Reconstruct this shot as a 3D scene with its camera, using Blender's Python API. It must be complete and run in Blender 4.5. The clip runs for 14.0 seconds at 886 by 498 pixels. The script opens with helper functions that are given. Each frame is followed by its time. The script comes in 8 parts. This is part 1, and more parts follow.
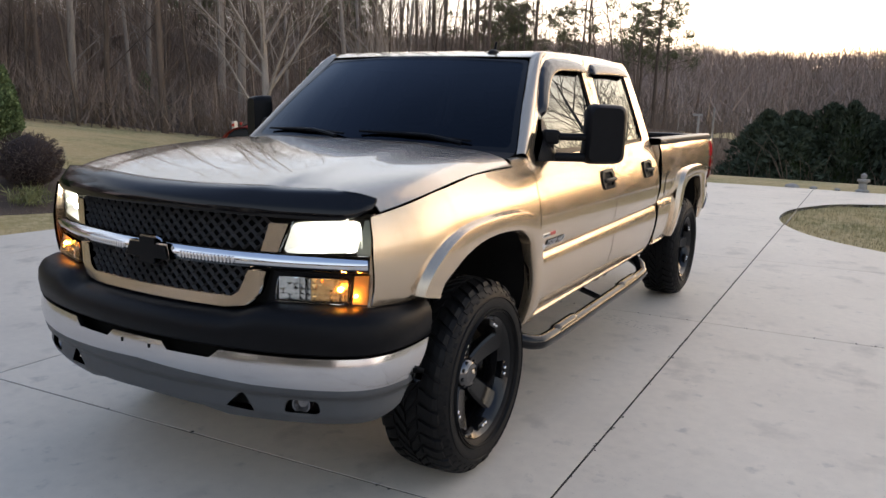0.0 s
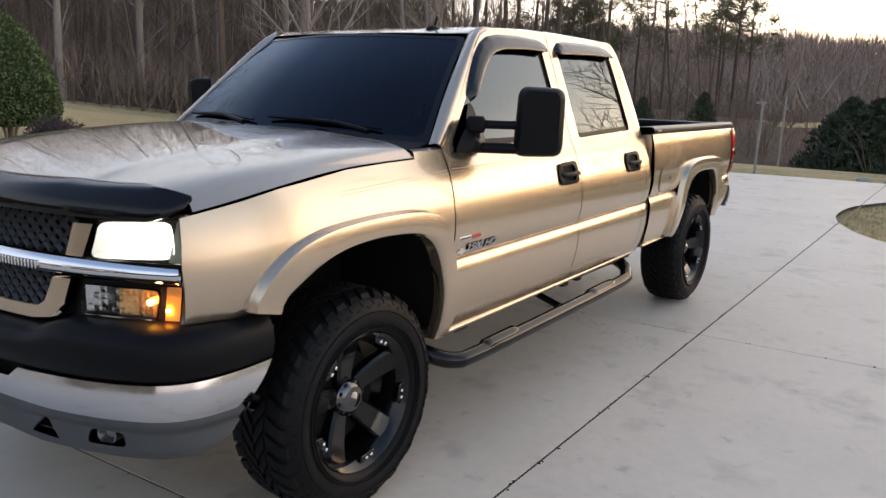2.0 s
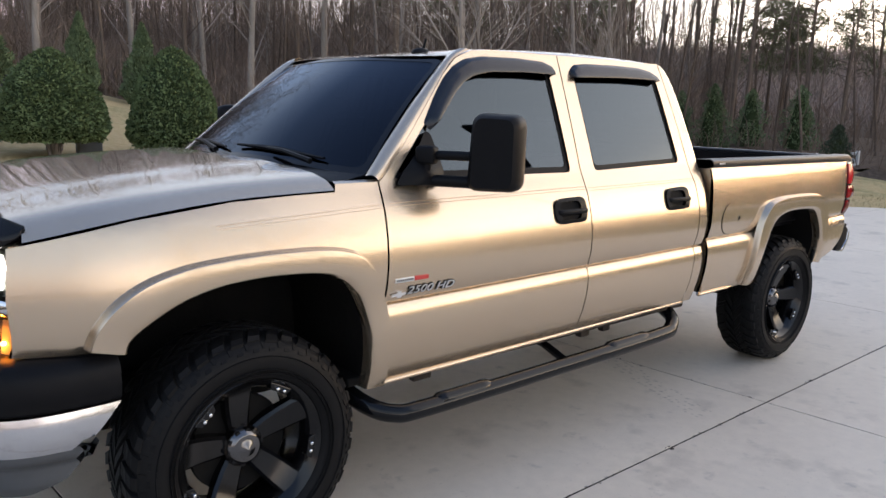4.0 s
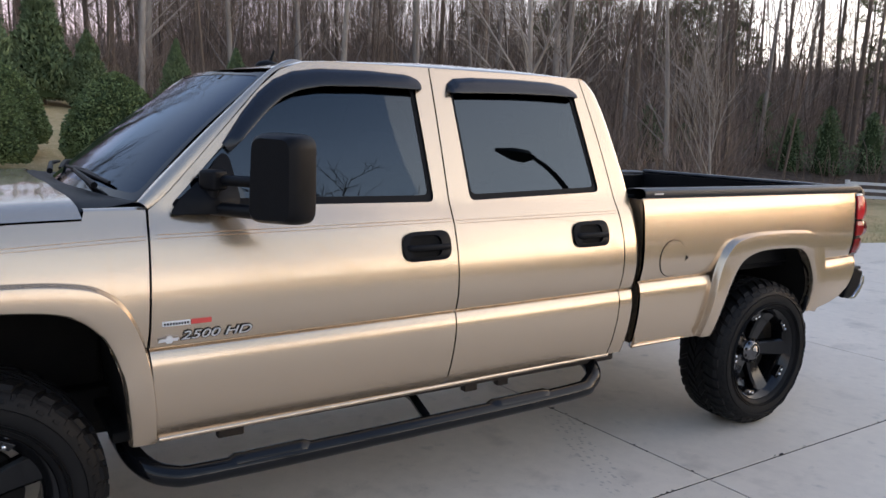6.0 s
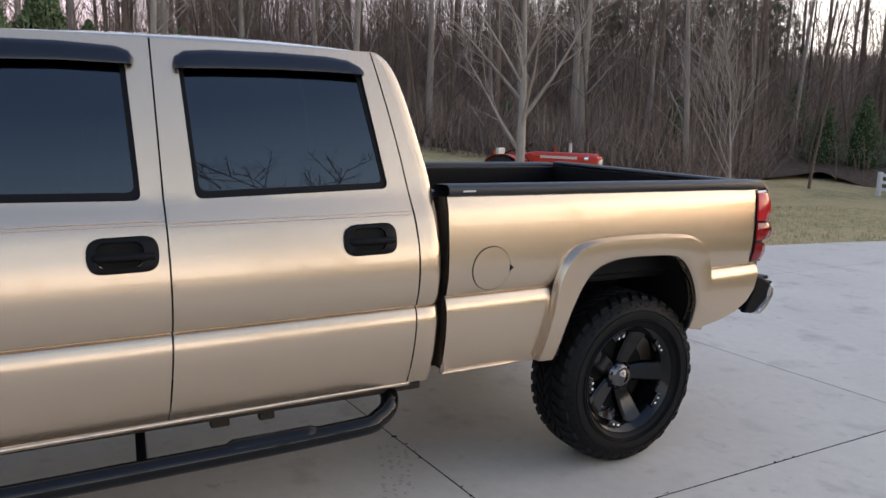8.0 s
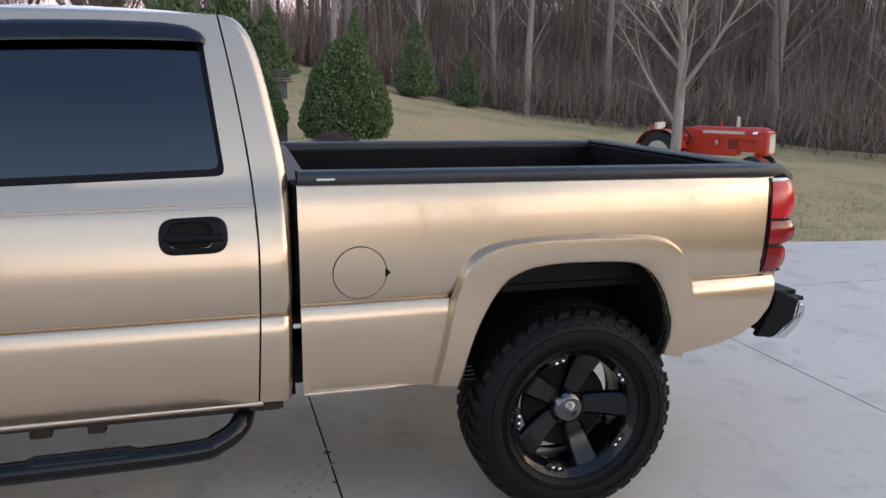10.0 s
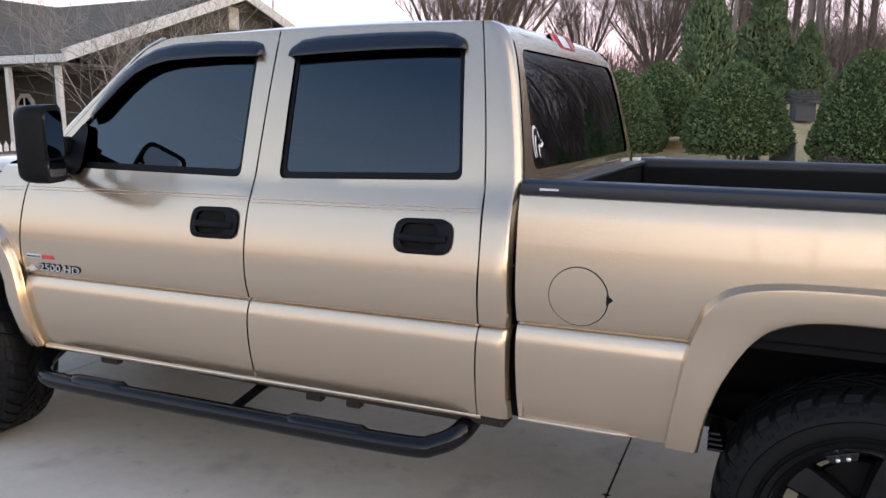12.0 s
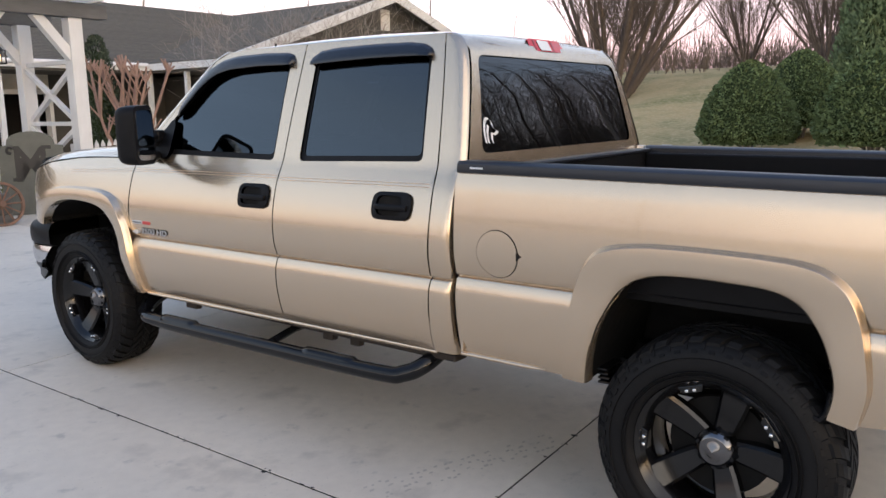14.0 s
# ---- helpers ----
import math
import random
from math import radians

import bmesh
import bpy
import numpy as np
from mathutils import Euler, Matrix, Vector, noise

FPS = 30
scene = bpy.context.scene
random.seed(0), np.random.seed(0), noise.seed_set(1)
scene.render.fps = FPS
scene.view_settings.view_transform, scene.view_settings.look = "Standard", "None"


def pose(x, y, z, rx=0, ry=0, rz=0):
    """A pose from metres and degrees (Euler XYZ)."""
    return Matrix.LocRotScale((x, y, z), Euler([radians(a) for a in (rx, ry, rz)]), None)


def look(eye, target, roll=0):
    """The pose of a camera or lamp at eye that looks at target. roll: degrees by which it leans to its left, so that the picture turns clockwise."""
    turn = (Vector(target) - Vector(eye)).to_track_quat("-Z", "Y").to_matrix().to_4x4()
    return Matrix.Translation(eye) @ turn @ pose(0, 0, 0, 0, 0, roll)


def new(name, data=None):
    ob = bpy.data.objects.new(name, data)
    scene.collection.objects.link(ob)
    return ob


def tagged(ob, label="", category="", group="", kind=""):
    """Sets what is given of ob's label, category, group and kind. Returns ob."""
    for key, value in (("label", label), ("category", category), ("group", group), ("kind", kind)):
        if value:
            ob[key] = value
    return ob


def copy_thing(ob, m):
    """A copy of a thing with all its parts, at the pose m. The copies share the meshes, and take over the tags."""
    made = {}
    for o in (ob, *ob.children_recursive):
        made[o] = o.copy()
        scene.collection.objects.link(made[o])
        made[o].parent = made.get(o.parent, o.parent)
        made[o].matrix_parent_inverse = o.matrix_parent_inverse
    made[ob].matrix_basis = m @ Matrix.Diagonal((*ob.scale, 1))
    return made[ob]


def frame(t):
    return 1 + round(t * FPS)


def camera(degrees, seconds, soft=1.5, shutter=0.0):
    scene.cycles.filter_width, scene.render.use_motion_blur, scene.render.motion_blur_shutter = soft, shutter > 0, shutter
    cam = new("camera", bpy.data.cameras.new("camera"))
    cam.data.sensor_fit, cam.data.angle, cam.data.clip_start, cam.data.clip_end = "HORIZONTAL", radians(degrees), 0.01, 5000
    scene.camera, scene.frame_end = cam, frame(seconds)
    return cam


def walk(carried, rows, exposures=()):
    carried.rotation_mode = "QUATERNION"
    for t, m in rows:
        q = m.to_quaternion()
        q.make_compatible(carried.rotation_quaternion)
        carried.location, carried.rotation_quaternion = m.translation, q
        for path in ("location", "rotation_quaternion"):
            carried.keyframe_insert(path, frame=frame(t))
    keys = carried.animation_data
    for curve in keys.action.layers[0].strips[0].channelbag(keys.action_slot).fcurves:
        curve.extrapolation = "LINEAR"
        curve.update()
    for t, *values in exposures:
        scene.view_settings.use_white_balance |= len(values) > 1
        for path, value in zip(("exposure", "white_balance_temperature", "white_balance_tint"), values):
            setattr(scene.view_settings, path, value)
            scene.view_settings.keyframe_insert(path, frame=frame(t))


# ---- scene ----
cam = camera(58.9, 14.0)
PATH = [
    (0, (2.426, -2.953, 1.645), (1.466, -1.24, 1.268), 1.4),
    (0.5, (2.434, -2.772, 1.652), (1.437, -1.081, 1.269), 1.4),
    (1, (2.504, -2.554, 1.661), (1.48, -0.88, 1.273), 1.2),
    (1.5, (2.7, -2.356, 1.664), (1.626, -0.708, 1.299), 1.4),
    (2, (2.823, -2.122, 1.64), (1.699, -0.52, 1.227), 1.5),
    (2.5, (2.849, -1.879, 1.612), (1.689, -0.321, 1.137), 1.6),
    (3, (3.018, -1.648, 1.612), (1.748, -0.175, 1.144), 0.6),
    (3.2, (3.095, -1.569, 1.638), (1.776, -0.132, 1.197), 0.8),
    (5.3, (3.616, -0.429, 1.676), (1.965, 0.658, 1.373), 1.7),
    (5.5, (3.639, -0.303, 1.678), (1.974, 0.762, 1.366), 1.6),
    (6, (3.657, 0.034, 1.673), (1.986, 1.087, 1.363), 1.5),
    (6.5, (3.741, 0.351, 1.668), (2.06, 1.391, 1.363), 1.5),
    (7, (3.777, 0.672, 1.673), (2.072, 1.669, 1.36), 2.0),
    (7.5, (3.71, 0.958, 1.646), (1.992, 1.939, 1.351), 1.8),
    (8, (3.7, 1.341, 1.67), (1.975, 2.295, 1.335), 1.4),
    (8.2, (3.729, 1.505, 1.692), (1.987, 2.423, 1.339), 1.6),
    (10.3, (3.532, 2.899, 1.659), (1.624, 3.348, 1.258), 0.1),
    (10.5, (3.46, 3.015, 1.645), (1.553, 3.462, 1.244), 0.2),
    (11, (3.303, 3.244, 1.63), (1.364, 3.511, 1.217), 0.6),
    (11.5, (3.258, 3.489, 1.614), (1.33, 3.131, 1.218), 0.7),
    (12, (3.288, 3.682, 1.604), (1.501, 2.851, 1.261), 0.0),
    (12.5, (3.414, 3.913, 1.614), (1.751, 2.854, 1.281), -0.3),
    (13, (3.41, 4.179, 1.619), (1.821, 3.006, 1.307), -0.7),
    (13.5, (3.407, 4.441, 1.616), (1.862, 3.215, 1.282), -0.5),
    (14, (3.468, 4.679, 1.601), (1.896, 3.494, 1.247), -0.8),
]
walk(cam, [(t, look(eye, target, roll)) for t, eye, target, roll in PATH],
     exposures=[(0, 0.74, 7200, 10), (2, 0.72, 7150, 10), (3.2, 0.84, 7050, 10), (5.5, 0.8, 6500, 10), (6.5, 0.72, 6600, 10), (8, 0.7, 6700, 10), (10.5, 0.96, 6550, 10), (11, 1.0, 6600, 10), (11.5, 0.96, 6450, 10), (12.5, 0.98, 6750, 10), (14, 0.97, 6900, 10)])
# ---- world and light ----
SUN_AZ, SUN_EL = radians(72), radians(3.0)   # azimuth from +X towards +Y: the sunset beyond the drive
world = bpy.data.worlds.new("dusk")
scene.world = world
world.use_nodes = True
wn, wl = world.node_tree.nodes, world.node_tree.links
wn.clear()
sky = wn.new("ShaderNodeTexSky")
sky.sky_type, sky.sun_disc = "NISHITA", False
sky.sun_elevation, sky.sun_rotation = SUN_EL, radians(90) - SUN_AZ
sky.air_density, sky.dust_density, sky.ozone_density = 1.0, 1.5, 2.0
bg = wn.new("ShaderNodeBackground")
bg.inputs["Strength"].default_value = 1.3
# high thin cloud evens out the dusk sky: a pale veil, warm low down, bluish overhead
tc = wn.new("ShaderNodeTexCoord")
sep = wn.new("ShaderNodeSeparateXYZ")
wl.new(tc.outputs["Generated"], sep.inputs[0])
veil = wn.new("ShaderNodeValToRGB")
veil.color_ramp.elements[0].position, veil.color_ramp.elements[0].color = 0.0, (0.40, 0.335, 0.385, 1)
veil.color_ramp.elements[1].position, veil.color_ramp.elements[1].color = 0.78, (0.09, 0.135, 0.26, 1)
mid = veil.color_ramp.elements.new(0.12)
mid.color = (0.46, 0.43, 0.49, 1)
mid = veil.color_ramp.elements.new(0.32)
mid.color = (0.345, 0.40, 0.52, 1)
for at, tone in ((0.46, (0.34, 0.385, 0.48, 1)), (0.53, (0.235, 0.285, 0.40, 1)), (0.61, (0.115, 0.16, 0.27, 1))):
    mid = veil.color_ramp.elements.new(at)
    mid.color = tone
wl.new(sep.outputs["Z"], veil.inputs[0])
toward = wn.new("ShaderNodeVectorMath")
toward.operation = "DOT_PRODUCT"
toward.inputs[1].default_value = (math.cos(SUN_AZ), math.sin(SUN_AZ), 0.12)
wl.new(tc.outputs["Generated"], toward.inputs[0])
glow = wn.new("ShaderNodeValToRGB")
glow.color_ramp.elements[0].position, glow.color_ramp.elements[0].color = 0.0, (0, 0, 0, 1)
glow.color_ramp.elements[1].position, glow.color_ramp.elements[1].color = 1.0, (1.55, 1.27, 0.93, 1)
g2 = glow.color_ramp.elements.new(0.55)
g2.color = (1.15, 1.06, 0.97, 1)
wl.new(toward.outputs["Value"], glow.inputs[0])
low = wn.new("ShaderNodeMapRange")      # the glow hugs the horizon
low.inputs["From Min"].default_value, low.inputs["From Max"].default_value = 0.02, 0.30
low.inputs["To Min"].default_value, low.inputs["To Max"].default_value = 1.0, 0.04
wl.new(sep.outputs["Z"], low.inputs["Value"])
hug = wn.new("ShaderNodeVectorMath")
hug.operation = "SCALE"
wl.new(glow.outputs[0], hug.inputs[0])
wl.new(low.outputs[0], hug.inputs["Scale"])
cl = wn.new("ShaderNodeTexNoise")
cl.inputs["Scale"].default_value, cl.inputs["Detail"].default_value = 3.5, 6
mp = wn.new("ShaderNodeMapping")
mp.inputs["Scale"].default_value = (1, 1, 3.5)
wl.new(tc.outputs["Generated"], mp.inputs[0])
wl.new(mp.outputs[0], cl.inputs["Vector"])
cr = wn.new("ShaderNodeMapRange")
cr.inputs["From Min"].default_value, cr.inputs["From Max"].default_value = 0.3, 0.7
cr.inputs["To Min"].default_value, cr.inputs["To Max"].default_value = 0.94, 1.05
wl.new(cl.outputs["Fac"], cr.inputs["Value"])
add = wn.new("ShaderNodeMix")
add.data_type, add.blend_type = "RGBA", "ADD"
add.inputs["Factor"].default_value = 1.0
# the pink belt opposite the sunset
away = wn.new("ShaderNodeVectorMath")
away.operation = "DOT_PRODUCT"
away.inputs[1].default_value = (-0.80, -0.60, 0.0)
wl.new(tc.outputs["Generated"], away.inputs[0])
belt = wn.new("ShaderNodeValToRGB")
belt.color_ramp.elements[0].position, belt.color_ramp.elements[0].color = 0.1, (0, 0, 0, 1)
belt.color_ramp.elements[1].position, belt.color_ramp.elements[1].color = 1.0, (0.32, 0.06, 0.13, 1)
wl.new(away.outputs["Value"], belt.inputs[0])
hug2 = wn.new("ShaderNodeVectorMath")
hug2.operation = "SCALE"
wl.new(belt.outputs[0], hug2.inputs[0])
wl.new(low.outputs[0], hug2.inputs["Scale"])
dusk = wn.new("ShaderNodeVectorMath")
dusk.operation = "ADD"
wl.new(veil.outputs[0], dusk.inputs[0])
wl.new(hug2.outputs[0], dusk.inputs[1])
dim = wn.new("ShaderNodeMapRange")
dim.inputs["From Min"].default_value, dim.inputs["From Max"].default_value = -0.9, 0.5
dim.inputs["To Min"].default_value, dim.inputs["To Max"].default_value = 0.86, 1.03
wl.new(toward.outputs["Value"], dim.inputs["Value"])
faded = wn.new("ShaderNodeVectorMath")
faded.operation = "SCALE"
wl.new(dusk.outputs[0], faded.inputs[0])
wl.new(dim.outputs[0], faded.inputs["Scale"])
wl.new(faded.outputs[0], add.inputs["A"])
wl.new(hug.outputs[0], add.inputs["B"])
mul = wn.new("ShaderNodeVectorMath")
mul.operation = "SCALE"
wl.new(add.outputs["Result"], mul.inputs[0])
wl.new(cr.outputs[0], mul.inputs["Scale"])
mix = wn.new("ShaderNodeMix")
mix.data_type, mix.blend_type = "RGBA", "ADD"
mix.inputs["Factor"].default_value = 0.12
wl.new(mul.outputs[0], mix.inputs["A"])
wl.new(sky.outputs[0], mix.inputs["B"])
wl.new(mix.outputs["Result"], bg.inputs["Color"])
wo = wn.new("ShaderNodeOutputWorld")
wl.new(bg.outputs[0], wo.inputs[0])

sun = new("sun", bpy.data.lights.new("sun", "SUN"))
sun.data.energy, sun.data.angle, sun.data.color = 0.5, radians(70), (1.0, 0.82, 0.62)
sun.matrix_world = look((math.cos(SUN_AZ) * 60, math.sin(SUN_AZ) * 60, 24), (0, 0, 0))


# ---- materials ----
def material(name, color, rough=0.5, metal=0.0, var=0.0, scale=8.0, var2=0.0, scale2=1.0, bump=0.0, bscale=60.0, coat=0.0,
             coat_rough=0.05, per=0.0, spec=0.5, stretch=None, dark=None, dist=0.01):
    """Principled surface with colour variation at two scales, fine relief and, by object, a slight difference."""
    m = bpy.data.materials.new(name)
    m.use_nodes = True
    n, l = m.node_tree.nodes, m.node_tree.links
    b = n["Principled BSDF"]
    b.inputs["Roughness"].default_value, b.inputs["Metallic"].default_value = rough, metal
    b.inputs["Coat Weight"].default_value, b.inputs["Coat Roughness"].default_value = coat, coat_rough
    b.inputs["Specular IOR Level"].default_value = spec
    b.inputs["Base Color"].default_value = (*color, 1)
    t = n.new("ShaderNodeTexCoord")
    src = t.outputs["Object"]
    if stretch:
        mpn = n.new("ShaderNodeMapping")
        mpn.inputs["Scale"].default_value = stretch
        l.new(src, mpn.inputs[0])
        src = mpn.outputs[0]
    last = None
    for amount, sc, dt in ((var, scale, 5), (var2, scale2, 3)):
        if amount <= 0:
            continue
        nz = n.new("ShaderNodeTexNoise")
        nz.inputs["Scale"].default_value, nz.inputs["Detail"].default_value = sc, dt
        l.new(src, nz.inputs["Vector"])
        mr = n.new("ShaderNodeMapRange")
        mr.inputs["From Min"].default_value, mr.inputs["From Max"].default_value = 0.3, 0.7
        mr.inputs["To Min"].default_value, mr.inputs["To Max"].default_value = 0.0, amount
        l.new(nz.outputs["Fac"], mr.inputs["Value"])
        mx = n.new("ShaderNodeMix")
        mx.data_type = "RGBA"
        l.new(mr.outputs[0], mx.inputs["Factor"])
        if last is None:
            mx.inputs["A"].default_value = (*color, 1)
        else:
            l.new(last, mx.inputs["A"])
        mx.inputs["B"].default_value = (*(dark or [c * 0.35 for c in color]), 1)
        last = mx.outputs["Result"]
    if per > 0:
        oi = n.new("ShaderNodeObjectInfo")
        mr = n.new("ShaderNodeMapRange")
        mr.inputs["To Min"].default_value, mr.inputs["To Max"].default_value = 1 - per, 1 + per
        l.new(oi.outputs["Random"], mr.inputs["Value"])
        sc = n.new("ShaderNodeVectorMath")
        sc.operation = "SCALE"
        if last is None:
            sc.inputs[0].default_value = color
        else:
            l.new(last, sc.inputs[0])
        l.new(mr.outputs[0], sc.inputs["Scale"])
        last = sc.outputs[0]
    if last is not None:
        l.new(last, b.inputs["Base Color"])
    if bump > 0:
        nz = n.new("ShaderNodeTexNoise")
        nz.inputs["Scale"].default_value, nz.inputs["Detail"].default_value = bscale, 4
        l.new(src, nz.inputs["Vector"])
        bp = n.new("ShaderNodeBump")
        bp.inputs["Strength"].default_value, bp.inputs["Distance"].default_value = bump, dist
        l.new(nz.outputs["Fac"], bp.inputs["Height"])
        l.new(bp.outputs[0], b.inputs["Normal"])
    return m


def glass(name, tint, ior=1.5, rough=0.0, sheen=(0.95, 0.97, 1.0)):
    """Tinted pane: dark transmission under a clear reflection."""
    m = bpy.data.materials.new(name)
    m.use_nodes = True
    n, l = m.node_tree.nodes, m.node_tree.links
    n.remove(n["Principled BSDF"])
    tr, gl, fr, mx = (n.new("ShaderNode" + k) for k in ("BsdfTransparent", "BsdfGlossy", "Fresnel", "MixShader"))
    tr.inputs[0].default_value = (*tint, 1)
    gl.inputs["Roughness"].default_value = rough
    gl.inputs["Color"].default_value = (*sheen, 1)
    fr.inputs["IOR"].default_value = ior
    l.new(fr.outputs[0], mx.inputs[0])
    l.new(tr.outputs[0], mx.inputs[1])
    l.new(gl.outputs[0], mx.inputs[2])
    l.new(mx.outputs[0], n["Material Output"].inputs[0])
    return m


def lit(name, color, strength, base=(0.8, 0.8, 0.8)):
    """A lamp's burning reflector."""
    m = material(name, base, 0.2, 0.6)
    b = m.node_tree.nodes["Principled BSDF"]
    b.inputs["Emission Color"].default_value = (*color, 1)
    b.inputs["Emission Strength"].default_value = strength
    return m


PAINT = material("gold_metallic_paint", (0.615, 0.486, 0.352), 0.27, 0.90, var=0.04, scale=160, var2=0.05, scale2=1.3, coat=1.0, coat_rough=0.03,
                 dark=(0.54, 0.42, 0.30), dist=0.001)
BLACK_PLASTIC = material("black_textured_plastic", (0.007, 0.007, 0.008), 0.42, var=0.3, scale=30, bump=0.12, bscale=700, dist=0.002, spec=0.12)
GLOSS_BLACK = material("gloss_black_acrylic", (0.004, 0.004, 0.005), 0.06, spec=0.3)
VISOR = material("smoked_visor_plastic", (0.006, 0.008, 0.013), 0.20, var=0.2, scale=30, spec=0.5)
RAIL_BLACK = material("bed_rail_plastic", (0.010, 0.012, 0.018), 0.36, var=0.35, scale=18, bump=0.08, bscale=500, dist=0.002)
RUBBER = material("tyre_rubber", (0.006, 0.006, 0.0065), 0.5, var=0.4, scale=25, bump=0.2, bscale=220, dark=(0.011, 0.0105, 0.010), dist=0.003, spec=0.14)
RIM_BLACK = material("gloss_black_alloy", (0.004, 0.004, 0.0045), 0.13, 0.0, var=0.2, scale=40, spec=0.42)
CHROME = material("chrome", (0.80, 0.80, 0.81), 0.07, 1.0, var=0.12, scale=6, dark=(0.6, 0.6, 0.6))
CHROME_DULL = material("weathered_chrome", (0.62, 0.62, 0.64), 0.16, 1.0, var=0.25, scale=9, bump=0.02, bscale=40, dark=(0.5, 0.5, 0.5))
VALANCE = material("grey_moulded_plastic", (0.066, 0.070, 0.074), 0.5, var=0.3, scale=9, bump=0.1, bscale=400, dist=0.002)
UNDER = material("underbody_black", (0.004, 0.004, 0.004), 0.8, var=0.5, scale=7, bump=0.3, bscale=25, dark=(0.012, 0.010, 0.008), spec=0.2)
SEAM_GREY = material("scuffed_liner_edge", (0.16, 0.16, 0.16), 0.6, var=0.6, scale=20)
RUST = material("rusty_steel", (0.035, 0.025, 0.018), 0.75, 0.2, var=0.6, scale=14, bump=0.3, bscale=60)
STEEL = material("black_powder_coated_tube", (0.004, 0.0045, 0.006), 0.07, 0.0, var=0.4, scale=14, spec=0.3, dark=(0.010, 0.010, 0.010))
GLASS_SIDE = glass("tinted_side_glass", (0.03, 0.035, 0.04), 1.75, 0.0, (0.74, 0.88, 1.0))
GLASS_REAR = glass("tinted_rear_glass", (0.03, 0.035, 0.04), 1.6, 0.0, (0.85, 0.92, 1.0))
GLASS_SCREEN = glass("tinted_windscreen", (0.03, 0.035, 0.05), 1.33, 0.0, (0.70, 0.82, 1.0))
GLASS_CLEAR = glass("clear_lens", (0.92, 0.94, 0.92), 1.45)
GLASS_PANE = glass("window_pane", (0.5, 0.52, 0.55), 1.5)
INTERIOR = material("dark_cloth_interior", (0.012, 0.011, 0.011), 0.8, var=0.3, scale=40)
LAMP_HEAD = lit("headlamp_beam", (1.0, 0.99, 0.90), 0.30, (0.9, 0.9, 0.88))
BULB_HEAD = lit("headlamp_bulb", (1.0, 0.97, 0.86), 40.0)
MESH_BLACK = material("gloss_black_wire", (0.040, 0.040, 0.042), 0.28, spec=0.7)
LENS_GREY = material("grey_clear_lens_corner", (0.30, 0.32, 0.28), 0.22, 0.3, var=0.2, scale=14, coat=1.0, dark=(0.22, 0.24, 0.21))
BULB_AMBER = lit("amber_bulb_filament", (1.0, 0.42, 0.06), 80.0, (0.8, 0.4, 0.1))
REFLECT_AMBER = material("amber_faceted_reflector", (0.85, 0.55, 0.26), 0.2, 0.9, var=0.3, scale=60, dark=(0.85, 0.42, 0.14))
LAMP_PARK = material("faceted_reflector", (0.82, 0.82, 0.84), 0.12, 1.0, var=0.3, scale=60)
AMBER_GLASS = glass("amber_marker_lens", (1.0, 0.66, 0.36), 1.45)
RED_LENS = material("red_tail_lens", (0.34, 0.005, 0.008), 0.16, var=0.7, scale=11, coat=0.25, dark=(0.06, 0.001, 0.003))
BRAKE_RED = material("bright_red_lens", (0.55, 0.014, 0.020), 0.18, var=0.3, scale=30, coat=0.25, dark=(0.36, 0.006, 0.010))
TAIL_DARK = material("dark_red_lamp_housing", (0.045, 0.002, 0.003), 0.2, coat=0.6)
RED_LIT = lit("glowing_red_bulb", (1.0, 0.06, 0.03), 2.0, (0.5, 0.02, 0.02))
WHITE_LENS = material("clear_white_lens", (0.75, 0.70, 0.66), 0.15, coat=1.0)
DECAL_WHITE = material("white_vinyl", (0.78, 0.78, 0.78), 0.5)
DECAL_RED = material("red_badge_enamel", (0.55, 0.06, 0.05), 0.3)
BADGE = material("badge_silver", (0.78, 0.78, 0.78), 0.28, 0.7, var=0.2, scale=30)
PINSTRIPE = material("orange_pinstripe", (0.55, 0.30, 0.17), 0.4, var=0.9, scale=3, dark=(0.52, 0.41, 0.28))
MIRROR = material("mirror_silver", (0.45, 0.47, 0.50), 0.01, 1.0)


# ---- mesh tools ----
def part(name, data, mat, parent=None, label="", smooth=None):
    """One mesh object from a bmesh, or from (vertices, faces[, normals])."""
    me = bpy.data.meshes.new(name)
    if isinstance(data, bmesh.types.BMesh):
        data.to_mesh(me)
        data.free()
        if smooth is not None:
            me.polygons.foreach_set("use_smooth", [True] * len(me.polygons))
            me.set_sharp_from_angle(angle=radians(smooth))
    else:
        me.from_pydata(data[0], [], data[1])
        if len(data) > 2:
            me.polygons.foreach_set("use_smooth", [True] * len(me.polygons))
            me.normals_split_custom_set_from_vertices(data[2])
        elif smooth is not None:
            me.polygons.foreach_set("use_smooth", [True] * len(me.polygons))
            me.set_sharp_from_angle(angle=radians(smooth))
    for mm in (mat if isinstance(mat, (list, tuple)) else [mat]):
        me.materials.append(mm)
    ob = new(name, me)
    if parent is not None:
        ob.parent = parent
        ob.matrix_parent_inverse = parent.matrix_basis.inverted()
    if label:
        ob["label"] = label
    return ob


def thing(name, label, category, group="", at=(0, 0, 0)):
    ob = new(name)
    ob.empty_display_size = 0.2
    ob.matrix_basis = Matrix.Translation(at)
    return tagged(ob, label, category, group)


def inside(p, loops):
    hit = False
    for lp in loops:
        for (ax, ay), (bx, by) in zip(lp, lp[1:] + lp[:1]):
            if (ay > p[1]) != (by > p[1]) and p[0] < (bx - ax) * (p[1] - ay) / (by - ay) + ax:
                hit = not hit
    return hit


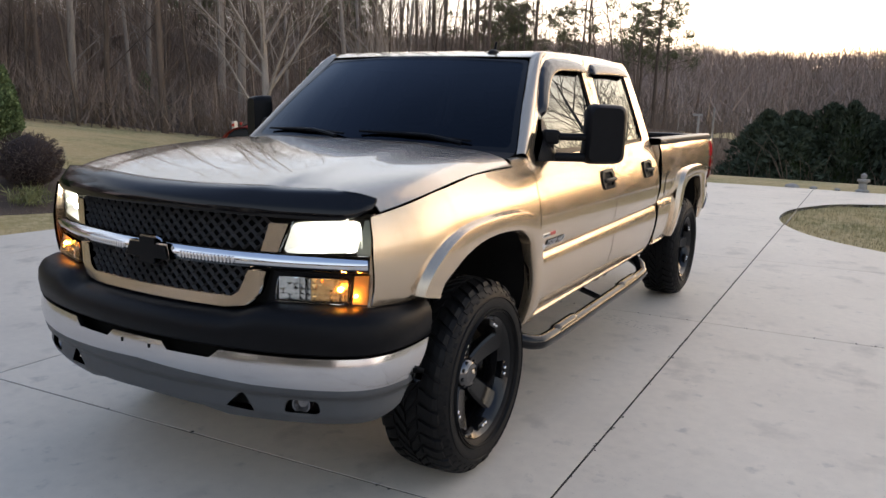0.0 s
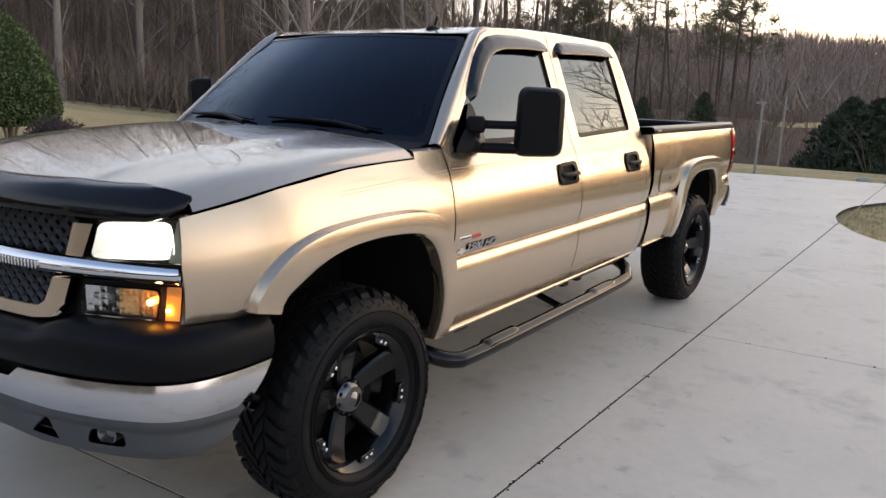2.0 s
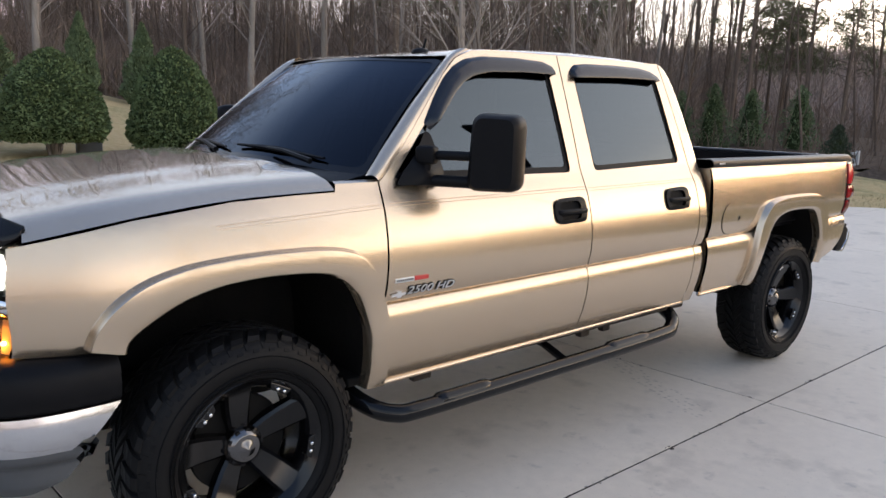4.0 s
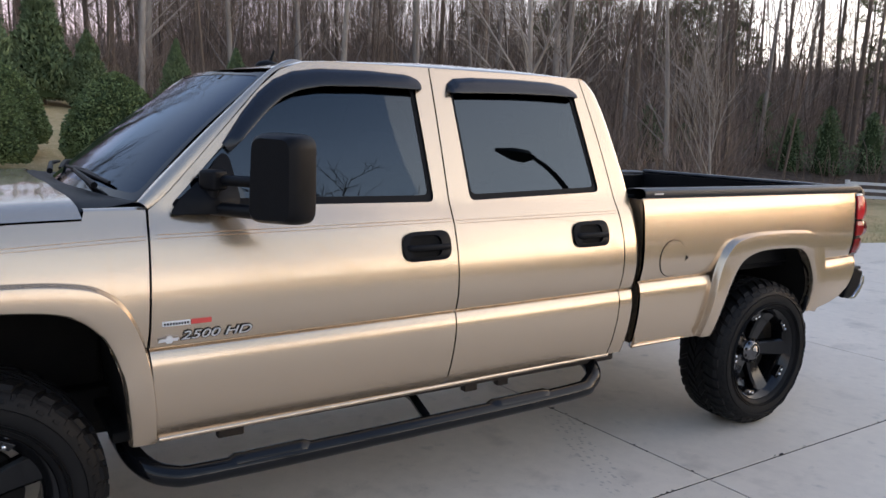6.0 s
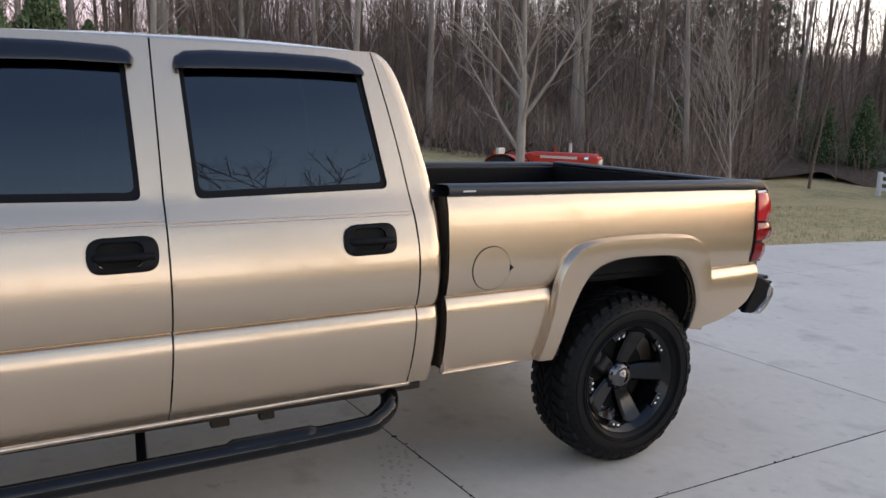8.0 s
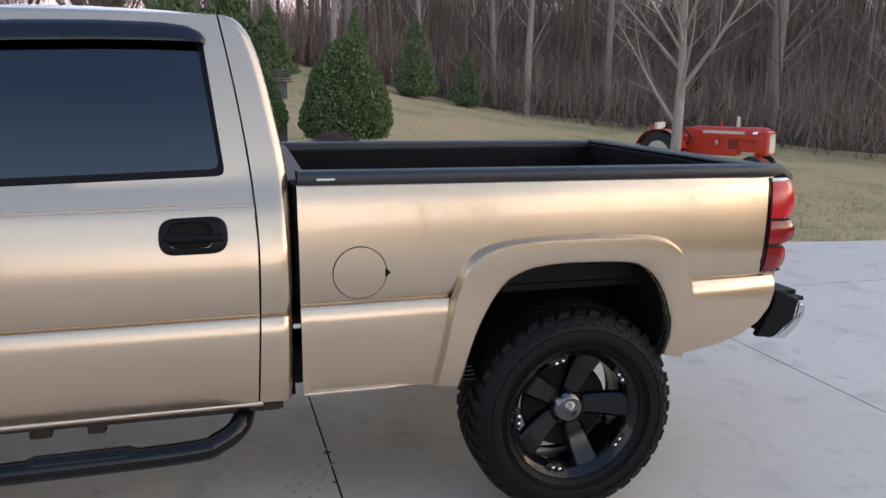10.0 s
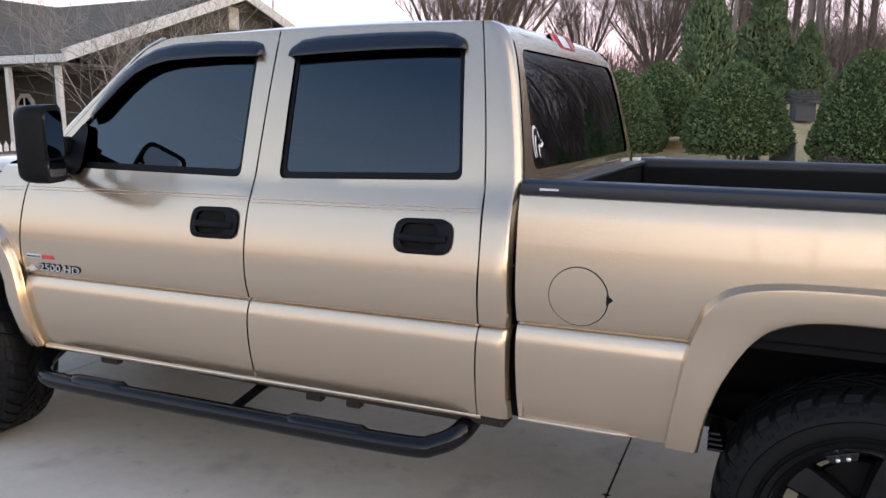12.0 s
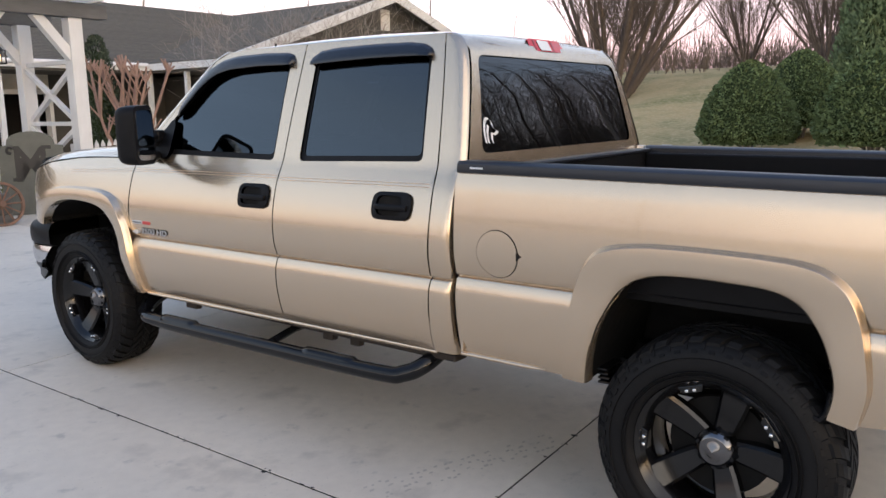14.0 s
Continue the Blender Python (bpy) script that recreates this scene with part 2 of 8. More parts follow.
def dense(loop, step):
    out = []
    for a, b in zip(loop, loop[1:] + loop[:1]):
        n = max(1, int(math.dist(a, b) / step))
        out += [(a[0] + (b[0] - a[0]) * i / n, a[1] + (b[1] - a[1]) * i / n) for i in range(n)]
    return out


def rounded(loop, r, n=4):
    """The loop with its corners cut to arcs of about r."""
    out = []
    for i, p in enumerate(loop):
        a, b = Vector(loop[i - 1]), Vector(loop[(i + 1) % len(loop)])
        p = Vector(p)
        ra, rb = min(r, (a - p).length * 0.45), min(r, (b - p).length * 0.45)
        s, e = p + (a - p).normalized() * ra, p + (b - p).normalized() * rb
        for k in range(n + 1):
            t = k / n
            out.append(tuple(s * (1 - t) ** 2 + p * 2 * t * (1 - t) + e * t * t))
    return out


def curve2(pts, n=6):
    """A smooth open line through points in the plane."""
    out = []
    for i in range(len(pts) - 1):
        p0, p1, p2, p3 = pts[max(i - 1, 0)], pts[i], pts[i + 1], pts[min(i + 2, len(pts) - 1)]
        for k in range(n):
            t = k / n
            out.append(tuple(0.5 * ((2 * b) + (c - a) * t + (2 * a - 5 * b + 4 * c - d) * t * t + (3 * b - a - 3 * c + d) * t ** 3)
                             for a, b, c, d in zip(p0, p1, p2, p3)))
    return out + [tuple(pts[-1])]


def skin(loops, surf, out, res=0.06, flange=0.012, lines=()):
    """A sheet over the area of the loops, bent onto surf(u, v), with its edges folded back by flange. out: a direction that is outside."""
    from mathutils.geometry import delaunay_2d_cdt
    loops = [dense(list(lp), res) for lp in loops]
    near = lambda p, r: any(abs(p[1] - line(p[0])) < r for line in lines)
    if lines:           # finer along the pressed lines
        loops = [[q for a, b in zip(lp, lp[1:] + lp[:1]) for q in ([(a[0] + (b[0] - a[0]) * i / 9, a[1] + (b[1] - a[1]) * i / 9) for i in range(9)] if near(a, 0.07) or near(b, 0.07) else [a])] for lp in loops]
    pts, edges = [], []
    for lp in loops:
        k = len(pts)
        pts += lp
        edges += [(k + i, k + (i + 1) % len(lp)) for i in range(len(lp))]
    lo, hi = [min(p[i] for p in pts) for i in (0, 1)], [max(p[i] for p in pts) for i in (0, 1)]
    rim = np.array(pts)
    grid = []
    for line in lines:
        for u in np.arange(lo[0] + 0.004, hi[0], 0.022):
            p = (float(u), line(u))
            if np.min(np.hypot(rim[:, 0] - p[0], rim[:, 1] - p[1])) > 0.003 and inside(p, loops):
                grid.append(p)
    for u in np.arange(lo[0] + res / 2, hi[0], res):
        for v in np.arange(lo[1] + res / 2, hi[1], res):
            if np.min(np.hypot(rim[:, 0] - u, rim[:, 1] - v)) > res * 0.45 and not (lines and lines[-1](u) - 0.012 < v < lines[0](u) + 0.012) and inside((u, v), loops):
                grid.append((u, v))
    vs, _, fs, *_ = delaunay_2d_cdt([Vector(p) for p in pts + grid], edges, [], 0, 1e-7)
    h = 0.0006 if lines else 0.002

    def at(u, v):
        p = Vector(surf(u, v))
        n = (Vector(surf(u + h, v)) - Vector(surf(u - h, v))).cross(Vector(surf(u, v + h)) - Vector(surf(u, v - h)))
        n.normalize()
        return p, n if n.dot(out) > 0 else -n
    verts, norms = [], []
    for p in vs:
        a, n = at(p.x, p.y)
        verts.append(a)
        norms.append(n)
    faces = []
    for fc in fs:
        c = [sum(vs[i][k] for i in fc) / len(fc) for k in (0, 1)]
        if inside(c, loops):
            fc = list(fc)
            n = (verts[fc[1]] - verts[fc[0]]).cross(verts[fc[2]] - verts[fc[0]])
            faces.append(fc if n.dot(out) > 0 else fc[::-1])
    if flange > 0:
        for lp in loops:
            k, m = len(verts), len(lp)
            ps = [at(*p) for p in lp]
            for i in range(m):
                tan = ps[(i + 1) % m][0] - ps[i - 1][0]
                side = tan.cross(ps[i][1]).normalized()
                verts += [ps[i][0], ps[i][0] - ps[i][1] * flange]
                norms += [(ps[i][1] * 0.3 + side).normalized(), side]
            for i in range(m):
                j = (i + 1) % m
                faces.append([k + 2 * i, k + 2 * j, k + 2 * j + 1, k + 2 * i + 1])
    return verts, faces, norms


def loft(rows, closed=False, caps=False):
    """A grid of quads through rows of points."""
    m = len(rows[0])
    verts = [Vector(p) for r in rows for p in r]
    faces = []
    for i in range(len(rows) - 1):
        for j in range(m if closed else m - 1):
            k = (j + 1) % m
            faces.append([i * m + j, i * m + k, (i + 1) * m + k, (i + 1) * m + j])
    if caps and closed:
        faces += [list(range(m))[::-1], [(len(rows) - 1) * m + j for j in range(m)]]
    return verts, faces


def tube(path, radius, n=10, caps=True):
    path = [Vector(p) for p in path]
    rows = []
    up = None
    for i, p in enumerate(path):
        d = (path[min(i + 1, len(path) - 1)] - path[max(i - 1, 0)]).normalized()
        if up is None:
            up = d.orthogonal().normalized()
        up = (up - d * up.dot(d)).normalized()
        r = radius(i / (len(path) - 1)) if callable(radius) else radius
        s = d.cross(up)
        rows.append([p + (up * math.cos(a) + s * math.sin(a)) * r for a in (2 * math.pi * k / n for k in range(n))])
    return loft(rows, True, caps)


def lathe(profile, n=48, axis="x", at=(0, 0, 0), closed=False):
    """A profile of (along, radius) turned about an axis through at."""
    rows = []
    for k in range(n + 1):
        a = 2 * math.pi * k / n
        c, s = math.cos(a), math.sin(a)
        row = []
        for d, r in profile:
            p = {"x": (d, r * c, r * s), "y": (r * c, d, r * s), "z": (r * c, r * s, d)}[axis]
            row.append((p[0] + at[0], p[1] + at[1], p[2] + at[2]))
        rows.append(row)
    v, f = loft(rows)
    m = len(profile)
    f = [[i % (n * m) for i in q] for q in f]
    return v[:n * m], f


def box(x0, x1, y0, y1, z0, z1, bevel=0.0, seg=2):
    bm = bmesh.new()
    bmesh.ops.create_cube(bm, size=1, matrix=Matrix.Translation(((x0 + x1) / 2, (y0 + y1) / 2, (z0 + z1) / 2))
                          @ Matrix.Diagonal((abs(x1 - x0), abs(y1 - y0), abs(z1 - z0), 1)))
    if bevel:
        bmesh.ops.bevel(bm, geom=bm.edges[:], offset=bevel, segments=seg, affect="EDGES", profile=0.5)
    return bm


def slab(loop, z0, z1, to=None, bevel=0.0):
    """A prism over a loop of plan points; to turns it into its place."""
    bm = bmesh.new()
    vs = [bm.verts.new((p[0], p[1], z0)) for p in loop]
    f = bm.faces.new(vs)
    r = bmesh.ops.extrude_face_region(bm, geom=[f])
    bmesh.ops.translate(bm, verts=[g for g in r["geom"] if isinstance(g, bmesh.types.BMVert)], vec=(0, 0, z1 - z0))
    bmesh.ops.recalc_face_normals(bm, faces=bm.faces[:])
    if bevel:
        bmesh.ops.bevel(bm, geom=bm.edges[:], offset=bevel, segments=2, affect="EDGES", profile=0.5)
    if to is not None:
        bm.transform(to)
    return bm


def joined(*items):
    """Several (vertices, faces) or bmeshes as one."""
    verts, faces = [], []
    for it in items:
        if isinstance(it, bmesh.types.BMesh):
            it.verts.index_update()
            it = ([v.co.copy() for v in it.verts], [[v.index for v in f.verts] for f in it.faces])
        k = len(verts)
        verts += list(it[0])
        faces += [[i + k for i in f] for f in it[1]]
    return verts, faces


def lerp_table(table, z):
    """Smooth value from a table of (key, value)."""
    if z <= table[0][0]:
        return table[0][1]
    for i in range(len(table) - 1):
        (a, va), (b, vb) = table[i], table[i + 1]
        if z <= b:
            (p, vp), (q, vq) = table[max(i - 1, 0)], table[min(i + 2, len(table) - 1)]
            ma, mb = (vb - vp) / (b - p), (vq - va) / (q - a)
            t, w = (z - a) / (b - a), b - a
            return (va * (2 * t ** 3 - 3 * t * t + 1) + ma * w * (t ** 3 - 2 * t * t + t) + vb * (3 * t * t - 2 * t ** 3) + mb * w * (t ** 3 - t * t))
    return table[-1][1]


# ---- the pickup truck: front axle at y = 0, nose towards -y, driver's side at +x ----
truck = thing("pickup_truck", "gold metallic lifted crew-cab pickup truck parked on concrete driveway, lamps lit", "pickup truck")
HUB_Z, WHEELBASE = 0.437, 3.886
UP_CAB = [(0.900, 0.957), (0.906, 0.959), (0.9085, 0.972), (0.925, 0.978), (0.97, 0.990), (1.05, 0.995), (1.13, 0.987), (1.20, 0.971), (1.26, 0.953), (1.30, 0.936), (1.335, 0.916), (1.37, 0.900)]
UP_BED = [(0.900, 0.959), (0.906, 0.961), (0.9085, 0.974), (0.93, 0.981), (0.98, 0.992), (1.05, 0.996), (1.15, 0.993), (1.25, 0.985), (1.31, 0.976), (1.36, 0.960)]
LOW = [(0.50, 0.885), (0.545, 0.912), (0.58, 0.930), (0.62, 0.9475), (0.66, 0.961), (0.70, 0.9715), (0.75, 0.981), (0.79, 0.9855), (0.82, 0.9868), (0.845, 0.9858), (0.865, 0.9820), (0.880, 0.9770), (0.890, 0.9725), (0.8965, 0.9685), (0.8995, 0.959)]
CREASE_AT = (0.0135, 0.0088, 0.0078, 0.0055, 0.0005, -0.0005, -0.0035, -0.006, -0.012, -0.018, -0.026, -0.035, -0.045, -0.056, -0.068, -0.085)


def crease(y):
    return 0.897 + 0.006 * (y - 0.56) if y < 2.85 else 0.936 + 0.006 * (y - 2.86)


PRESSED = [lambda y, d=d: crease(y) + d for d in CREASE_AT]


def side_x(y, z):
    """Half width of the body at a place along it and a height."""
    bed = y > 2.85
    dz = z - (crease(y) - 0.90) * (1 if abs(z - crease(y)) < 0.06 else max(0.0, 1 - (abs(z - crease(y)) - 0.06) / 0.25))
    if z > 1.37 and not bed:
        return 0.900 - 0.318 * (z - 1.37) - 0.05 * (z - 1.37) ** 2
    x = lerp_table(LOW if dz < 0.90 else (UP_BED if bed else UP_CAB), dz)
    if y < -0.25:
        x -= 0.46 * (-0.25 - y) ** 2
    if y > 4.35:
        x -= 0.13 * (y - 4.35) ** 2
    return x


def plain_x(y, z):
    """The side without its pressed line."""
    c = crease(y)
    if abs(z - c) > 0.06:
        return side_x(y, z)
    t = (z - c + 0.06) / 0.12
    return side_x(y, c - 0.0601) * (1 - t) + side_x(y, c + 0.0601) * t


def gap_c(z):
    return lerp_table([(0.58, 2.712), (0.92, 2.73), (1.16, 2.735), (1.36, 2.722), (1.6, 2.690), (1.80, 2.655), (1.915, 2.632)], z)


def cab_rear(z):
    return lerp_table([(0.58, 2.830), (0.92, 2.840), (1.16, 2.845), (1.38, 2.842), (1.6, 2.805), (1.75, 2.772), (1.84, 2.742), (1.885, 2.712), (1.905, 2.688), (1.915, 2.664)], z)


FRONT_OPEN = [(0.500, 0.56), (0.490, 0.70), (0.465, 0.86), (0.405, 0.985), (0.30, 1.055), (0.10, 1.078), (-0.10, 1.070), (-0.25, 1.034), (-0.35, 0.980), (-0.405, 0.935), (-0.42, 0.895)]
FRONT_RIM = [(0.592, 0.56), (0.585, 0.70), (0.562, 0.88), (0.512, 1.03), (0.430, 1.122), (0.30, 1.155), (0.10, 1.163), (-0.10, 1.158), (-0.25, 1.142), (-0.37, 1.106), (-0.46, 1.045), (-0.51, 0.978), (-0.53, 0.920)]
REAR_OPEN = [(3.441, 0.60), (3.462, 0.72), (3.504, 0.850), (3.590, 0.985), (3.714, 1.040), (3.931, 1.047), (4.120, 1.025), (4.215, 0.930), (4.262, 0.780), (4.245, 0.660)]
REAR_RIM = [(3.338, 0.606), (3.360, 0.74), (3.403, 0.965), (3.460, 1.083), (3.560, 1.132), (3.778, 1.148), (4.145, 1.138), (4.272, 1.090), (4.325, 1.01), (4.352, 0.90), (4.365, 0.76), (4.335, 0.640)]
HOOD_EDGE = [(-0.70, 1.236), (-0.355, 1.300), (-0.026, 1.334), (0.20, 1.342), (0.39, 1.345)]


def text_part(name, body, size, to, mat, parent, depth=0.002, label="", xs=1.0, grow=0.0):
    cu = bpy.data.curves.new(name, "FONT")
    cu.body, cu.size, cu.extrude, cu.shear, cu.offset = body, size, depth, 0.25 if xs > 1 else 0.0, grow
    ob = new(name, cu)
    me = bpy.data.meshes.new_from_object(ob.evaluated_get(bpy.context.evaluated_depsgraph_get()))
    bpy.data.objects.remove(ob)
    me.transform(to @ Matrix.Diagonal((xs, 1, 1, 1)))
    me.materials.clear()
    me.materials.append(mat)
    ob = new(name, me)
    ob.parent = parent
    ob.matrix_parent_inverse = parent.matrix_basis.inverted()
    if label:
        ob["label"] = label
    return ob


def strip(outer, inner, steps, sx, n=7):
    """A flare round a wheel opening: from the outer line over a raised band to the inner line and back inside."""
    a, b = curve2(outer, n), curve2(inner, n)
    m = 70

    def even(line):
        ln = [0]
        for p, q in zip(line, line[1:]):
            ln.append(ln[-1] + math.dist(p, q))
        return [tuple(np.interp(ln[-1] * i / m, ln, [p[k] for p in line]) for k in (0, 1)) for i in range(m + 1)]
    a, b = even(a), even(b)
    rows = []
    for p, q in zip(a, b):
        row = []
        for t, up in steps:
            y, z = p[0] + (q[0] - p[0]) * t, p[1] + (q[1] - p[1]) * t
            row.append((sx * (plain_x(y, z) + up), y, z))
        rows.append(row if sx > 0 else row[::-1])
    return loft(rows)


FLARE_STEPS = [(0.0, 0.0), (0.016, 0.003), (0.030, 0.010), (0.080, 0.0335), (0.102, 0.0372), (0.15, 0.0376), (0.40, 0.0370), (0.78, 0.0362), (0.93, 0.033), (1.0, 0.024), (1.0, 0.0), (1.0, -0.028)]

for sx in (1, -1):
    out = Vector((sx, 0, 0))
    surf = lambda y, z, sx=sx: (sx * side_x(y, z), y, z)
    lift = lambda d, sx=sx: (lambda y, z: (sx * (side_x(y, z) + d), y, z))
    # front wing
    opening = curve2(FRONT_OPEN, 4)
    lp = [(-0.70, 1.229), (-0.355, 1.293), (-0.026, 1.328), (0.20, 1.336), (0.383, 1.339), (0.392, 1.368), (0.583, 1.368), (0.575, 1.2), (0.560, 0.90), (0.583, 0.56)]
    fender = part("front_fender", skin([lp + opening + [(-0.705, 0.905), (-0.715, 1.08)]], surf, out, 0.05), PAINT, truck)
    part("fender_flare", strip(FRONT_RIM, FRONT_OPEN, FLARE_STEPS, sx), PAINT, fender, smooth=40)
    for d in (0.0, 0.012):
        part("pinstripe", skin([[(-0.1, 1.2565 - d), (0.57, 1.284 - d), (0.57, 1.2852 - d), (-0.1, 1.2577 - d)]], lift(0.0012), out, 0.1, 0), PINSTRIPE, fender)
    # front door
    edge_b = 1.789
    win_f = rounded([(0.66, 1.374), (1.722, 1.362), (1.706, 1.845), (1.20, 1.838), (1.08, 1.785), (0.86, 1.575)], 0.03)
    lp = [(0.592, 0.555), (0.569, 0.90), (0.584, 1.2), (0.592, 1.366), (0.66, 1.42), (0.86, 1.622), (1.03, 1.795), (1.12, 1.868), (1.22, 1.905), (1.34, 1.915), (edge_b, 1.915), (edge_b, 1.37),
          (edge_b + 0.004, 0.90), (edge_b - 0.012, 0.565)]
    fdoor = part("front_door", skin([lp, win_f], surf, out, 0.05, 0.012, PRESSED), PAINT, truck)
    win_r = rounded([(1.900, 1.363), (2.640, 1.382), (2.582, 1.845), (1.882, 1.845)], 0.03)
    lp = [(edge_b - 0.005, 0.565), (edge_b + 0.011, 0.90), (edge_b + 0.007, 1.37), (edge_b + 0.007, 1.915)] + [(gap_c(z), z) for z in (1.915, 1.8, 1.7, 1.6, 1.5, 1.36, 1.16, 0.92, 0.58)]
    rdoor = part("rear_door", skin([lp, win_r], surf, out, 0.05, 0.012, PRESSED), PAINT, truck)
    for dr, win, gy in ((fdoor, win_f, (0.62, 1.75)), (rdoor, win_r, (1.86, 2.69))):
        part("window_glass", skin([[(p[0], p[1]) for p in rounded([(gy[0], 1.345), (gy[1], 1.345), (gy[1] - 0.06, 1.862), (gy[0] + (0.5 if dr is fdoor else 0.0), 1.862)], 0.02)]], lift(-0.014), out, 0.1, 0),
             GLASS_SIDE, dr, "dark tinted side window glass")
        seal = [(p[0] + 0.0, p[1]) for p in win]
        cx, cz = sum(p[0] for p in seal) / len(seal), sum(p[1] for p in seal) / len(seal)
        inner = [(cx + (p[0] - cx) * (1 - 0.018 / abs(p[0] - cx + 1e-6) if abs(p[0] - cx) > 0.1 else 0.97), cz + (p[1] - cz) * 0.90) for p in seal]
        part("window_seal", skin([seal, inner], lift(-0.010), out, 0.06, 0), BLACK_PLASTIC, dr)
    # rain visors over the windows
    vis_f = ([(0.868, 1.592), (0.95, 1.700), (1.02, 1.776), (1.09, 1.831), (1.17, 1.866), (1.28, 1.883), (1.5, 1.887), (1.68, 1.880), (1.722, 1.866), (1.738, 1.838)],
             [(0.892, 1.560), (0.975, 1.645), (1.045, 1.714), (1.11, 1.764), (1.18, 1.795), (1.28, 1.814), (1.5, 1.822), (1.66, 1.820), (1.705, 1.819), (1.734, 1.818)])
    vis_r = ([(1.862, 1.826), (1.872, 1.854), (1.905, 1.876), (2.0, 1.886), (2.25, 1.890), (2.45, 1.886), (2.535, 1.875), (2.578, 1.855), (2.596, 1.830)],
             [(1.866, 1.812), (1.885, 1.813), (1.93, 1.815), (2.02, 1.819), (2.25, 1.825), (2.42, 1.825), (2.51, 1.823), (2.56, 1.821), (2.592, 1.818)])
    for dr, (up_line, low_line) in ((fdoor, vis_f), (rdoor, vis_r)):
        rows = []
        m = 48
        for i in range(m + 1):
            (ya, za), (yb, zb) = (tuple(np.interp(i / m * (len(ln) - 1), range(len(ln)), [p[k] for p in ln]) for k in (0, 1)) for ln in (up_line, low_line))
            e = min(1.0, (min(i, m - i) / m) / 0.05) ** 0.6
            row = []
            for t, up in ((0, 0.001), (0.06, 0.010), (0.16, 0.019), (0.30, 0.0255), (0.42, 0.0265), (0.48, 0.0290), (0.75, 0.0325), (0.94, 0.0330), (1.0, 0.0315), (1.0, 0.022), (0.9, 0.018)):
                y, z = ya + (yb - ya) * t, za + (zb - za) * t
                row.append((sx * (side_x(y, z) + max(0.001, up * e)), y, z))
            rows.append(row if sx > 0 else row[::-1])
        part("rain_visor", loft(rows), VISOR, dr, "smoked black plastic rain visor", smooth=32)
    # handles
    for dr, hy, hz, h in ((fdoor, 1.648, 1.194, 1.15), (rdoor, 2.532, 1.199, 1.10)):
        bez = rounded([(hy - 0.098 * h, hz - 0.061), (hy + 0.098 * h, hz - 0.058), (hy + 0.098 * h, hz + 0.060), (hy - 0.098 * h, hz + 0.056)], 0.052, 6)
        hole = rounded([(hy - 0.072 * h, hz - 0.042), (hy + 0.056 * h, hz - 0.042), (hy + 0.056 * h, hz + 0.043), (hy - 0.072 * h, hz + 0.043)], 0.036, 6)
        handle = part("door_handle", skin([bez, hole], lambda y, z, sx=sx, hy=hy, hz=hz: (sx * (side_x(y, z) + 0.017 - 0.009 * min(1.0, max(abs(y - hy) / 0.112, abs(z - hz) / 0.061)) ** 4), y, z), out, 0.02, 0.03), BLACK_PLASTIC, dr, "black plastic door handle")
        part("handle_recess", skin([[(p[0], p[1]) for p in hole]], lift(0.002), out, 0.03, 0), UNDER, handle)
        x = side_x(hy, hz)
        pull = curve2([(hy - 0.084 * h, 0.010), (hy - 0.066 * h, 0.023), (hy, 0.028), (hy + 0.052 * h, 0.027), (hy + 0.084 * h, 0.024)], 5)
        rows = [[(sx * (x + d + dx), y, hz - 0.006 + dz) for dx, dz in ((-0.012, -0.010), (-0.002, -0.0125), (0.003, -0.009), (0.0055, 0.001), (0.002, 0.009), (-0.004, 0.0125), (-0.012, 0.010))] for y, d in pull]
        part("handle_pull", loft(rows, True, True), BLACK_PLASTIC, handle, smooth=40)
        if dr is fdoor:
            part("key_lock", joined(lathe([(sx * (x + 0.012), 0.001), (sx * (x + 0.0185), 0.008), (sx * (x + 0.019), 0.001)], 12, "x", (0, hy + 0.086, hz - 0.034))), CHROME, handle)
    for dr, a, b in ((fdoor, 0.61, 1.78), (rdoor, 1.81, 2.71)):
        for d in (0.0, 0.012):
            part("pinstripe", skin([[(a, 1.286 - d), (b, 1.294 - d), (b, 1.2957 - d), (a, 1.2877 - d)]], lift(0.0012), out, 0.1, 0), PINSTRIPE, dr)
        part("sill_trim", tube([(sx * (side_x(y, 0.562) + 0.002), y, 0.559 + 0.0105 * (y - 0.6)) for y in np.linspace(a - 0.012, b + 0.018, 9)], 0.0115, 8), PAINT, dr, smooth=60)
    # cab corner and its turn to the back
    R = 0.035

    def corner(u, z, sx=sx):
        x, yr, g = side_x(gap_c(z) + 0.02, z), cab_rear(z), gap_c(z) + 0.006
        if u < 1:
            return (sx * x, g + (yr - R - g) * u, z)
        a = (u - 1) * math.pi / 2
        return (sx * (x - R + R * math.cos(a)), yr - R + R * math.sin(a), z)
    rows = [[corner(u, z) for u in [0, 0.33, 0.66, 1, 1.2, 1.4, 1.6, 1.8, 2]][::sx] for z in [*np.linspace(0.585, 0.83, 5)] + [crease(2.75) + d for d in CREASE_AT[::-1]] + [0.935, *np.linspace(0.96, 1.84, 20), 1.86, 1.875, 1.887, 1.897, 1.905, 1.911, 1.915]]
    part("cab_corner", loft(rows), PAINT, truck, smooth=35)
    # windscreen pillar
    edge = [(0.592, 1.372), (0.66, 1.424), (0.86, 1.626), (1.03, 1.799), (1.12, 1.872), (1.22, 1.909)]
    ws = [(0.855, 0.558, 1.386), (0.828, 0.637, 1.463), (0.760, 0.818, 1.628), (0.704, 0.985, 1.766), (0.675, 1.080, 1.846), (0.662, 1.128, 1.886)]
    rows = []
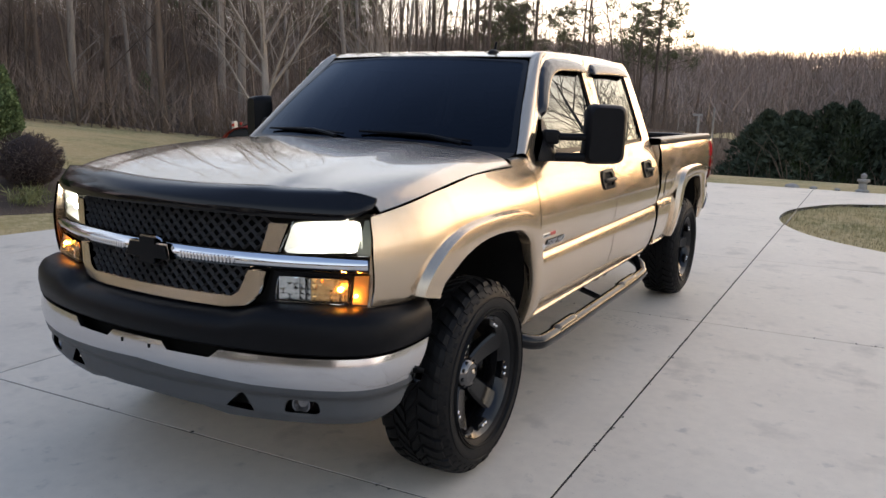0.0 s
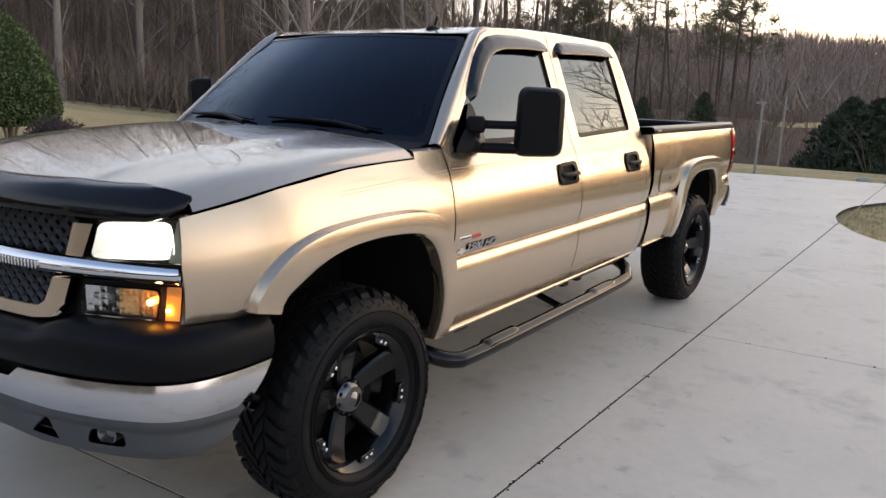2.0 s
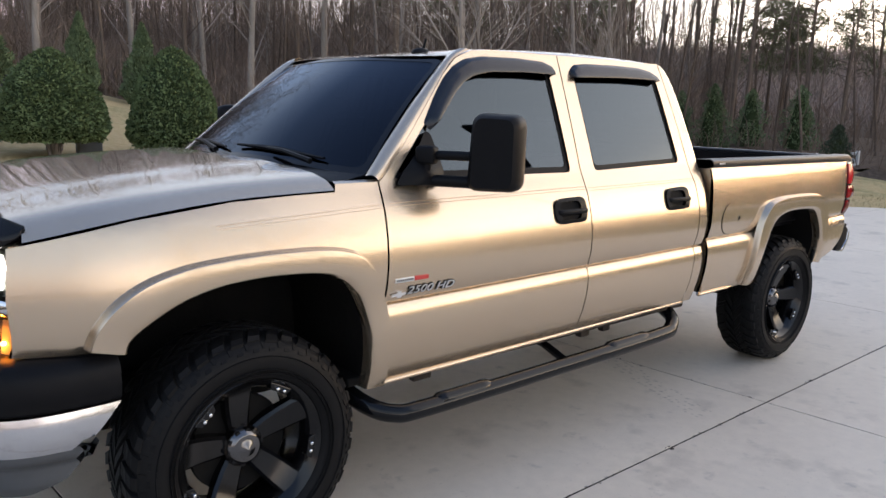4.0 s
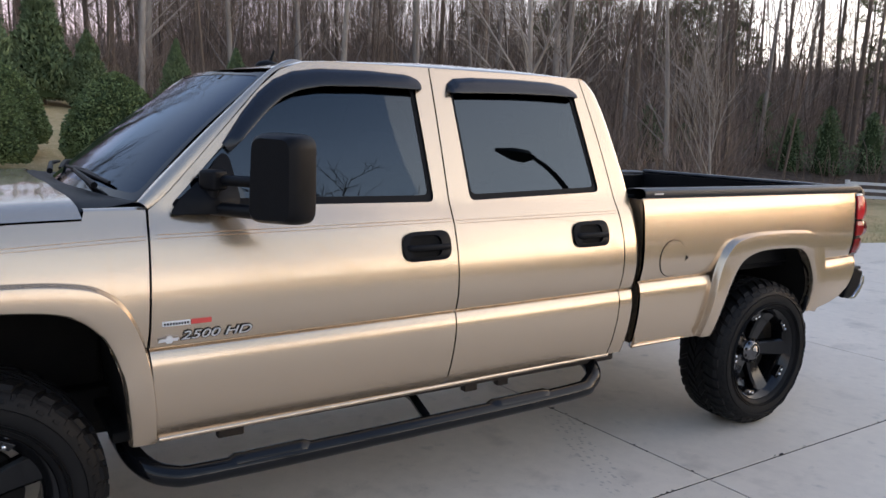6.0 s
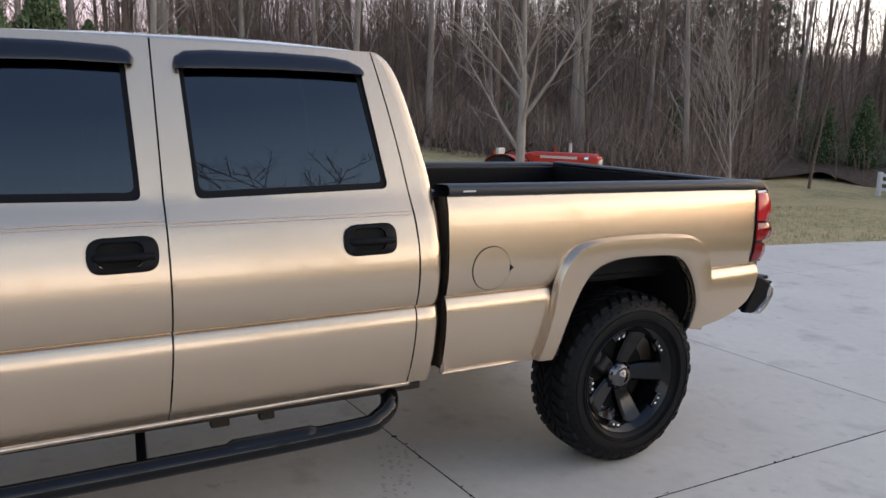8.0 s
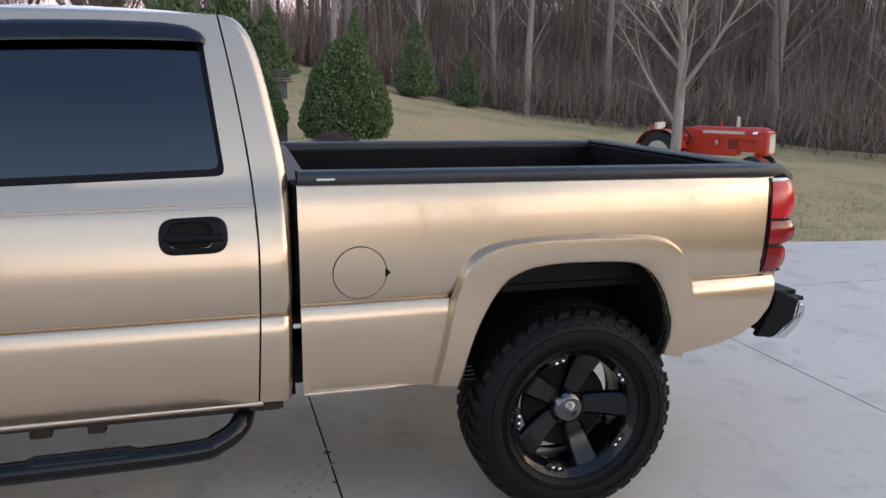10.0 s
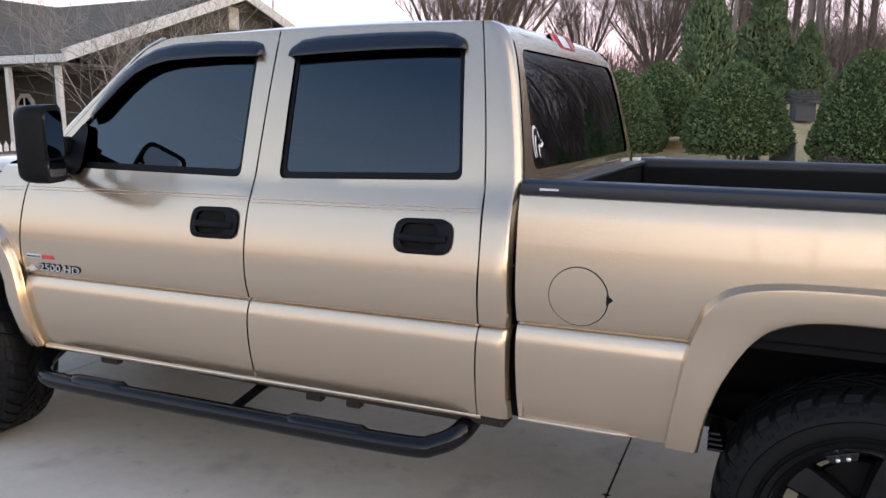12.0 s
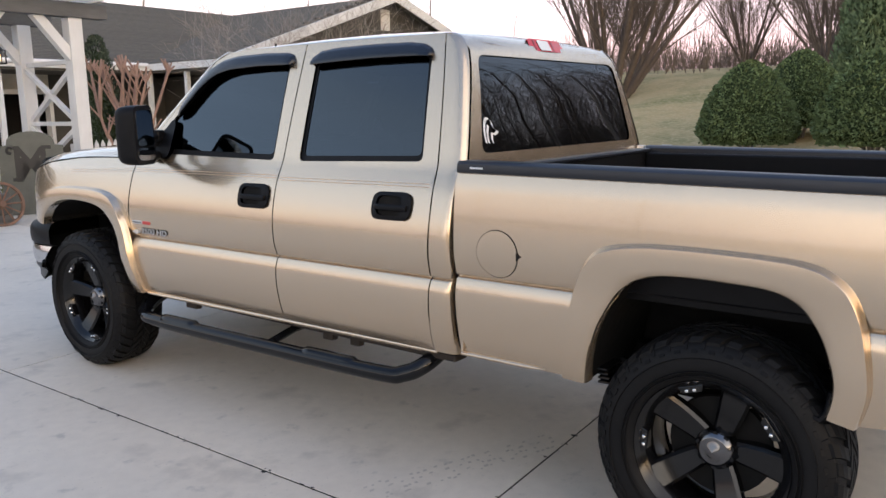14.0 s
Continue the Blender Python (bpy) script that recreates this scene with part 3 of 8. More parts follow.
    for (y, z), w in zip(curve2(edge, 5), curve2(ws, 5)):
        a, b = Vector((side_x(y, z), y, z)), Vector(w)
        rows.append([((a.lerp(b, t) + Vector((0.6, -0.3, 0.6)) * 0.022 * math.sin(math.pi * t)) * Vector((1, 1, 1))) for t in (0, 0.15, 0.3, 0.5, 0.7, 0.85, 1)])
    rows = [[(sx * p.x, p.y, p.z) for p in r][::-sx] for r in rows]
    part("windscreen_pillar", loft(rows), PAINT, truck, smooth=50)
    # towing mirror on its two arms
    swell = lambda y, z, sx=sx: (sx * (side_x(y, z) + 0.014 + 0.050 * math.exp(-((z - 1.395) / 0.075) ** 2) * math.exp(-((y - 0.79) / 0.10) ** 2)), y, z)
    sail = part("mirror_base", skin([rounded([(0.655, 1.352), (0.890, 1.352), (0.905, 1.40), (0.884, 1.545), (0.858, 1.562), (0.80, 1.495), (0.70, 1.415)], 0.02, 3)], swell, out, 0.025, 0.035), BLACK_PLASTIC, truck, "black towing mirror on twin arms")
    arm = lambda z, r: tube([(sx * 0.90, 0.80, z), (sx * 1.0, 0.86, z), (sx * 1.16, 0.95, z)], r, 10)
    part("mirror_arm", arm(1.468, 0.019), BLACK_PLASTIC, sail, smooth=40)
    part("mirror_arm", arm(1.366, 0.024), BLACK_PLASTIC, sail, smooth=40)
    bmx = box(-0.04, 0.04, -0.035, 0.035, -0.038, 0.034, 0.014, 3)
    bmx.transform(pose(sx * 0.930, 0.805, 1.470, 0, 0, 30 * sx))
    part("mirror_pivot", bmx, BLACK_PLASTIC, sail, smooth=50)
    part("mirror_post", tube([(sx * 0.925, 0.80, 1.36), (sx * 0.928, 0.802, 1.47)], 0.024, 10), BLACK_PLASTIC, sail, smooth=50)
    prof = [(0.0, 0.76), (0.015, 0.88), (0.035, 0.95), (0.06, 0.99), (0.105, 1.0), (0.112, 0.985)]
    lp = rounded([(-0.112, -0.152), (0.108, -0.148), (0.112, 0.150), (-0.092, 0.156)], 0.05, 5)
    rows = [[(p[0] * k, d, p[1] * (k * 0.5 + 0.5)) for p in lp] for d, k in prof]
    hv, hf = loft(rows, True, True)
    to = pose(sx * 1.186, 0.912, 1.482, 0, 0, 31 * sx) @ Matrix.Diagonal((sx, 1, 1, 1))
    hv = [to @ v for v in hv]
    head = part("mirror_head", (hv, [f[::-1] for f in hf] if sx > 0 else hf), BLACK_PLASTIC, sail, smooth=35)
    for loop in ([(-0.090, -0.052), (0.086, -0.052), (0.090, 0.126), (-0.074, 0.131)], [(-0.090, -0.128), (0.086, -0.124), (0.086, -0.060), (-0.090, -0.060)]):
        bm = slab(rounded(loop, 0.03, 4), 0, 0.004)
        bm.transform(to @ Matrix.Translation((0, 0.111, 0)) @ pose(0, 0, 0, 90, 0, 0) @ Matrix.Diagonal((1, 1, -1, 1)))
        bmesh.ops.recalc_face_normals(bm, faces=bm.faces[:])
        part("mirror_glass", bm, MIRROR, sail)
    # wheel well linings
    for line, x0 in ((FRONT_OPEN, 0.40), (REAR_OPEN, 0.42)):
        mid_y = (line[0][0] + line[-1][0]) / 2
        ln = [(y + (y - mid_y) * 0.022, z + max(0.0, z - 0.6) * 0.02) for y, z in curve2(line, 7)]
        rows = [[(sx * (side_x(y, z) - 0.0265), y, z), (sx * x0, y, z + 0.015)] for y, z in ln]
        cy, cz = (ln[0][0] + ln[-1][0]) / 2, 0.5
        v, f = loft(rows)
        k = len(v)
        v += [Vector((sx * x0, y, z + 0.015)) for y, z in ln] + [Vector((sx * x0, ln[-1][0], 0.42)), Vector((sx * x0, ln[0][0], 0.42))]
        f.append(list(range(k, len(v))))
        liner = part("wheel_well_liner", (v, f), UNDER, truck)
        if x0 > 0.41:
            for k in range(4):
                part("liner_rib", box(sx * 0.78, sx * 0.915, 3.462, 3.512 - 0.004 * k, 0.592 + 0.017 * k, 0.600 + 0.017 * k, 0.002, 1), RIM_BLACK, liner)
            part("liner_seam", tube(curve2([(sx * 0.72, 3.63, 0.968), (sx * 0.72, 3.76, 0.985), (sx * 0.72, 3.95, 0.992), (sx * 0.72, 4.10, 0.975)], 4), 0.0035, 5), SEAM_GREY, liner)
    # step bar with treads and brackets
    path = curve2([(sx * 0.72, 0.50, 0.53), (sx * 0.88, 0.535, 0.475), (sx * 0.968, 0.62, 0.439), (sx * 0.992, 0.80, 0.433), (sx * 0.994, 1.6, 0.440), (sx * 0.992, 2.42, 0.452), (sx * 0.968, 2.575, 0.468), (sx * 0.90, 2.655, 0.515), (sx * 0.72, 2.67, 0.585)], 7)
    bar = part("step_bar", tube(path, 0.038, 14), STEEL, truck, "black tubular side step bar", smooth=50)
    for ya, yb in ((0.78, 1.18), (1.92, 2.36)):
        pts = [(sx * 0.990, ya + (yb - ya) * i / 12, 0.4475 + 0.010 * (ya + (yb - ya) * i / 12 - 1)) for i in range(13)]
        part("step_tread", tube(pts, lambda t: 0.0365 * min(1, math.sin(math.pi * min(max(t, 0.04), 0.96)) * 2.2), 10), STEEL, bar, smooth=50)
    for yb in (1.68,):
        part("step_bracket", tube([(sx * 0.985, yb, 0.44), (sx * 0.80, yb + 0.02, 0.49), (sx * 0.62, yb + 0.03, 0.50)], 0.02, 6), STEEL, bar, smooth=40)
    for yb, w in ((0.88, 0.05), (1.98, 0.035), (2.16, 0.03)):
        part("body_bracket", box(sx * 0.80, sx * 0.84, yb - w, yb + w, 0.485, 0.535, 0.006), RUST, truck)
    # box side
    opening = curve2(REAR_OPEN, 4)
    lp = [(2.868, 0.602), (2.868, 1.352), (4.700, 1.338), (4.678, 1.300), (4.660, 0.966), (4.738, 0.956), (4.737, 0.88), (4.718, 0.815), (4.675, 0.755), (4.60, 0.705), (4.50, 0.672), (4.40, 0.652), (4.30, 0.638)] + opening[::-1] + [(3.40, 0.603)]
    bed_side = part("bed_side", skin([lp], surf, out, 0.05, 0.012, PRESSED), PAINT, truck)
    part("fender_flare", strip(REAR_RIM, REAR_OPEN, FLARE_STEPS, sx), PAINT, bed_side, smooth=40)
    part("sill_trim", tube([(sx * (side_x(y, 0.61) + 0.002), y, 0.607 + 0.004 * (y - 2.87)) for y in np.linspace(2.87, 3.26, 6)], lambda t: 0.0095 * min(1, (1 - t) * 5 + 0.1), 8), PAINT, bed_side, smooth=60)
    if sx > 0:
        ring = [(3.071 + 0.0915 * math.cos(a), 1.048 + 0.0915 * math.sin(a)) for a in np.linspace(0, 2 * math.pi, 40)[:-1]]
        rim = [(3.071 + 0.0945 * math.cos(a), 1.048 + 0.0945 * math.sin(a)) for a in np.linspace(0, 2 * math.pi, 40)[:-1]]
        part("fuel_door_gap", skin([rim], lift(0.0012), out, 0.03, 0), UNDER, bed_side)
        part("fuel_door", skin([ring], lift(0.0035), out, 0.03, 0.003), PAINT, bed_side)
        part("fuel_door_notch", skin([[(3.158, 1.062), (3.178, 1.046), (3.158, 1.030)]], lift(0.0045), out, 0.05, 0.003), UNDER, bed_side)
    part("flare_clip", tube([(sx * 0.975, 4.262, 0.74), (sx * 0.975, 4.250, 0.675), (sx * 0.972, 4.232, 0.648), (sx * 0.968, 4.205, 0.652)], 0.013, 7), BLACK_PLASTIC, bed_side, smooth=50)
    part("bed_front_return", box(sx * 0.84, sx * 0.962, 2.874, 2.886, 0.62, 1.345), PAINT, bed_side)
    # rail cap
    sec = [(0.962, 1.350), (0.972, 1.352), (0.975, 1.362), (0.970, 1.386), (0.955, 1.396), (0.86, 1.394), (0.845, 1.385), (0.842, 1.31)]
    rows = [[(sx * (x - (0.02 if y > 4.70 else 0)), y, z - 0.007 * (y - 2.87) - (0.024 if sx < 0 and z > 1.335 else 0.0) - (0.03 if y > 4.76 and z > 1.36 else 0)) for x, z in sec][::-sx] for y in (2.872, 2.88, 3.5, 4.2, 4.62, 4.74, 4.785)]
    rail = part("bed_rail_cap", loft(rows), RAIL_BLACK, truck, "black plastic bed rail cap", smooth=40)
    part("rail_logo_plate", box(sx * 0.973, sx * 0.9765, 2.935, 2.995, 1.367, 1.374, 0.001), BADGE, rail)
    # tail lamp: dark housing, three red lenses that stand proud of it, black bezel, a clear tip
    def lamp_rows(z0, z1, n, grow, sx=sx):
        rows = []
        for z in np.linspace(z0, z1, n):
            k = (z - z0) / (z1 - z0)
            w = grow * max(0.0, math.sin(math.pi * (0.06 + 0.88 * k))) ** 0.5
            f0 = 4.664 + (z - 0.965) * 0.05
            back = 4.768 + (0.010 if z > 1.08 else 0.0)
            x = side_x(4.6, z)
            rows.append([(sx * px, py, z) for px, py in ((x - 0.03, f0), (x + 0.001 + 0.1 * w, f0 + 0.006), (x + 0.002 + 0.25 * w, f0 + 0.05), (x - 0.014 + 0.3 * w, back - 0.018 + 0.7 * w), (x - 0.05, back + w), (x - 0.14, back + 0.8 * w), (x - 0.16, back - 0.06))][::-sx])
        return rows
    tail = part("tail_light", loft(lamp_rows(0.962, 1.322, 14, 0.0)), TAIL_DARK, truck, "red tail light with dark notches and lit lower bulb", smooth=45)
    for z0, z1, g, mt in ((1.178, 1.318, 0.036, BRAKE_RED), (1.078, 1.166, 0.044, RED_LENS), (0.972, 1.058, 0.022, RED_LENS)):
        part("tail_lens", loft(lamp_rows(z0, z1, 9, g), False), mt, tail, smooth=50)
    part("bulb_glow", joined(box(sx * 0.905, sx * 0.938, 4.782, 4.794, 1.008, 1.020, 0.004), box(sx * 0.905, sx * 0.938, 4.782, 4.793, 1.030, 1.038, 0.003)), RED_LIT, tail)
    part("clear_tip", loft(lamp_rows(1.3185, 1.332, 4, 0.016)), WHITE_LENS, tail, "greyish clear upper tip", smooth=50)
    part("lamp_bezel", skin([[(4.652, 0.952), (4.700, 0.950), (4.760, 0.954), (4.762, 0.964), (4.674, 0.964), (4.691, 1.334), (4.677, 1.334)]], lift(0.003), out, 0.05, 0.01), GLOSS_BLACK, tail)
    # inner box walls
    part("bed_liner_wall", box(sx * 0.80, sx * 0.845, 2.906, 4.74, 0.93, 1.335, 0.01), BLACK_PLASTIC, truck)

# front door badges, on the driver's side
for sx in (1,):
    x = side_x(0.75, 0.96)
    x2 = side_x(0.70, 0.99)
    to = Matrix.Translation((side_x(0.70, 0.930) + 0.003, 0.668, 0.928)) @ Matrix(((0, 0.236, 0.972, 0), (1, 0, 0, 0), (0, 0.972, -0.236, 0), (0, 0, 0, 1)))
    text_part("badge_backing", "2500 HD", 0.045, Matrix.Translation((-0.001, 0, 0)) @ to, GLOSS_BLACK, truck, 0.002, "", 1.45, 0.0022)
    text_part("badge_lettering", "2500 HD", 0.045, to, BADGE, truck, 0.003, "silver raised number badge", 1.45)
    part("badge_emblem", slab([(0.597, 0.936), (0.618, 0.938), (0.622, 0.945), (0.638, 0.945), (0.640, 0.938), (0.662, 0.938), (0.656, 0.928), (0.640, 0.928), (0.637, 0.921), (0.620, 0.921), (0.616, 0.928), (0.592, 0.926)], x - 0.004, x + 0.004, Matrix(((0, 0, 1, 0), (1, 0, 0, 0), (0, 1, 0, 0), (0, 0, 0, 1)))), BADGE, truck)
    part("engine_badge", box(x2 - 0.008, x2 + 0.0035, 0.606, 0.70, 0.980, 0.998, 0.002), BADGE, truck, "silver bar badge with red end")
    part("engine_badge_end", box(x2 - 0.008, x2 + 0.004, 0.702, 0.772, 0.981, 0.999, 0.002), DECAL_RED, truck)
    for i in range(9):
        part("badge_bar", box(x2, x2 + 0.0042, 0.612 + i * 0.0095, 0.618 + i * 0.0095, 0.985, 0.993), GLOSS_BLACK, truck)

# ---- hood, cowl, windscreen, roof ----
CENTER = [(-0.92, 1.262), (-0.80, 1.300), (-0.6, 1.350), (-0.35, 1.389), (-0.1, 1.412), (0.2, 1.430), (0.45, 1.438)]
SHAPE = [(0.0, 1.0), (0.25, 0.99), (0.46, 0.965), (0.53, 0.93), (0.585, 0.86), (0.66, 0.80), (0.80, 0.70), (0.90, 0.54), (0.96, 0.30), (1.0, 0.0)]


def nose(x, z):
    return -0.90 + 0.20 * (abs(x) / 0.85) ** 2.2 + 0.10 * (z - 1.05)


def hood_z(x, y):
    ze = lerp_table(HOOD_EDGE, y)
    u = min(1.0, abs(x) / (side_x(y, ze) + 0.001))
    return ze + (lerp_table(CENTER, y) - ze) * lerp_table(SHAPE, u)


lp = [(x, nose(x, 1.26) + 0.02) for x in np.linspace(-0.86, 0.86, 25)]
lp += [(side_x(y, lerp_table(HOOD_EDGE, y)), y) for y in np.linspace(-0.66, 0.385, 14)]
lp += [(x, 0.385 - 0.075 * (1 - (x / 0.9) ** 2)) for x in np.linspace(0.86, -0.86, 25)]
lp += [(-side_x(y, lerp_table(HOOD_EDGE, y)), y) for y in np.linspace(0.385, -0.66, 14)]
hood = part("hood", skin([lp], lambda x, y: (x, y, hood_z(x, y)), Vector((0, 0, 1)), 0.045, 0.03), PAINT, truck)
rows = []
for x in np.linspace(-0.856, 0.856, 61):
    y0, u = nose(x, 1.26), abs(x) / 0.856
    zt = 1.292 - 0.010 * u
    drop = 0.072 if u < 0.90 else 0.072 - (u - 0.90) * 0.25
    yy = y0 + 0.015 + 1.2 * max(0.0, u - 0.90) ** 2
    xh = max(-0.83, min(0.83, x))
    w = min(1.0, max(0.0, (u - 0.78) / 0.17))
    w = w * w * (3 - 2 * w)
    yt = yy + 0.075 - 0.064 * w
    rows.append([(x, yt, hood_z(xh, yt) - 0.004), (x, yt - 0.004, hood_z(xh, yt) + 0.004), (x, yy + 0.040 - 0.034 * w, hood_z(xh, yy + 0.04) + 0.012), (x, yy + 0.012 - 0.010 * w, max(zt, hood_z(xh, yy + 0.02) + 0.010)), (x, yy - 0.008, max(zt - 0.004, hood_z(xh, yy + 0.01) + 0.004)), (x, yy - 0.030, zt - 0.018), (x, yy - 0.050, zt - 0.04), (x, yy - 0.046, zt - drop), (x, yy - 0.02, zt - drop - 0.004), (x, yy + 0.03, zt - drop + 0.012)])
for r in rows:            # rounded ends
    u = abs(r[0][0]) / 0.856
    e = 1 - math.sqrt(max(0.0, 1 - max(0.0, (u - 0.92) / 0.08) ** 2))
    c = (r[4][0], r[4][1] + 0.012, r[4][2] - 0.022)
    r[:] = [tuple(a + (b - a) * e * 0.5 for a, b in zip(q, c)) for q in r]
for i, at in ((0, 0), (-1, len(rows) + 1)):          # closed at the ends
    r = rows[i]
    rows.insert(at, [(r[4][0], sum(q[1] for q in r) / len(r), sum(q[2] for q in r) / len(r))] * len(r))
part("bug_deflector", loft([r[::-1] for r in rows]), GLOSS_BLACK, truck, "gloss black hood bug deflector", smooth=50)


def screen(u, v):
    b = Vector((0.85 * u, 0.405 + 0.155 * u * u, 1.403 - 0.018 * u * u))
    t = Vector((0.664 * u, 1.02 + 0.080 * u * u, 1.880 - 0.022 * u * u))
    p = b.lerp(t, v)
    k = math.sin(math.pi * min(max(v, 0), 1)) * 0.018
    return p + Vector((0, -0.7 * k, 0.7 * k))


lp = rounded([(-1, 0), (1, 0), (1, 1), (-1, 1)], 0.04)
windscreen = part("windscreen", skin([lp], screen, Vector((0, -1, 1)), 0.08, 0), GLASS_SCREEN, truck, "dark tinted windscreen")
fr = rounded([(-0.965, 0.05), (0.965, 0.05), (0.965, 0.965), (-0.965, 0.965)], 0.05)
lift_ws = lambda d: (lambda u, v: screen(u, v) + Vector((0, -0.7, 0.7)) * d)
part("screen_frit", skin([lp, fr], lift_ws(0.002), Vector((0, -1, 1)), 0.08, 0), GLOSS_BLACK, windscreen)
rows = []
for x in np.linspace(-0.87, 0.87, 31):
    ya = 0.385 - 0.075 * (1 - (x / 0.9) ** 2)
    s = screen(x / 0.87, 0.03)
    za = hood_z(x, min(ya, 0.385))
    rows.append([(x, ya - 0.02, za - 0.03), (x, ya + 0.006, za - 0.012), (x, ya + 0.03, za - 0.008), (s.x, s.y - 0.02, s.z - 0.012), (s.x, s.y + 0.02, s.z + 0.004)])
part("cowl", loft(rows), BLACK_PLASTIC, truck, smooth=50)
for sx in (1, -1):
    part("fender_top", loft([[(sx * (side_x(y, 1.368)), y, 1.366), (sx * (side_x(y, 1.368) - 0.02), y, 1.376), (sx * 0.83, y, 1.372)][::sx] for y in np.linspace(0.392, 0.60, 6)]), PAINT, truck, smooth=60)
for x0, x1 in ((0.60, 0.02), (-0.12, -0.66)):
    a = screen(x0 / 0.85, 0.045) + Vector((0, -0.035, 0.012))
    b = screen(x1 / 0.80, 0.095) + Vector((0, -0.018, 0.018))
    wiper = part("wiper_arm", tube([a, a.lerp(b, 0.3) + Vector((0, -0.02, 0.02)), a.lerp(b, 0.55) + Vector((0, -0.008, 0.014))], lambda t: 0.013 - 0.006 * t, 7), BLACK_PLASTIC, windscreen, smooth=50)
    c, d = screen((x0 + 0.03) / 0.84, 0.07) + Vector((0, -0.012, 0.012)), screen((x1 - 0.02) / 0.80, 0.10) + Vector((0, -0.012, 0.012))
    part("wiper_blade", tube([c, c.lerp(d, 0.5) + Vector((0, -0.006, 0.008)), d], lambda t: 0.006 + 0.007 * math.sin(math.pi * t), 6), BLACK_PLASTIC, wiper, smooth=50)

TOP = [(1.0, 1.880), (1.1, 1.897), (1.25, 1.919), (1.4, 1.934), (1.8, 1.960), (2.2, 1.964), (2.45, 1.953), (2.58, 1.942), (2.66, 1.922), (2.705, 1.897), (2.728, 1.868)]
DOOR_TOP = [(1.0, 1.80), (1.12, 1.868), (1.22, 1.905), (1.34, 1.915), (2.75, 1.915)]
rows = []
for s in [0, 0.01, 0.03, 0.07, 0.12, 0.2, 0.3, 0.4, 0.5, 0.6, 0.7, 0.8, 0.86, 0.91, 0.94, 0.96, 0.975, 0.99, 1.0]:
    row = []
    for u in [-1, -0.995, -0.98, -0.95, -0.91, -0.86, -0.8, -0.72, -0.6, -0.4, -0.2, 0, 0.2, 0.4, 0.6, 0.72, 0.8, 0.86, 0.91, 0.95, 0.98, 0.995, 1]:
        x = 0.7125 * u
        y0 = 1.022 + 0.112 * abs(u) ** 3
        y = y0 + s * (2.728 - 0.066 * abs(u) ** 8 - y0)
        base = np.interp(y, *zip(*DOOR_TOP))
        h = lerp_table(TOP, y + 0.066 * abs(u) ** 8) - base
        row.append((x, y, base - 0.002 + h * (1 - abs(u) ** 3.5) ** 0.6))
    rows.append(row)
roof = part("cab_roof", loft(rows), PAINT, truck, smooth=70)
lens_at = lambda d: (lambda x, z: (x, 2.733 + d - 0.62 * (z - 1.868) - 0.25 * x * x, z))
bl = part("brake_light", skin([rounded([(-0.170, 1.862), (0.170, 1.862), (0.155, 1.922), (-0.155, 1.922)], 0.02)], lens_at(0.0), Vector((0, 1, 0)), 0.04, 0.06), BRAKE_RED, roof, "red and clear high brake light")
part("cargo_lamp", skin([rounded([(-0.02, 1.868), (0.085, 1.868), (0.085, 1.916), (-0.02, 1.916)], 0.012)], lens_at(0.004), Vector((0, 1, 0)), 0.04, 0.01), WHITE_LENS, bl, "clear cargo lamp lens")
for x in (-0.05, 0.115):
    part("lens_divider", skin([[(x - 0.004, 1.868), (x + 0.004, 1.868), (x + 0.004, 1.916), (x - 0.004, 1.916)]], lens_at(0.002), Vector((0, 1, 0)), 0.04, 0.01), RED_LENS, bl)
ant = [(0, 0.036), (0.010, 0.036), (0.022, 0.028), (0.030, 0.012), (0.032, 0.001)]
bm = joined(lathe([(h, r) for h, r in ant], 16, "z", (0, 0, 0)))
antenna = part("antenna_base", ([Vector((v[0] * 0.9 + 0.405, v[1] * 1.5 + 1.19, v[2] + 1.894)) for v in bm[0]], bm[1]), BLACK_PLASTIC, roof, "black roof antenna", smooth=50)
part("antenna_stub", tube([(0.405, 1.20, 1.912), (0.405, 1.22, 1.967)], lambda t: 0.009 - 0.004 * t, 8), BLACK_PLASTIC, antenna, smooth=50)
# cab back with the rear window
back = lambda x, z: (x, cab_rear(z) + 0.006 * (1 - (x / 0.8) ** 2), z)
hole = rounded([(-0.748, 1.412), (0.748, 1.412), (0.655, 1.822), (-0.655, 1.822)], 0.05)
lp = [(-0.905, 1.15)] + [(0.905, 1.15)] + [(side_x(2.7, z) - 0.048, z) for z in (1.3, 1.37, 1.6, 1.84)] + [(side_x(2.7, 1.908) - 0.028, 1.908), (0.60, 1.893), (0.35, 1.884), (-0.35, 1.884), (-0.60, 1.893), (-side_x(2.7, 1.908) + 0.028, 1.908)] + [(-side_x(2.7, z) + 0.048, z) for z in (1.84, 1.6, 1.37, 1.3)]
part("cab_back", skin([lp, hole], back, Vector((0, 1, 0)), 0.06, 0.012), PAINT, truck)
rear_glass = part("rear_window", skin([rounded([(-0.763, 1.396), (0.763, 1.396), (0.665, 1.835), (-0.665, 1.835)], 0.04)], lambda x, z: (x, back(x, z)[1] - 0.006, z), Vector((0, 1, 0)), 0.1, 0), GLASS_REAR, truck, "dark tinted rear window")
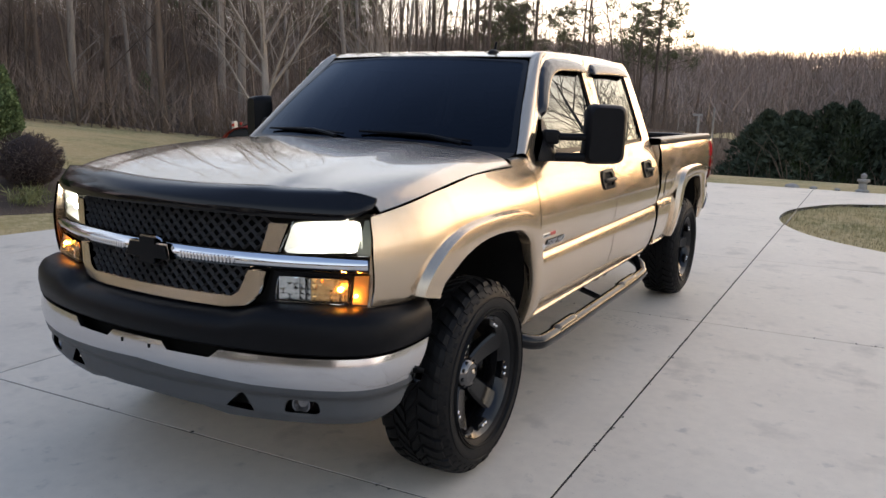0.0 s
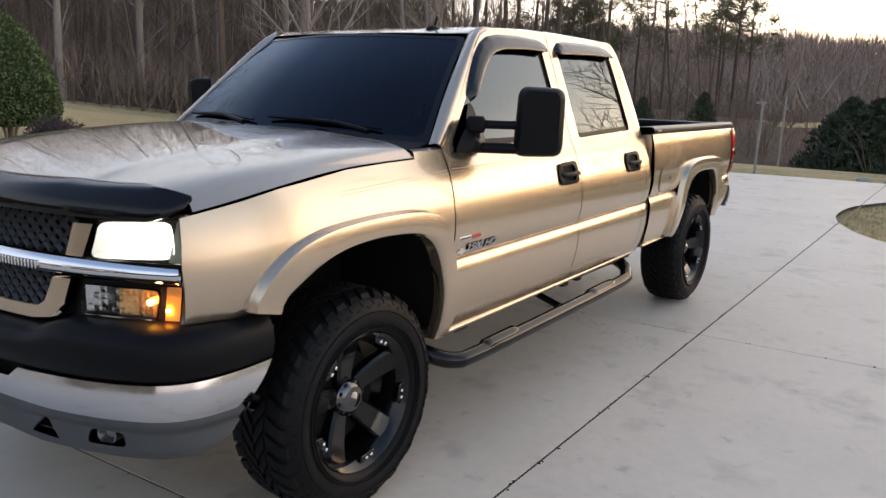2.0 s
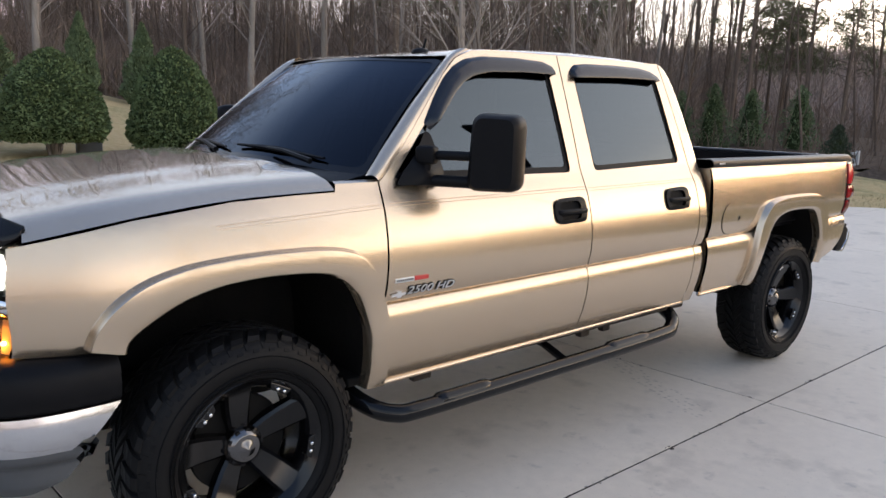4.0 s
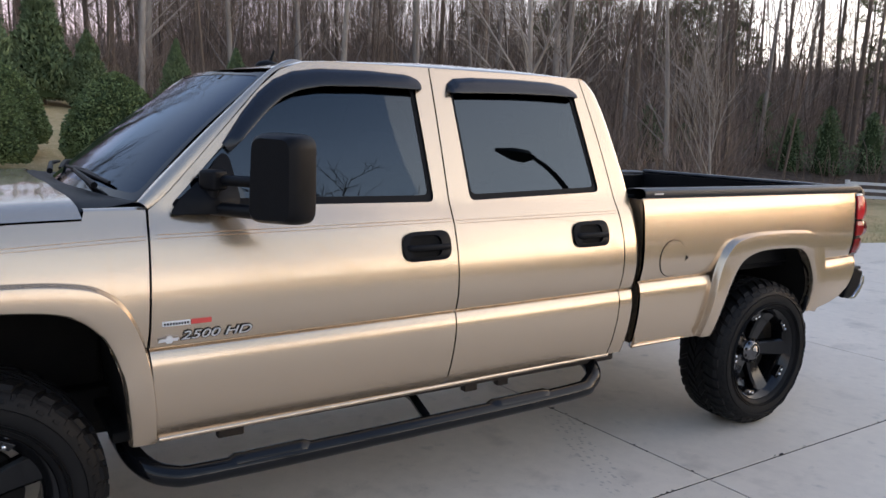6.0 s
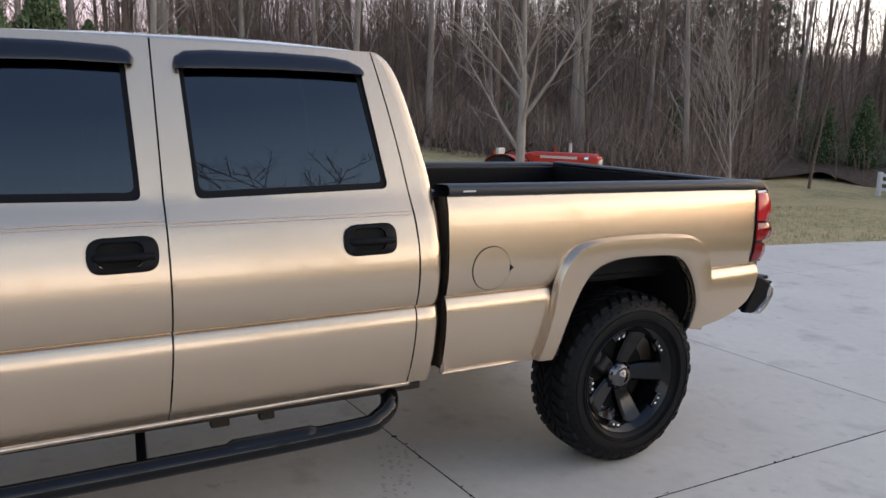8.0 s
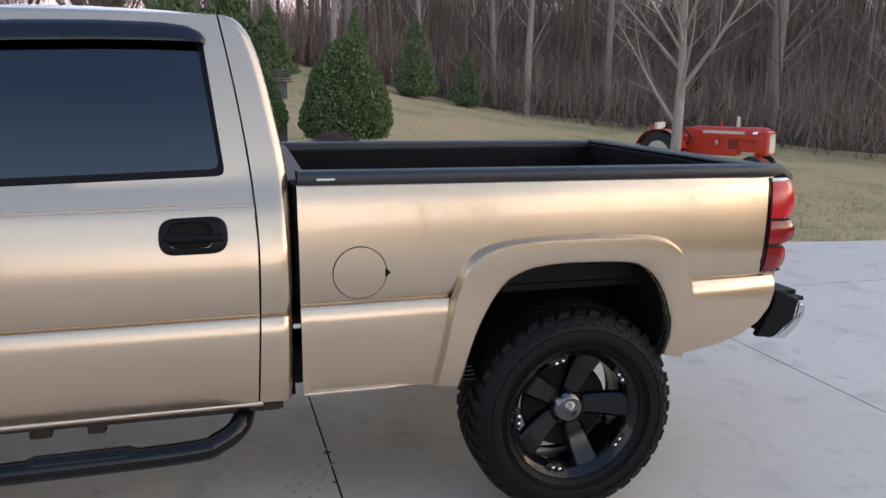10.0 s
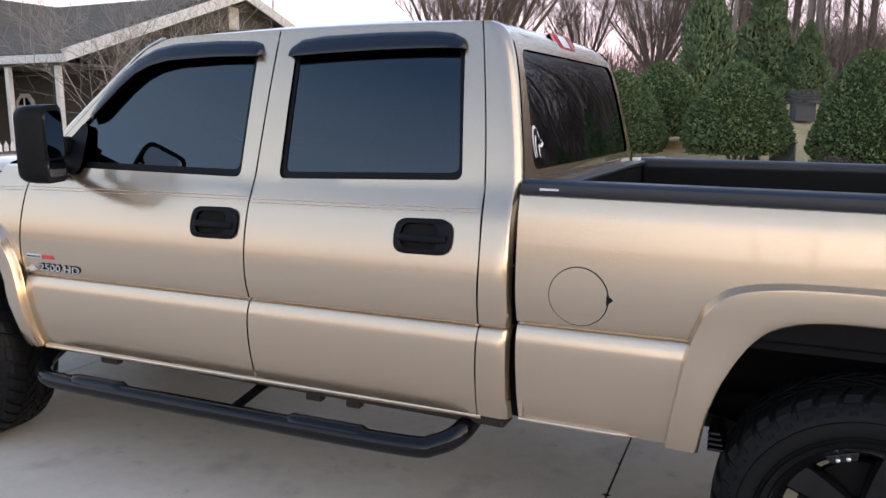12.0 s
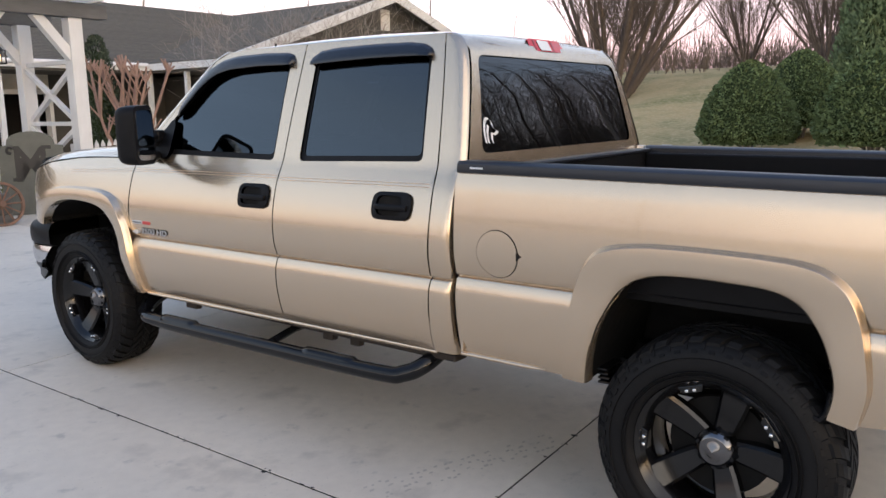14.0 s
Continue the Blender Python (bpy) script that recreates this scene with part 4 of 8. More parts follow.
# the white bird-head decal, as plain strokes
on = lambda x, z: (x, back(x, z)[1] - 0.004, z)
for ln in ([(0.70, 1.452), (0.705, 1.50), (0.69, 1.545), (0.665, 1.555), (0.645, 1.54), (0.635, 1.515), (0.605, 1.50)], [(0.605, 1.50), (0.63, 1.488), (0.65, 1.490), (0.655, 1.47), (0.65, 1.452)], [(0.682, 1.452), (0.685, 1.49), (0.672, 1.525)]):
    c = curve2(ln, 4)
    part("decal_stroke", loft([[(x + dx, back(x, z)[1] - 0.0035, z + dz) for dx, dz in ((0.008, 0.005), (-0.008, -0.005))] for x, z in c]), DECAL_WHITE, rear_glass)

# ---- nose ----
face = lambda d=0.0: (lambda x, z: (x, nose(x, z) - d, z))
FWD = Vector((0, -1, 0))
grille = part("grille", skin([[(-0.86, 0.885), (0.86, 0.885), (0.86, 1.23), (-0.86, 1.23)]], face(-0.045), FWD, 0.08, 0), UNDER, truck, "black mesh grille with chrome bar and gold surround")


def lattice(loop, pitch, width):
    """Diagonal wire mesh clipped to a convex loop."""
    verts, faces = [], []
    for s in (1, -1):
        slope = 0.95 * s
        for c in np.arange(-1.6, 1.8, pitch):
            hits = []
            for a, b in zip(loop, loop[1:] + loop[:1]):
                fa, fb = a[1] - slope * a[0] - c, b[1] - slope * b[0] - c
                if fa * fb < 0:
                    t = fa / (fa - fb)
                    hits.append((a[0] + (b[0] - a[0]) * t, a[1] + (b[1] - a[1]) * t))
            if len(hits) == 2 and math.dist(*hits) > 0.01:
                (xa, za), (xb, zb) = hits
                n = 4
                rows = []
                for i in range(n + 1):
                    x, z = xa + (xb - xa) * i / n, za + (zb - za) * i / n
                    y = nose(x, z)
                    rows.append([(x, y + 0.012, z - width), (x, y - 0.003, z), (x, y + 0.012, z + width)])
                v, f = loft(rows)
                k = len(verts)
                verts += v
                faces += [[i + k for i in q] for q in f]
    return verts, faces


up_loop = [(-0.50, 1.09), (0.50, 1.09), (0.53, 1.245), (-0.53, 1.245)]
lo_loop = [(-0.435, 1.02), (0.435, 1.02), (0.405, 0.925), (0.37, 0.905), (-0.37, 0.905), (-0.405, 0.925)]
part("grille_mesh", lattice(up_loop, 0.046, 0.0075), MESH_BLACK, grille)
part("grille_mesh", lattice(lo_loop, 0.046, 0.0075), MESH_BLACK, grille)
bar_pts = [(x, z) for x, z in [(-0.862, 1.025), (-0.5, 1.028), (-0.15, 1.018), (0.15, 1.018), (0.5, 1.028), (0.862, 1.025), (0.862, 1.073), (0.5, 1.081), (0, 1.083), (-0.5, 1.081), (-0.862, 1.073)]]
bulge = lambda x, z: (x, nose(x, z) - 0.026 + 0.022 * ((z - 1.052) / 0.03) ** 2, z)
part("chrome_bar", skin([bar_pts], bulge, FWD, 0.025, 0.03), CHROME, grille)
for sx in (1, -1):
    for i in range(16):
        x = sx * (0.16 + 0.0155 * i)
        part("bar_rib", box(x - 0.0035, x + 0.0035, nose(x, 1.05) - 0.030, nose(x, 1.05) - 0.02, 1.036, 1.062, 0.001, 1), CHROME, grille)
emb = [(-0.13, 1.022), (-0.048, 1.022), (-0.044, 0.996), (0.05, 0.996), (0.046, 1.022), (0.125, 1.022), (0.105, 1.079), (0.046, 1.079), (0.044, 1.104), (-0.05, 1.104), (-0.048, 1.079), (-0.11, 1.079)]
emb = [(x * 0.90, 1.048 + (z - 1.05) * 0.90) for x, z in emb]
part("emblem_edge", skin([[(p[0] * 1.06, 1.054 + (p[1] - 1.05) * 1.10) for p in emb]], face(0.036), FWD, 0.03, 0.03), CHROME, grille)
part("emblem", skin([emb], face(0.042), FWD, 0.03, 0.006), BLACK_PLASTIC, grille, "black cross-shaped emblem plate")
lower_out = [(-0.515, 1.014), (-0.445, 1.014), (-0.412, 0.932), (-0.38, 0.912), (0.38, 0.912), (0.412, 0.932), (0.445, 1.014), (0.515, 1.014), (0.49, 0.93), (0.44, 0.884), (0.36, 0.872), (-0.36, 0.872), (-0.44, 0.884), (-0.49, 0.93)]
part("grille_surround", skin([lower_out], face(0.012), FWD, 0.03, 0.04), PAINT, grille)
for sx in (1, -1):
    sk = lambda pts: [(sx * x, z) for x, z in pts][::sx]
    part("grille_block", skin([sk([(0.488, 1.086), (0.552, 1.086), (0.585, 1.19), (0.515, 1.19)])], face(0.008), FWD, 0.03, 0.04), PAINT, grille)
    # headlamp: housing, lit reflector, clear lens
    hl = part("headlight", skin([sk(rounded([(0.548, 1.078), (0.862, 1.082), (0.878, 1.225), (0.60, 1.205)], 0.012, 2))], face(-0.062), FWD, 0.05, 0), CHROME_DULL, truck, "clear headlight burning white")
    rows = []
    for i in range(9):             # one fluted bowl that follows the lamp's slanting outline
        k = i / 8
        ring = []
        for a in (2 * math.pi * j / 48 for j in range(48)):
            u = math.copysign(abs(math.cos(a)) ** 0.28, math.cos(a))
            w = math.copysign(abs(math.sin(a)) ** 0.28, math.sin(a))
            x = 0.702 + 0.126 * k * u + 0.020 * k * w * (0.4 - 0.6 * u)
            ring.append((sx * x, nose(x, 1.147) + 0.032 - 0.024 * k * k + 0.0012 * math.cos(12 * a) * k, 1.146 + 0.059 * k * w + 0.008 * k * u))
        rows.append(ring[::sx])
    part("headlight_reflector", loft(rows, True), LAMP_HEAD, hl, smooth=60)
    for cx, cz in ((0.655, 1.143), (0.765, 1.152)):
        part("headlight_bulb", lathe([(0.020, 0.001), (0.022, 0.010), (0.036, 0.012), (0.05, 0.011)], 12, "y", (sx * cx, nose(cx, cz) - 0.010, cz)), BULB_HEAD, hl)
    part("headlight_bezel", skin([sk([(0.812, 1.086), (0.866, 1.084), (0.878, 1.218), (0.832, 1.21)])], face(-0.012), FWD, 0.03, 0.02), LENS_GREY, hl, "grey-green clear corner of the lamp")
    part("headlight_lens", skin([sk(rounded([(0.550, 1.080), (0.866, 1.084), (0.880, 1.222), (0.600, 1.205)], 0.012, 2))], face(0.004), FWD, 0.04, 0.03), GLASS_CLEAR, hl)
    # turn signal below it
    ts = part("turn_signal", skin([sk([(0.505, 0.893), (0.86, 0.90), (0.862, 1.018), (0.525, 1.012)])], face(-0.02), FWD, 0.05, 0.02), BLACK_PLASTIC, truck, "clear and amber turn signal, lit")
    cells = random.Random(3)
    for nm, xa, xb, nx in (("parking_reflector", 0.556, 0.668, 5), ("amber_reflector", 0.672, 0.797, 7)):
        verts, faces = [], []
        for i in range(nx):
            for j in range(4):
                x0, x1 = xa + (xb - xa) * i / nx, xa + (xb - xa) * (i + 1) / nx
                z0, z1 = 0.914 + 0.021 * j, 0.914 + 0.021 * (j + 1)
                mx, mz, k = (x0 + x1) / 2, (z0 + z1) / 2, len(verts)
                deep = lambda x: nose(x, 0.95) + 0.014 - 0.9 * (x - (xa + xb) / 2) ** 2 * 3
                verts += [(sx * x, deep(x), z) for x, z in ((x0, z0), (x1, z0), (x1, z1), (x0, z1))] + [(sx * (mx + cells.uniform(-0.004, 0.004)), deep(mx) - cells.uniform(0.0006, 0.0022), mz + cells.uniform(-0.005, 0.005))]
                faces += [[k + q, k + (q + 1) % 4, k + 4][::sx] for q in range(4)]
        part(nm, (verts, faces), LAMP_PARK if nm[0] == "p" else REFLECT_AMBER, ts)
    part("amber_bulb", lathe([(0.0, 0.001), (0.003, 0.007), (0.012, 0.009), (0.024, 0.006)], 10, "y", (sx * 0.770, nose(0.77, 0.955) - 0.006, 0.962)), BULB_AMBER, ts)
    part("amber_bulb", lathe([(0.0, 0.001), (0.003, 0.006), (0.012, 0.007), (0.02, 0.005)], 10, "y", (sx * 0.818, nose(0.818, 0.94) + 0.004, 0.938)), BULB_AMBER, ts)
    part("marker_reflector", skin([sk([(0.806, 0.906), (0.862, 0.906), (0.864, 1.012), (0.808, 1.010)])], face(-0.016), FWD, 0.03, 0), WHITE_LENS, ts)
    part("signal_lens", skin([sk(rounded([(0.548, 0.908), (0.800, 0.908), (0.802, 1.005), (0.556, 1.001)], 0.02, 2))], face(0.006), FWD, 0.05, 0.02), GLASS_CLEAR, ts)
    part("side_marker", skin([sk([(0.805, 0.902), (0.866, 0.902), (0.868, 1.018), (0.807, 1.016)])], face(0.006), FWD, 0.03, 0.012), AMBER_GLASS, ts)
    part("nose_filler", loft([[(sx * x, nose(x, z) + 0.004, z) for z in (0.88, 1.0, 1.1, 1.235)][::-sx] for x in (0.860, 0.872)] + [[(sx * side_x(-0.70, z), -0.695, z) for z in (0.88, 1.0, 1.1, 1.235)][::-sx]]), PAINT, truck, smooth=40)

BADGE_DARK = material("dim_lamp_reflector", (0.22, 0.22, 0.23), 0.3, 0.9)
# ---- front bumper ----
PLAN = curve2([(0, -1.012), (0.20, -1.005), (0.40, -0.979), (0.58, -0.940), (0.72, -0.894), (0.84, -0.834), (0.912, -0.770), (0.953, -0.680), (0.967, -0.56), (0.962, -0.43)], 6)
PLAN = [(-x, y) for x, y in PLAN[:0:-1]] + PLAN
LEN = [0.0]
for a, b in zip(PLAN, PLAN[1:]):
    LEN.append(LEN[-1] + math.dist(a, b))
HALF = LEN[-1] / 2


def along(s):
    """Place and outward direction on the bumper's plan, s metres from its middle."""
    s = max(-HALF, min(HALF, s)) + HALF
    x, y = (np.interp(s, LEN, [p[k] for p in PLAN]) for k in (0, 1))
    a, b = s - 0.03, s + 0.03
    t = Vector((np.interp(b, LEN, [p[0] for p in PLAN]) - np.interp(a, LEN, [p[0] for p in PLAN]), np.interp(b, LEN, [p[1] for p in PLAN]) - np.interp(a, LEN, [p[1] for p in PLAN])))
    t.normalize()
    return Vector((x, y)), Vector((t.y, -t.x))


def bumper_surf(table):
    def f(s, z):
        p, n = along(s)
        p = p + n * lerp_table(table, z)
        return (p.x, p.y, z)
    return f


rows = []
for s in np.linspace(-HALF, HALF, 61):
    p, n = along(s)
    e = 0.040 * (1 - min(1.0, max(0.0, (abs(s) - 0.44) / 0.12)))     # the pad dips below the grille
    rows.append([((p + n * d).x, (p + n * d).y, z - e * min(1.0, max(0.0, (z - 0.76) / 0.13))) for d, z in ((-0.16, 0.90), (-0.09, 0.903), (-0.045, 0.897), (-0.012, 0.880), (0.006, 0.85), (0.010, 0.80), (0.004, 0.755), (-0.010, 0.742), (-0.05, 0.738))][::-1])
bumper = part("front_bumper", loft(rows), BLACK_PLASTIC, truck, "chrome front bumper with black top pad and grey valance", smooth=50)
S1, S2, S3 = 0.135, 0.36, 0.40
top = [(-HALF, 0.738), (-S3, 0.732), (-S2, 0.70), (-S1 - 0.03, 0.70), (-S1, 0.728), (S1 * 0.35, 0.728), (S1, 0.728), (S1 + 0.03, 0.70), (S2, 0.70), (S3, 0.732), (HALF, 0.738)]
bot = [(HALF, 0.648), (HALF - 0.075, 0.640), (HALF - 0.095, 0.618), (HALF - 0.16, 0.612), (0.72, 0.606), (0.40, 0.622), (0, 0.640), (-0.40, 0.622), (-0.72, 0.606), (-HALF + 0.16, 0.612), (-HALF + 0.095, 0.618), (-HALF + 0.075, 0.640), (-HALF, 0.648)]
chrome_face = bumper_surf([(0.58, -0.03), (0.62, -0.006), (0.66, 0.004), (0.70, 0.004), (0.74, -0.004)])
rows = []
for s in sorted(set(np.linspace(-HALF, HALF, 121)) | {p[0] for p in top}):
    zt, zb = np.interp(s, *zip(*top)), np.interp(s, *zip(*bot[::-1]))
    w = max(0.0, (abs(s) / HALF - 0.72) / 0.28)
    row = []
    for k in np.linspace(1, 0, 8):
        se = s - math.copysign(0.085 * w * w * (1 - k), s)          # the ends are cut aslant
        row.append(Vector(chrome_face(se, zb + (zt - zb) * k)))
    back = along(s)[1] * 0.02
    rows.append(([row[0] - Vector((back.x, back.y, 0))] + row + [row[-1] - Vector((back.x, back.y, 0))])[::-1])
part("chrome_face", loft(rows), CHROME_DULL, bumper, smooth=40)
for s in (-0.075, 0.075):
    part("plate_hole", skin([[(s - 0.006, 0.692), (s + 0.006, 0.692), (s + 0.006, 0.708), (s - 0.006, 0.708)]], bumper_surf([(0.6, 0.0055), (0.74, 0.0055)]), FWD, 0.05, 0), UNDER, bumper)
vtop = [(-HALF + 0.082, 0.640), (-HALF + 0.097, 0.624), (-HALF + 0.16, 0.620), (-0.72, 0.616), (-0.40, 0.632), (0, 0.650), (0.40, 0.632), (0.72, 0.616), (HALF - 0.16, 0.620), (HALF - 0.097, 0.624), (HALF - 0.082, 0.640)]
vbot = [(HALF - 0.125, 0.560), (HALF - 0.165, 0.520), (HALF - 0.28, 0.478), (0.62, 0.470), (0.40, 0.462), (0.28, 0.490), (0, 0.500), (-0.28, 0.490), (-0.40, 0.462), (-0.62, 0.470), (-HALF + 0.28, 0.478), (-HALF + 0.165, 0.520), (-HALF + 0.125, 0.560)]
holes = []
for sx in (1, -1):
    holes += [rounded([(sx * 0.645, 0.518), (sx * 0.79, 0.518), (sx * 0.78, 0.566), (sx * 0.66, 0.568)], 0.018, 3), rounded([(sx * 0.405, 0.512), (sx * 0.53, 0.505), (sx * 0.485, 0.572), (sx * 0.468, 0.572)], 0.010, 2)]
part("valance", skin([vtop + vbot] + holes, bumper_surf([(0.44, -0.080), (0.485, -0.045), (0.51, -0.030), (0.572, -0.028), (0.586, -0.012), (0.62, -0.008), (0.66, -0.006)]), FWD, 0.022, 0.03), VALANCE, bumper, "grey plastic lower valance")
part("bumper_backing", skin([[(-HALF + 0.36, 0.50), (HALF - 0.36, 0.50), (HALF - 0.36, 0.75), (-HALF + 0.36, 0.75)]], bumper_surf([(0.4, -0.09), (0.8, -0.07)]), FWD, 0.08, 0), UNDER, bumper)
for sx in (1, -1):
    p, n = along(sx * 0.71)
    q = Vector((p.x, p.y, 0.546)) - Vector((n.x, n.y, 0)) * 0.03
    v, f = lathe([(0.05, 0.036), (0.012, 0.034), (0.012, 0.029), (0.034, 0.018), (0.036, 0.001)], 16, "y")
    rot = Vector((0, -1, 0)).rotation_difference(Vector((n.x, n.y, 0))).to_matrix()
    part("fog_light", ([q + rot @ w for w in v], f), BADGE_DARK, bumper, "small round fog light", smooth=40)

# ---- box, tailgate, rear bumper, underside ----
bed_floor = part("bed_floor", box(-0.81, 0.81, 2.88, 4.74, 0.90, 0.935), BLACK_PLASTIC, truck)
for x in np.arange(-0.7, 0.71, 0.14):
    part("floor_rib", box(x - 0.02, x + 0.02, 2.90, 4.72, 0.935, 0.95, 0.006, 1), BLACK_PLASTIC, bed_floor)
part("bed_front_wall", box(-0.845, 0.845, 2.850, 2.905, 0.93, 1.345, 0.012), BLACK_PLASTIC, truck)
part("bed_front_cap", box(-0.86, 0.86, 2.846, 2.92, 1.338, 1.360, 0.008), RAIL_BLACK, truck)
part("rail_bracket", box(-0.845, -0.815, 2.850, 2.892, 1.352, 1.376, 0.004), BADGE, truck)
part("gap_filler", box(-0.87, 0.87, 2.80, 2.845, 0.58, 1.10), UNDER, truck)
part("tailgate_liner", box(-0.80, 0.80, 4.700, 4.7135, 0.93, 1.346, 0.004), BLACK_PLASTIC, truck)
gate = part("tailgate", box(-0.80, 0.80, 4.715, 4.775, 0.86, 1.355, 0.015), PAINT, truck)
part("tailgate_cap", box(-0.81, 0.81, 4.70, 4.785, 1.348, 1.372, 0.010), RAIL_BLACK, gate)
part("tailgate_handle", box(-0.12, 0.12, 4.772, 4.785, 1.19, 1.26, 0.01), BLACK_PLASTIC, gate)
part("box_rear_panel", box(-0.90, 0.90, 4.64, 4.725, 0.80, 0.95, 0.02), PAINT, truck)
sec = [(4.78, 0.67), (4.80, 0.80), (4.83, 0.822), (4.90, 0.815), (4.935, 0.795), (4.935, 0.76), (4.895, 0.70), (4.85, 0.665)]
rows = [[(x, y - 0.25 * max(0.0, abs(x) - 0.72) ** 1.5, z) for y, z in sec] for x in (-0.94, -0.92, -0.85, -0.75, -0.4, 0, 0.4, 0.75, 0.85, 0.92, 0.94)]
rb = part("rear_bumper", loft(rows, True, True), CHROME_DULL, truck, "chrome rear step bumper with black pads", smooth=40)
for sx in (1, -1):
    flat = Matrix(((0, 0, 1, 0), (1, 0, 0, 0), (0, 1, 0, 0), (0, 0, 0, 1)))
    part("bumper_end_cap", slab([(4.690, 0.680), (4.775, 0.672), (4.86, 0.742), (4.872, 0.80), (4.885, 0.828), (4.80, 0.872), (4.762, 0.872), (4.752, 0.80)], sx * 0.905, sx * 0.945, flat, 0.012), BLACK_PLASTIC, rb)
    part("bumper_corner", slab([(4.782, 0.676), (4.80, 0.676), (4.900, 0.775), (4.896, 0.812), (4.878, 0.812), (4.868, 0.748)], sx * 0.900, sx * 0.948, flat, 0.006), CHROME_DULL, rb, "chrome corner of the bumper")
    part("pad_step", box(sx * 0.80, sx * 0.935, 4.775, 4.868, 0.850, 0.868, 0.006), BLACK_PLASTIC, rb)
    part("bumper_pad", box(sx * 0.35, sx * 0.92, 4.80, 4.92, 0.815, 0.832, 0.006), BLACK_PLASTIC, rb)
part("inner_floor", box(-0.90, 0.90, 0.45, 2.80, 0.56, 0.60, 0.01), UNDER, truck)
for sx in (1, -1):
    part("frame_rail", box(sx * 0.40, sx * 0.50, -0.80, 4.75, 0.50, 0.64, 0.01), UNDER, truck)
    part("rocker", box(sx * 0.80, sx * 0.898, 0.60, 2.80, 0.535, 0.60, 0.012), RUST, truck)
part("engine_bay", box(-0.42, 0.42, -0.80, 0.50, 0.50, 1.20, 0.02), UNDER, truck)
part("front_axle", joined(tube([(-0.70, 0, 0.445), (0.70, 0, 0.445)], 0.05, 10), box(-0.12, 0.12, -0.15, 0.15, 0.36, 0.55, 0.05)), UNDER, truck)
part("rear_axle", joined(tube([(-0.70, WHEELBASE, 0.445), (0.70, WHEELBASE, 0.445)], 0.06, 10), box(-0.16, 0.16, WHEELBASE - 0.18, WHEELBASE + 0.18, 0.33, 0.57, 0.06)), UNDER, truck)
for sx in (1, -1):
    part("leaf_spring", loft([[(sx * (0.52 + dx), y, 0.50 + 0.10 * ((y - WHEELBASE) / 0.7) ** 2 + dz) for dx, dz in ((0, 0), (0.08, 0), (0.08, 0.05), (0, 0.05))] for y in np.linspace(3.15, 4.62, 9)], True, True), UNDER, truck)
part("fuel_tank", box(0.15, 0.38, 2.0, 3.2, 0.42, 0.62, 0.04), UNDER, truck)
part("transmission", box(-0.18, 0.18, 0.4, 1.6, 0.42, 0.62, 0.06), UNDER, truck)
part("exhaust_pipe", tube([(-0.35, 1.0, 0.50), (-0.38, 2.5, 0.50), (-0.40, 3.3, 0.52), (-0.62, 4.5, 0.55)], 0.045, 10), RUST, truck, smooth=50)
# interior, seen darkly through the glass
seat = part("cab_interior", joined(box(-0.80, 0.80, 0.62, 0.90, 1.0, 1.36, 0.05), *[box(x - 0.26, x + 0.26, y, y + 0.16, 0.75, 1.46, 0.06) for x in (-0.42, 0.42) for y in (1.62, 2.50)],
           *[box(x - 0.13, x + 0.13, y + 0.03, y + 0.13, 1.48, 1.64, 0.05) for x in (-0.42, 0.42) for y in (1.62, 2.50)], box(-0.85, 0.85, 0.62, 2.75, 0.62, 0.70)), INTERIOR, truck)
v, f = lathe([(0.0, 0.165), (0.016, 0.18), (0.0, 0.195), (-0.016, 0.18), (0.0, 0.165)], 24, "y")
part("steering_wheel", ([Vector((0.42, 1.05, 1.30)) + Euler((radians(-28), 0, 0)).to_matrix() @ w for w in v], f), BLACK_PLASTIC, truck, smooth=60)
part("headliner", loft([[(x, y, 1.855 - 0.12 * abs(x) ** 3) for x in np.linspace(-0.66, 0.66, 9)] for y in (1.1, 1.3, 2.0, 2.62)]), INTERIOR, truck)


